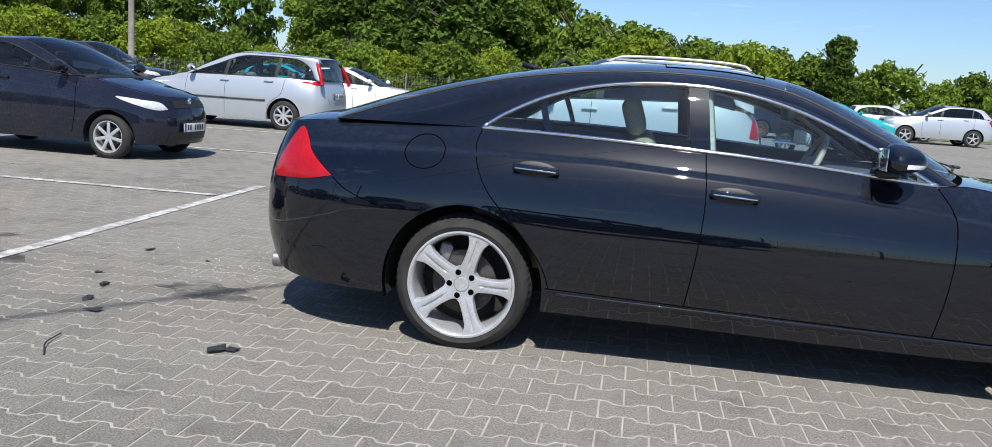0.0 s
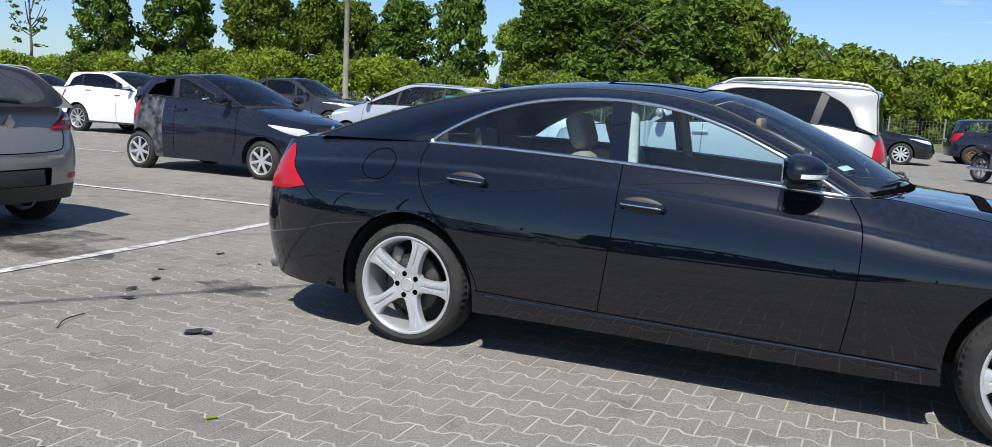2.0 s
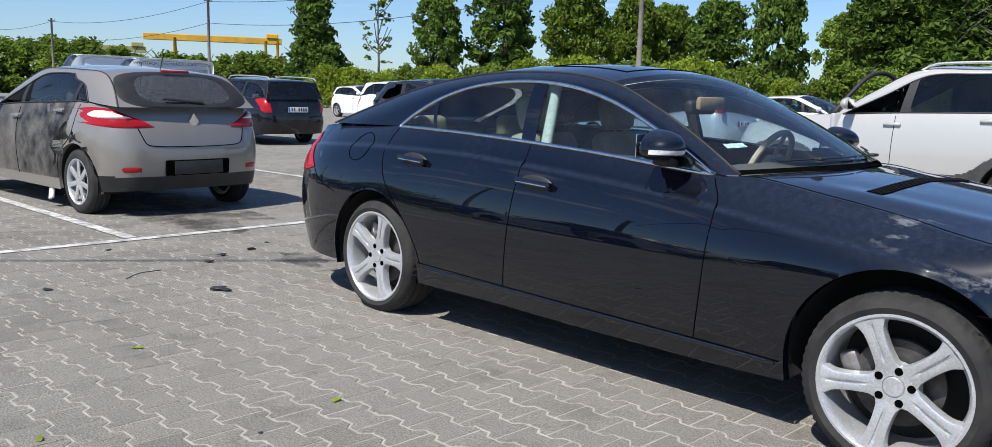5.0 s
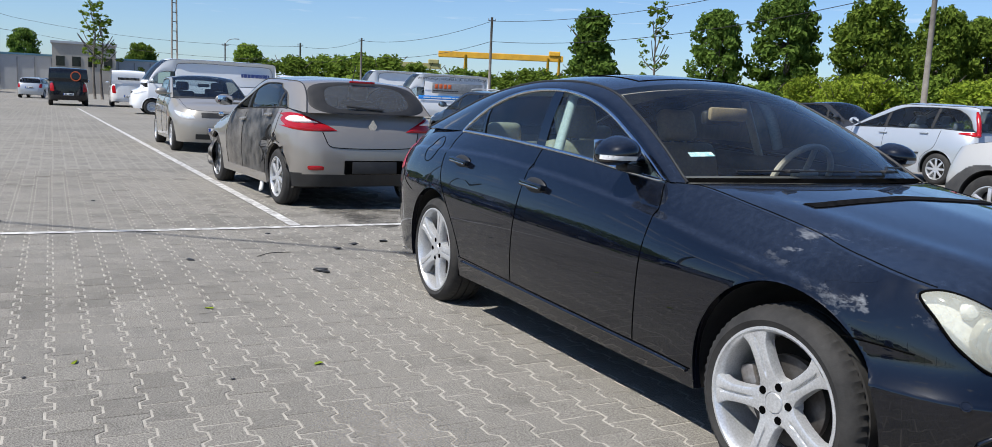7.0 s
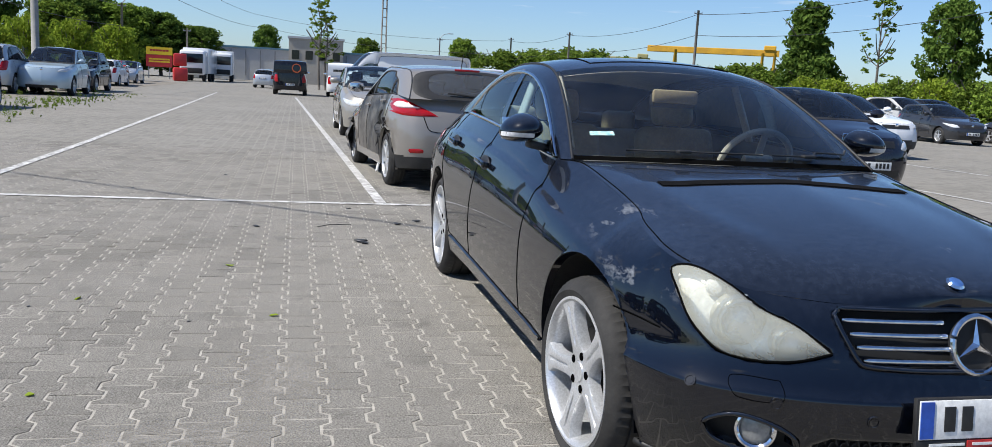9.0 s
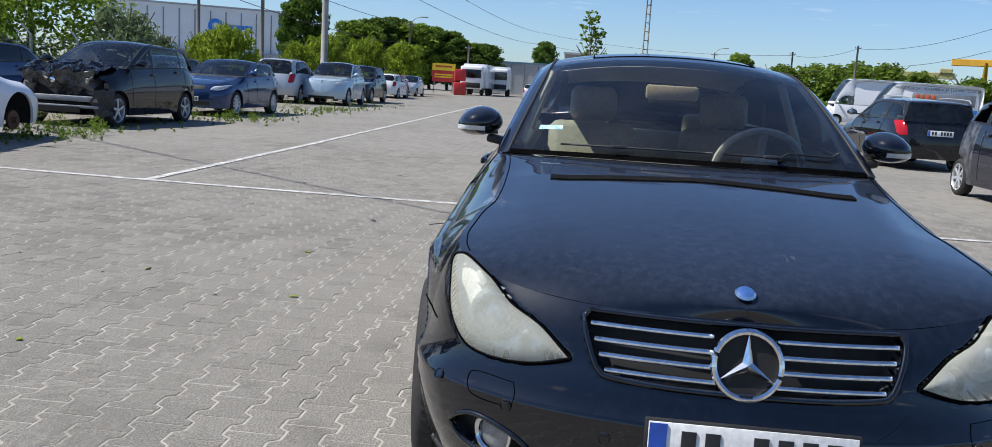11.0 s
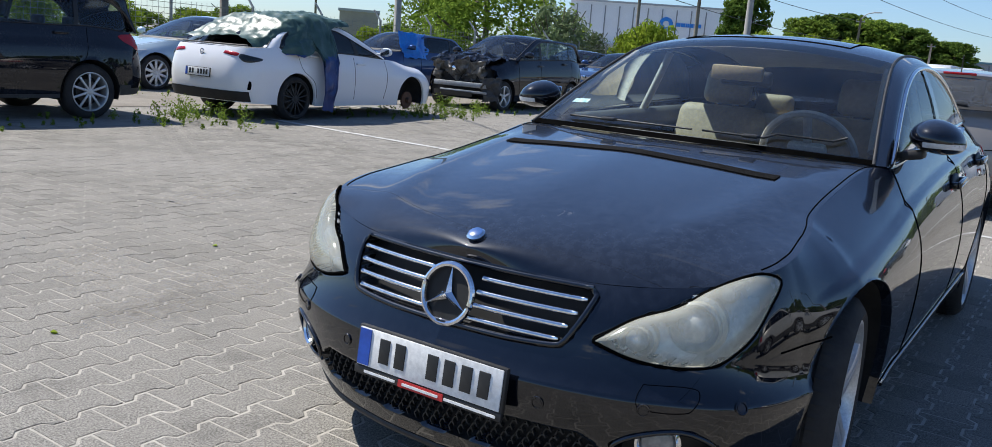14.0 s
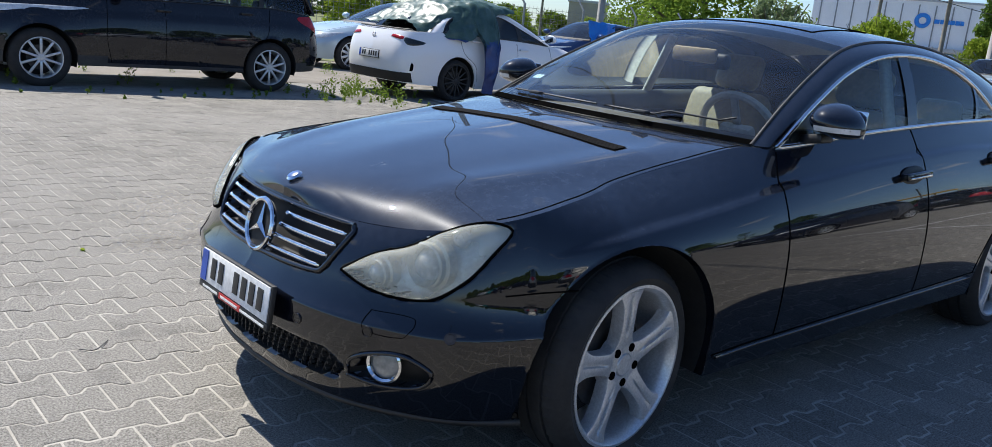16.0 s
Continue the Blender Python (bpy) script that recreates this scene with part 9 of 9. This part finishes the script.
# glass crumbs behind the coupe
V, F = [], []
for k in range(90):
    x, y, s = -1.7 + rnd.gauss(0, 0.25), 0.25 + rnd.gauss(0, 0.2), rnd.uniform(0.002, 0.005)
    i = len(V)
    V += [(x - s, y - s, 0.001), (x + s, y - s * 0.6, 0.001), (x, y + s, 0.001), (x, y, 0.001 + s)]
    F += [(i, i + 1, i + 3), (i + 1, i + 2, i + 3), (i + 2, i, i + 3)]
M["crumb"] = surface("crumb", (0.55, 0.68, 0.66), (0.7, 0.8, 0.78), 30, 0.1)
tagged(link_mesh("glass_crumbs", V, F, M["crumb"], smooth=False), "scattered crumbs of broken car glass", "litter", kind="stuff")

# weeds along the parked row
rs = np.random.RandomState(6)
V, F = [], []
def weed(x, y, h):
    n_ = int(14 + h * 110)
    for k in range(n_):
        a, f = rs.uniform(0, 6.28), rs.uniform(0.1, 1)
        r = h * 0.45 * rs.uniform(0.1, 1) * (1.1 - 0.5 * f)
        p = np.array((x + r * math.cos(a), y + r * math.sin(a), h * f))
        s = rs.uniform(0.010, 0.026)
        t = rs.normal(size=3); t /= np.linalg.norm(t)
        u = np.cross(t, rs.normal(size=3)); u /= np.linalg.norm(u)
        i = len(V)
        V.extend([p - t * s, p + u * s * 0.5, p + t * s, p - u * s * 0.5])
        F.append((i, i + 1, i + 2, i + 3))
    for k in range(3):
        a = rs.uniform(0, 6.28)
        e = np.array((x + h * 0.3 * math.cos(a), y + h * 0.3 * math.sin(a), h * 0.9))
        i = len(V)
        V.extend([(x - 0.004, y, 0), (x + 0.004, y, 0), tuple(e)])
        F.append((i, i + 1, i + 2))
for k in range(1500):
    x = rs.uniform(-34, 4)
    y = -8.45 + rs.normal() * 0.45 - (0.5 if rs.uniform() < 0.4 else 0)
    dense = math.exp(-((x + 1.9) / 0.9)**2) + math.exp(-((x + 7.6) / 1.4)**2) + 0.8 * math.exp(-((x + 14.2) / 1.2)**2) + 0.5 * math.exp(-((x + 22) / 3)**2)
    if rs.uniform() < 0.16 + dense:
        weed(x, y, rs.uniform(0.03, 0.08) + 0.32 * min(dense, 1) * rs.uniform(0, 1)**2.2)
for k in range(160):
    weed(rs.uniform(-34, 4), rs.uniform(-12.5, -9.0), rs.uniform(0.08, 0.3))
tagged(link_mesh("weeds", V, F, M["leaf_mid"], smooth=False), "low yellow-green weeds growing along the parked row", "weeds", kind="stuff")
V, F = [], []
for k in range(60):
    weed(rs.uniform(-40, 12), 39.0 + rs.normal() * 0.6, rs.uniform(0.2, 0.6))
tagged(link_mesh("weeds", V, F, M["leaf_mid"], smooth=False), "tufts of weeds along the hedge fence", "weeds", kind="stuff")
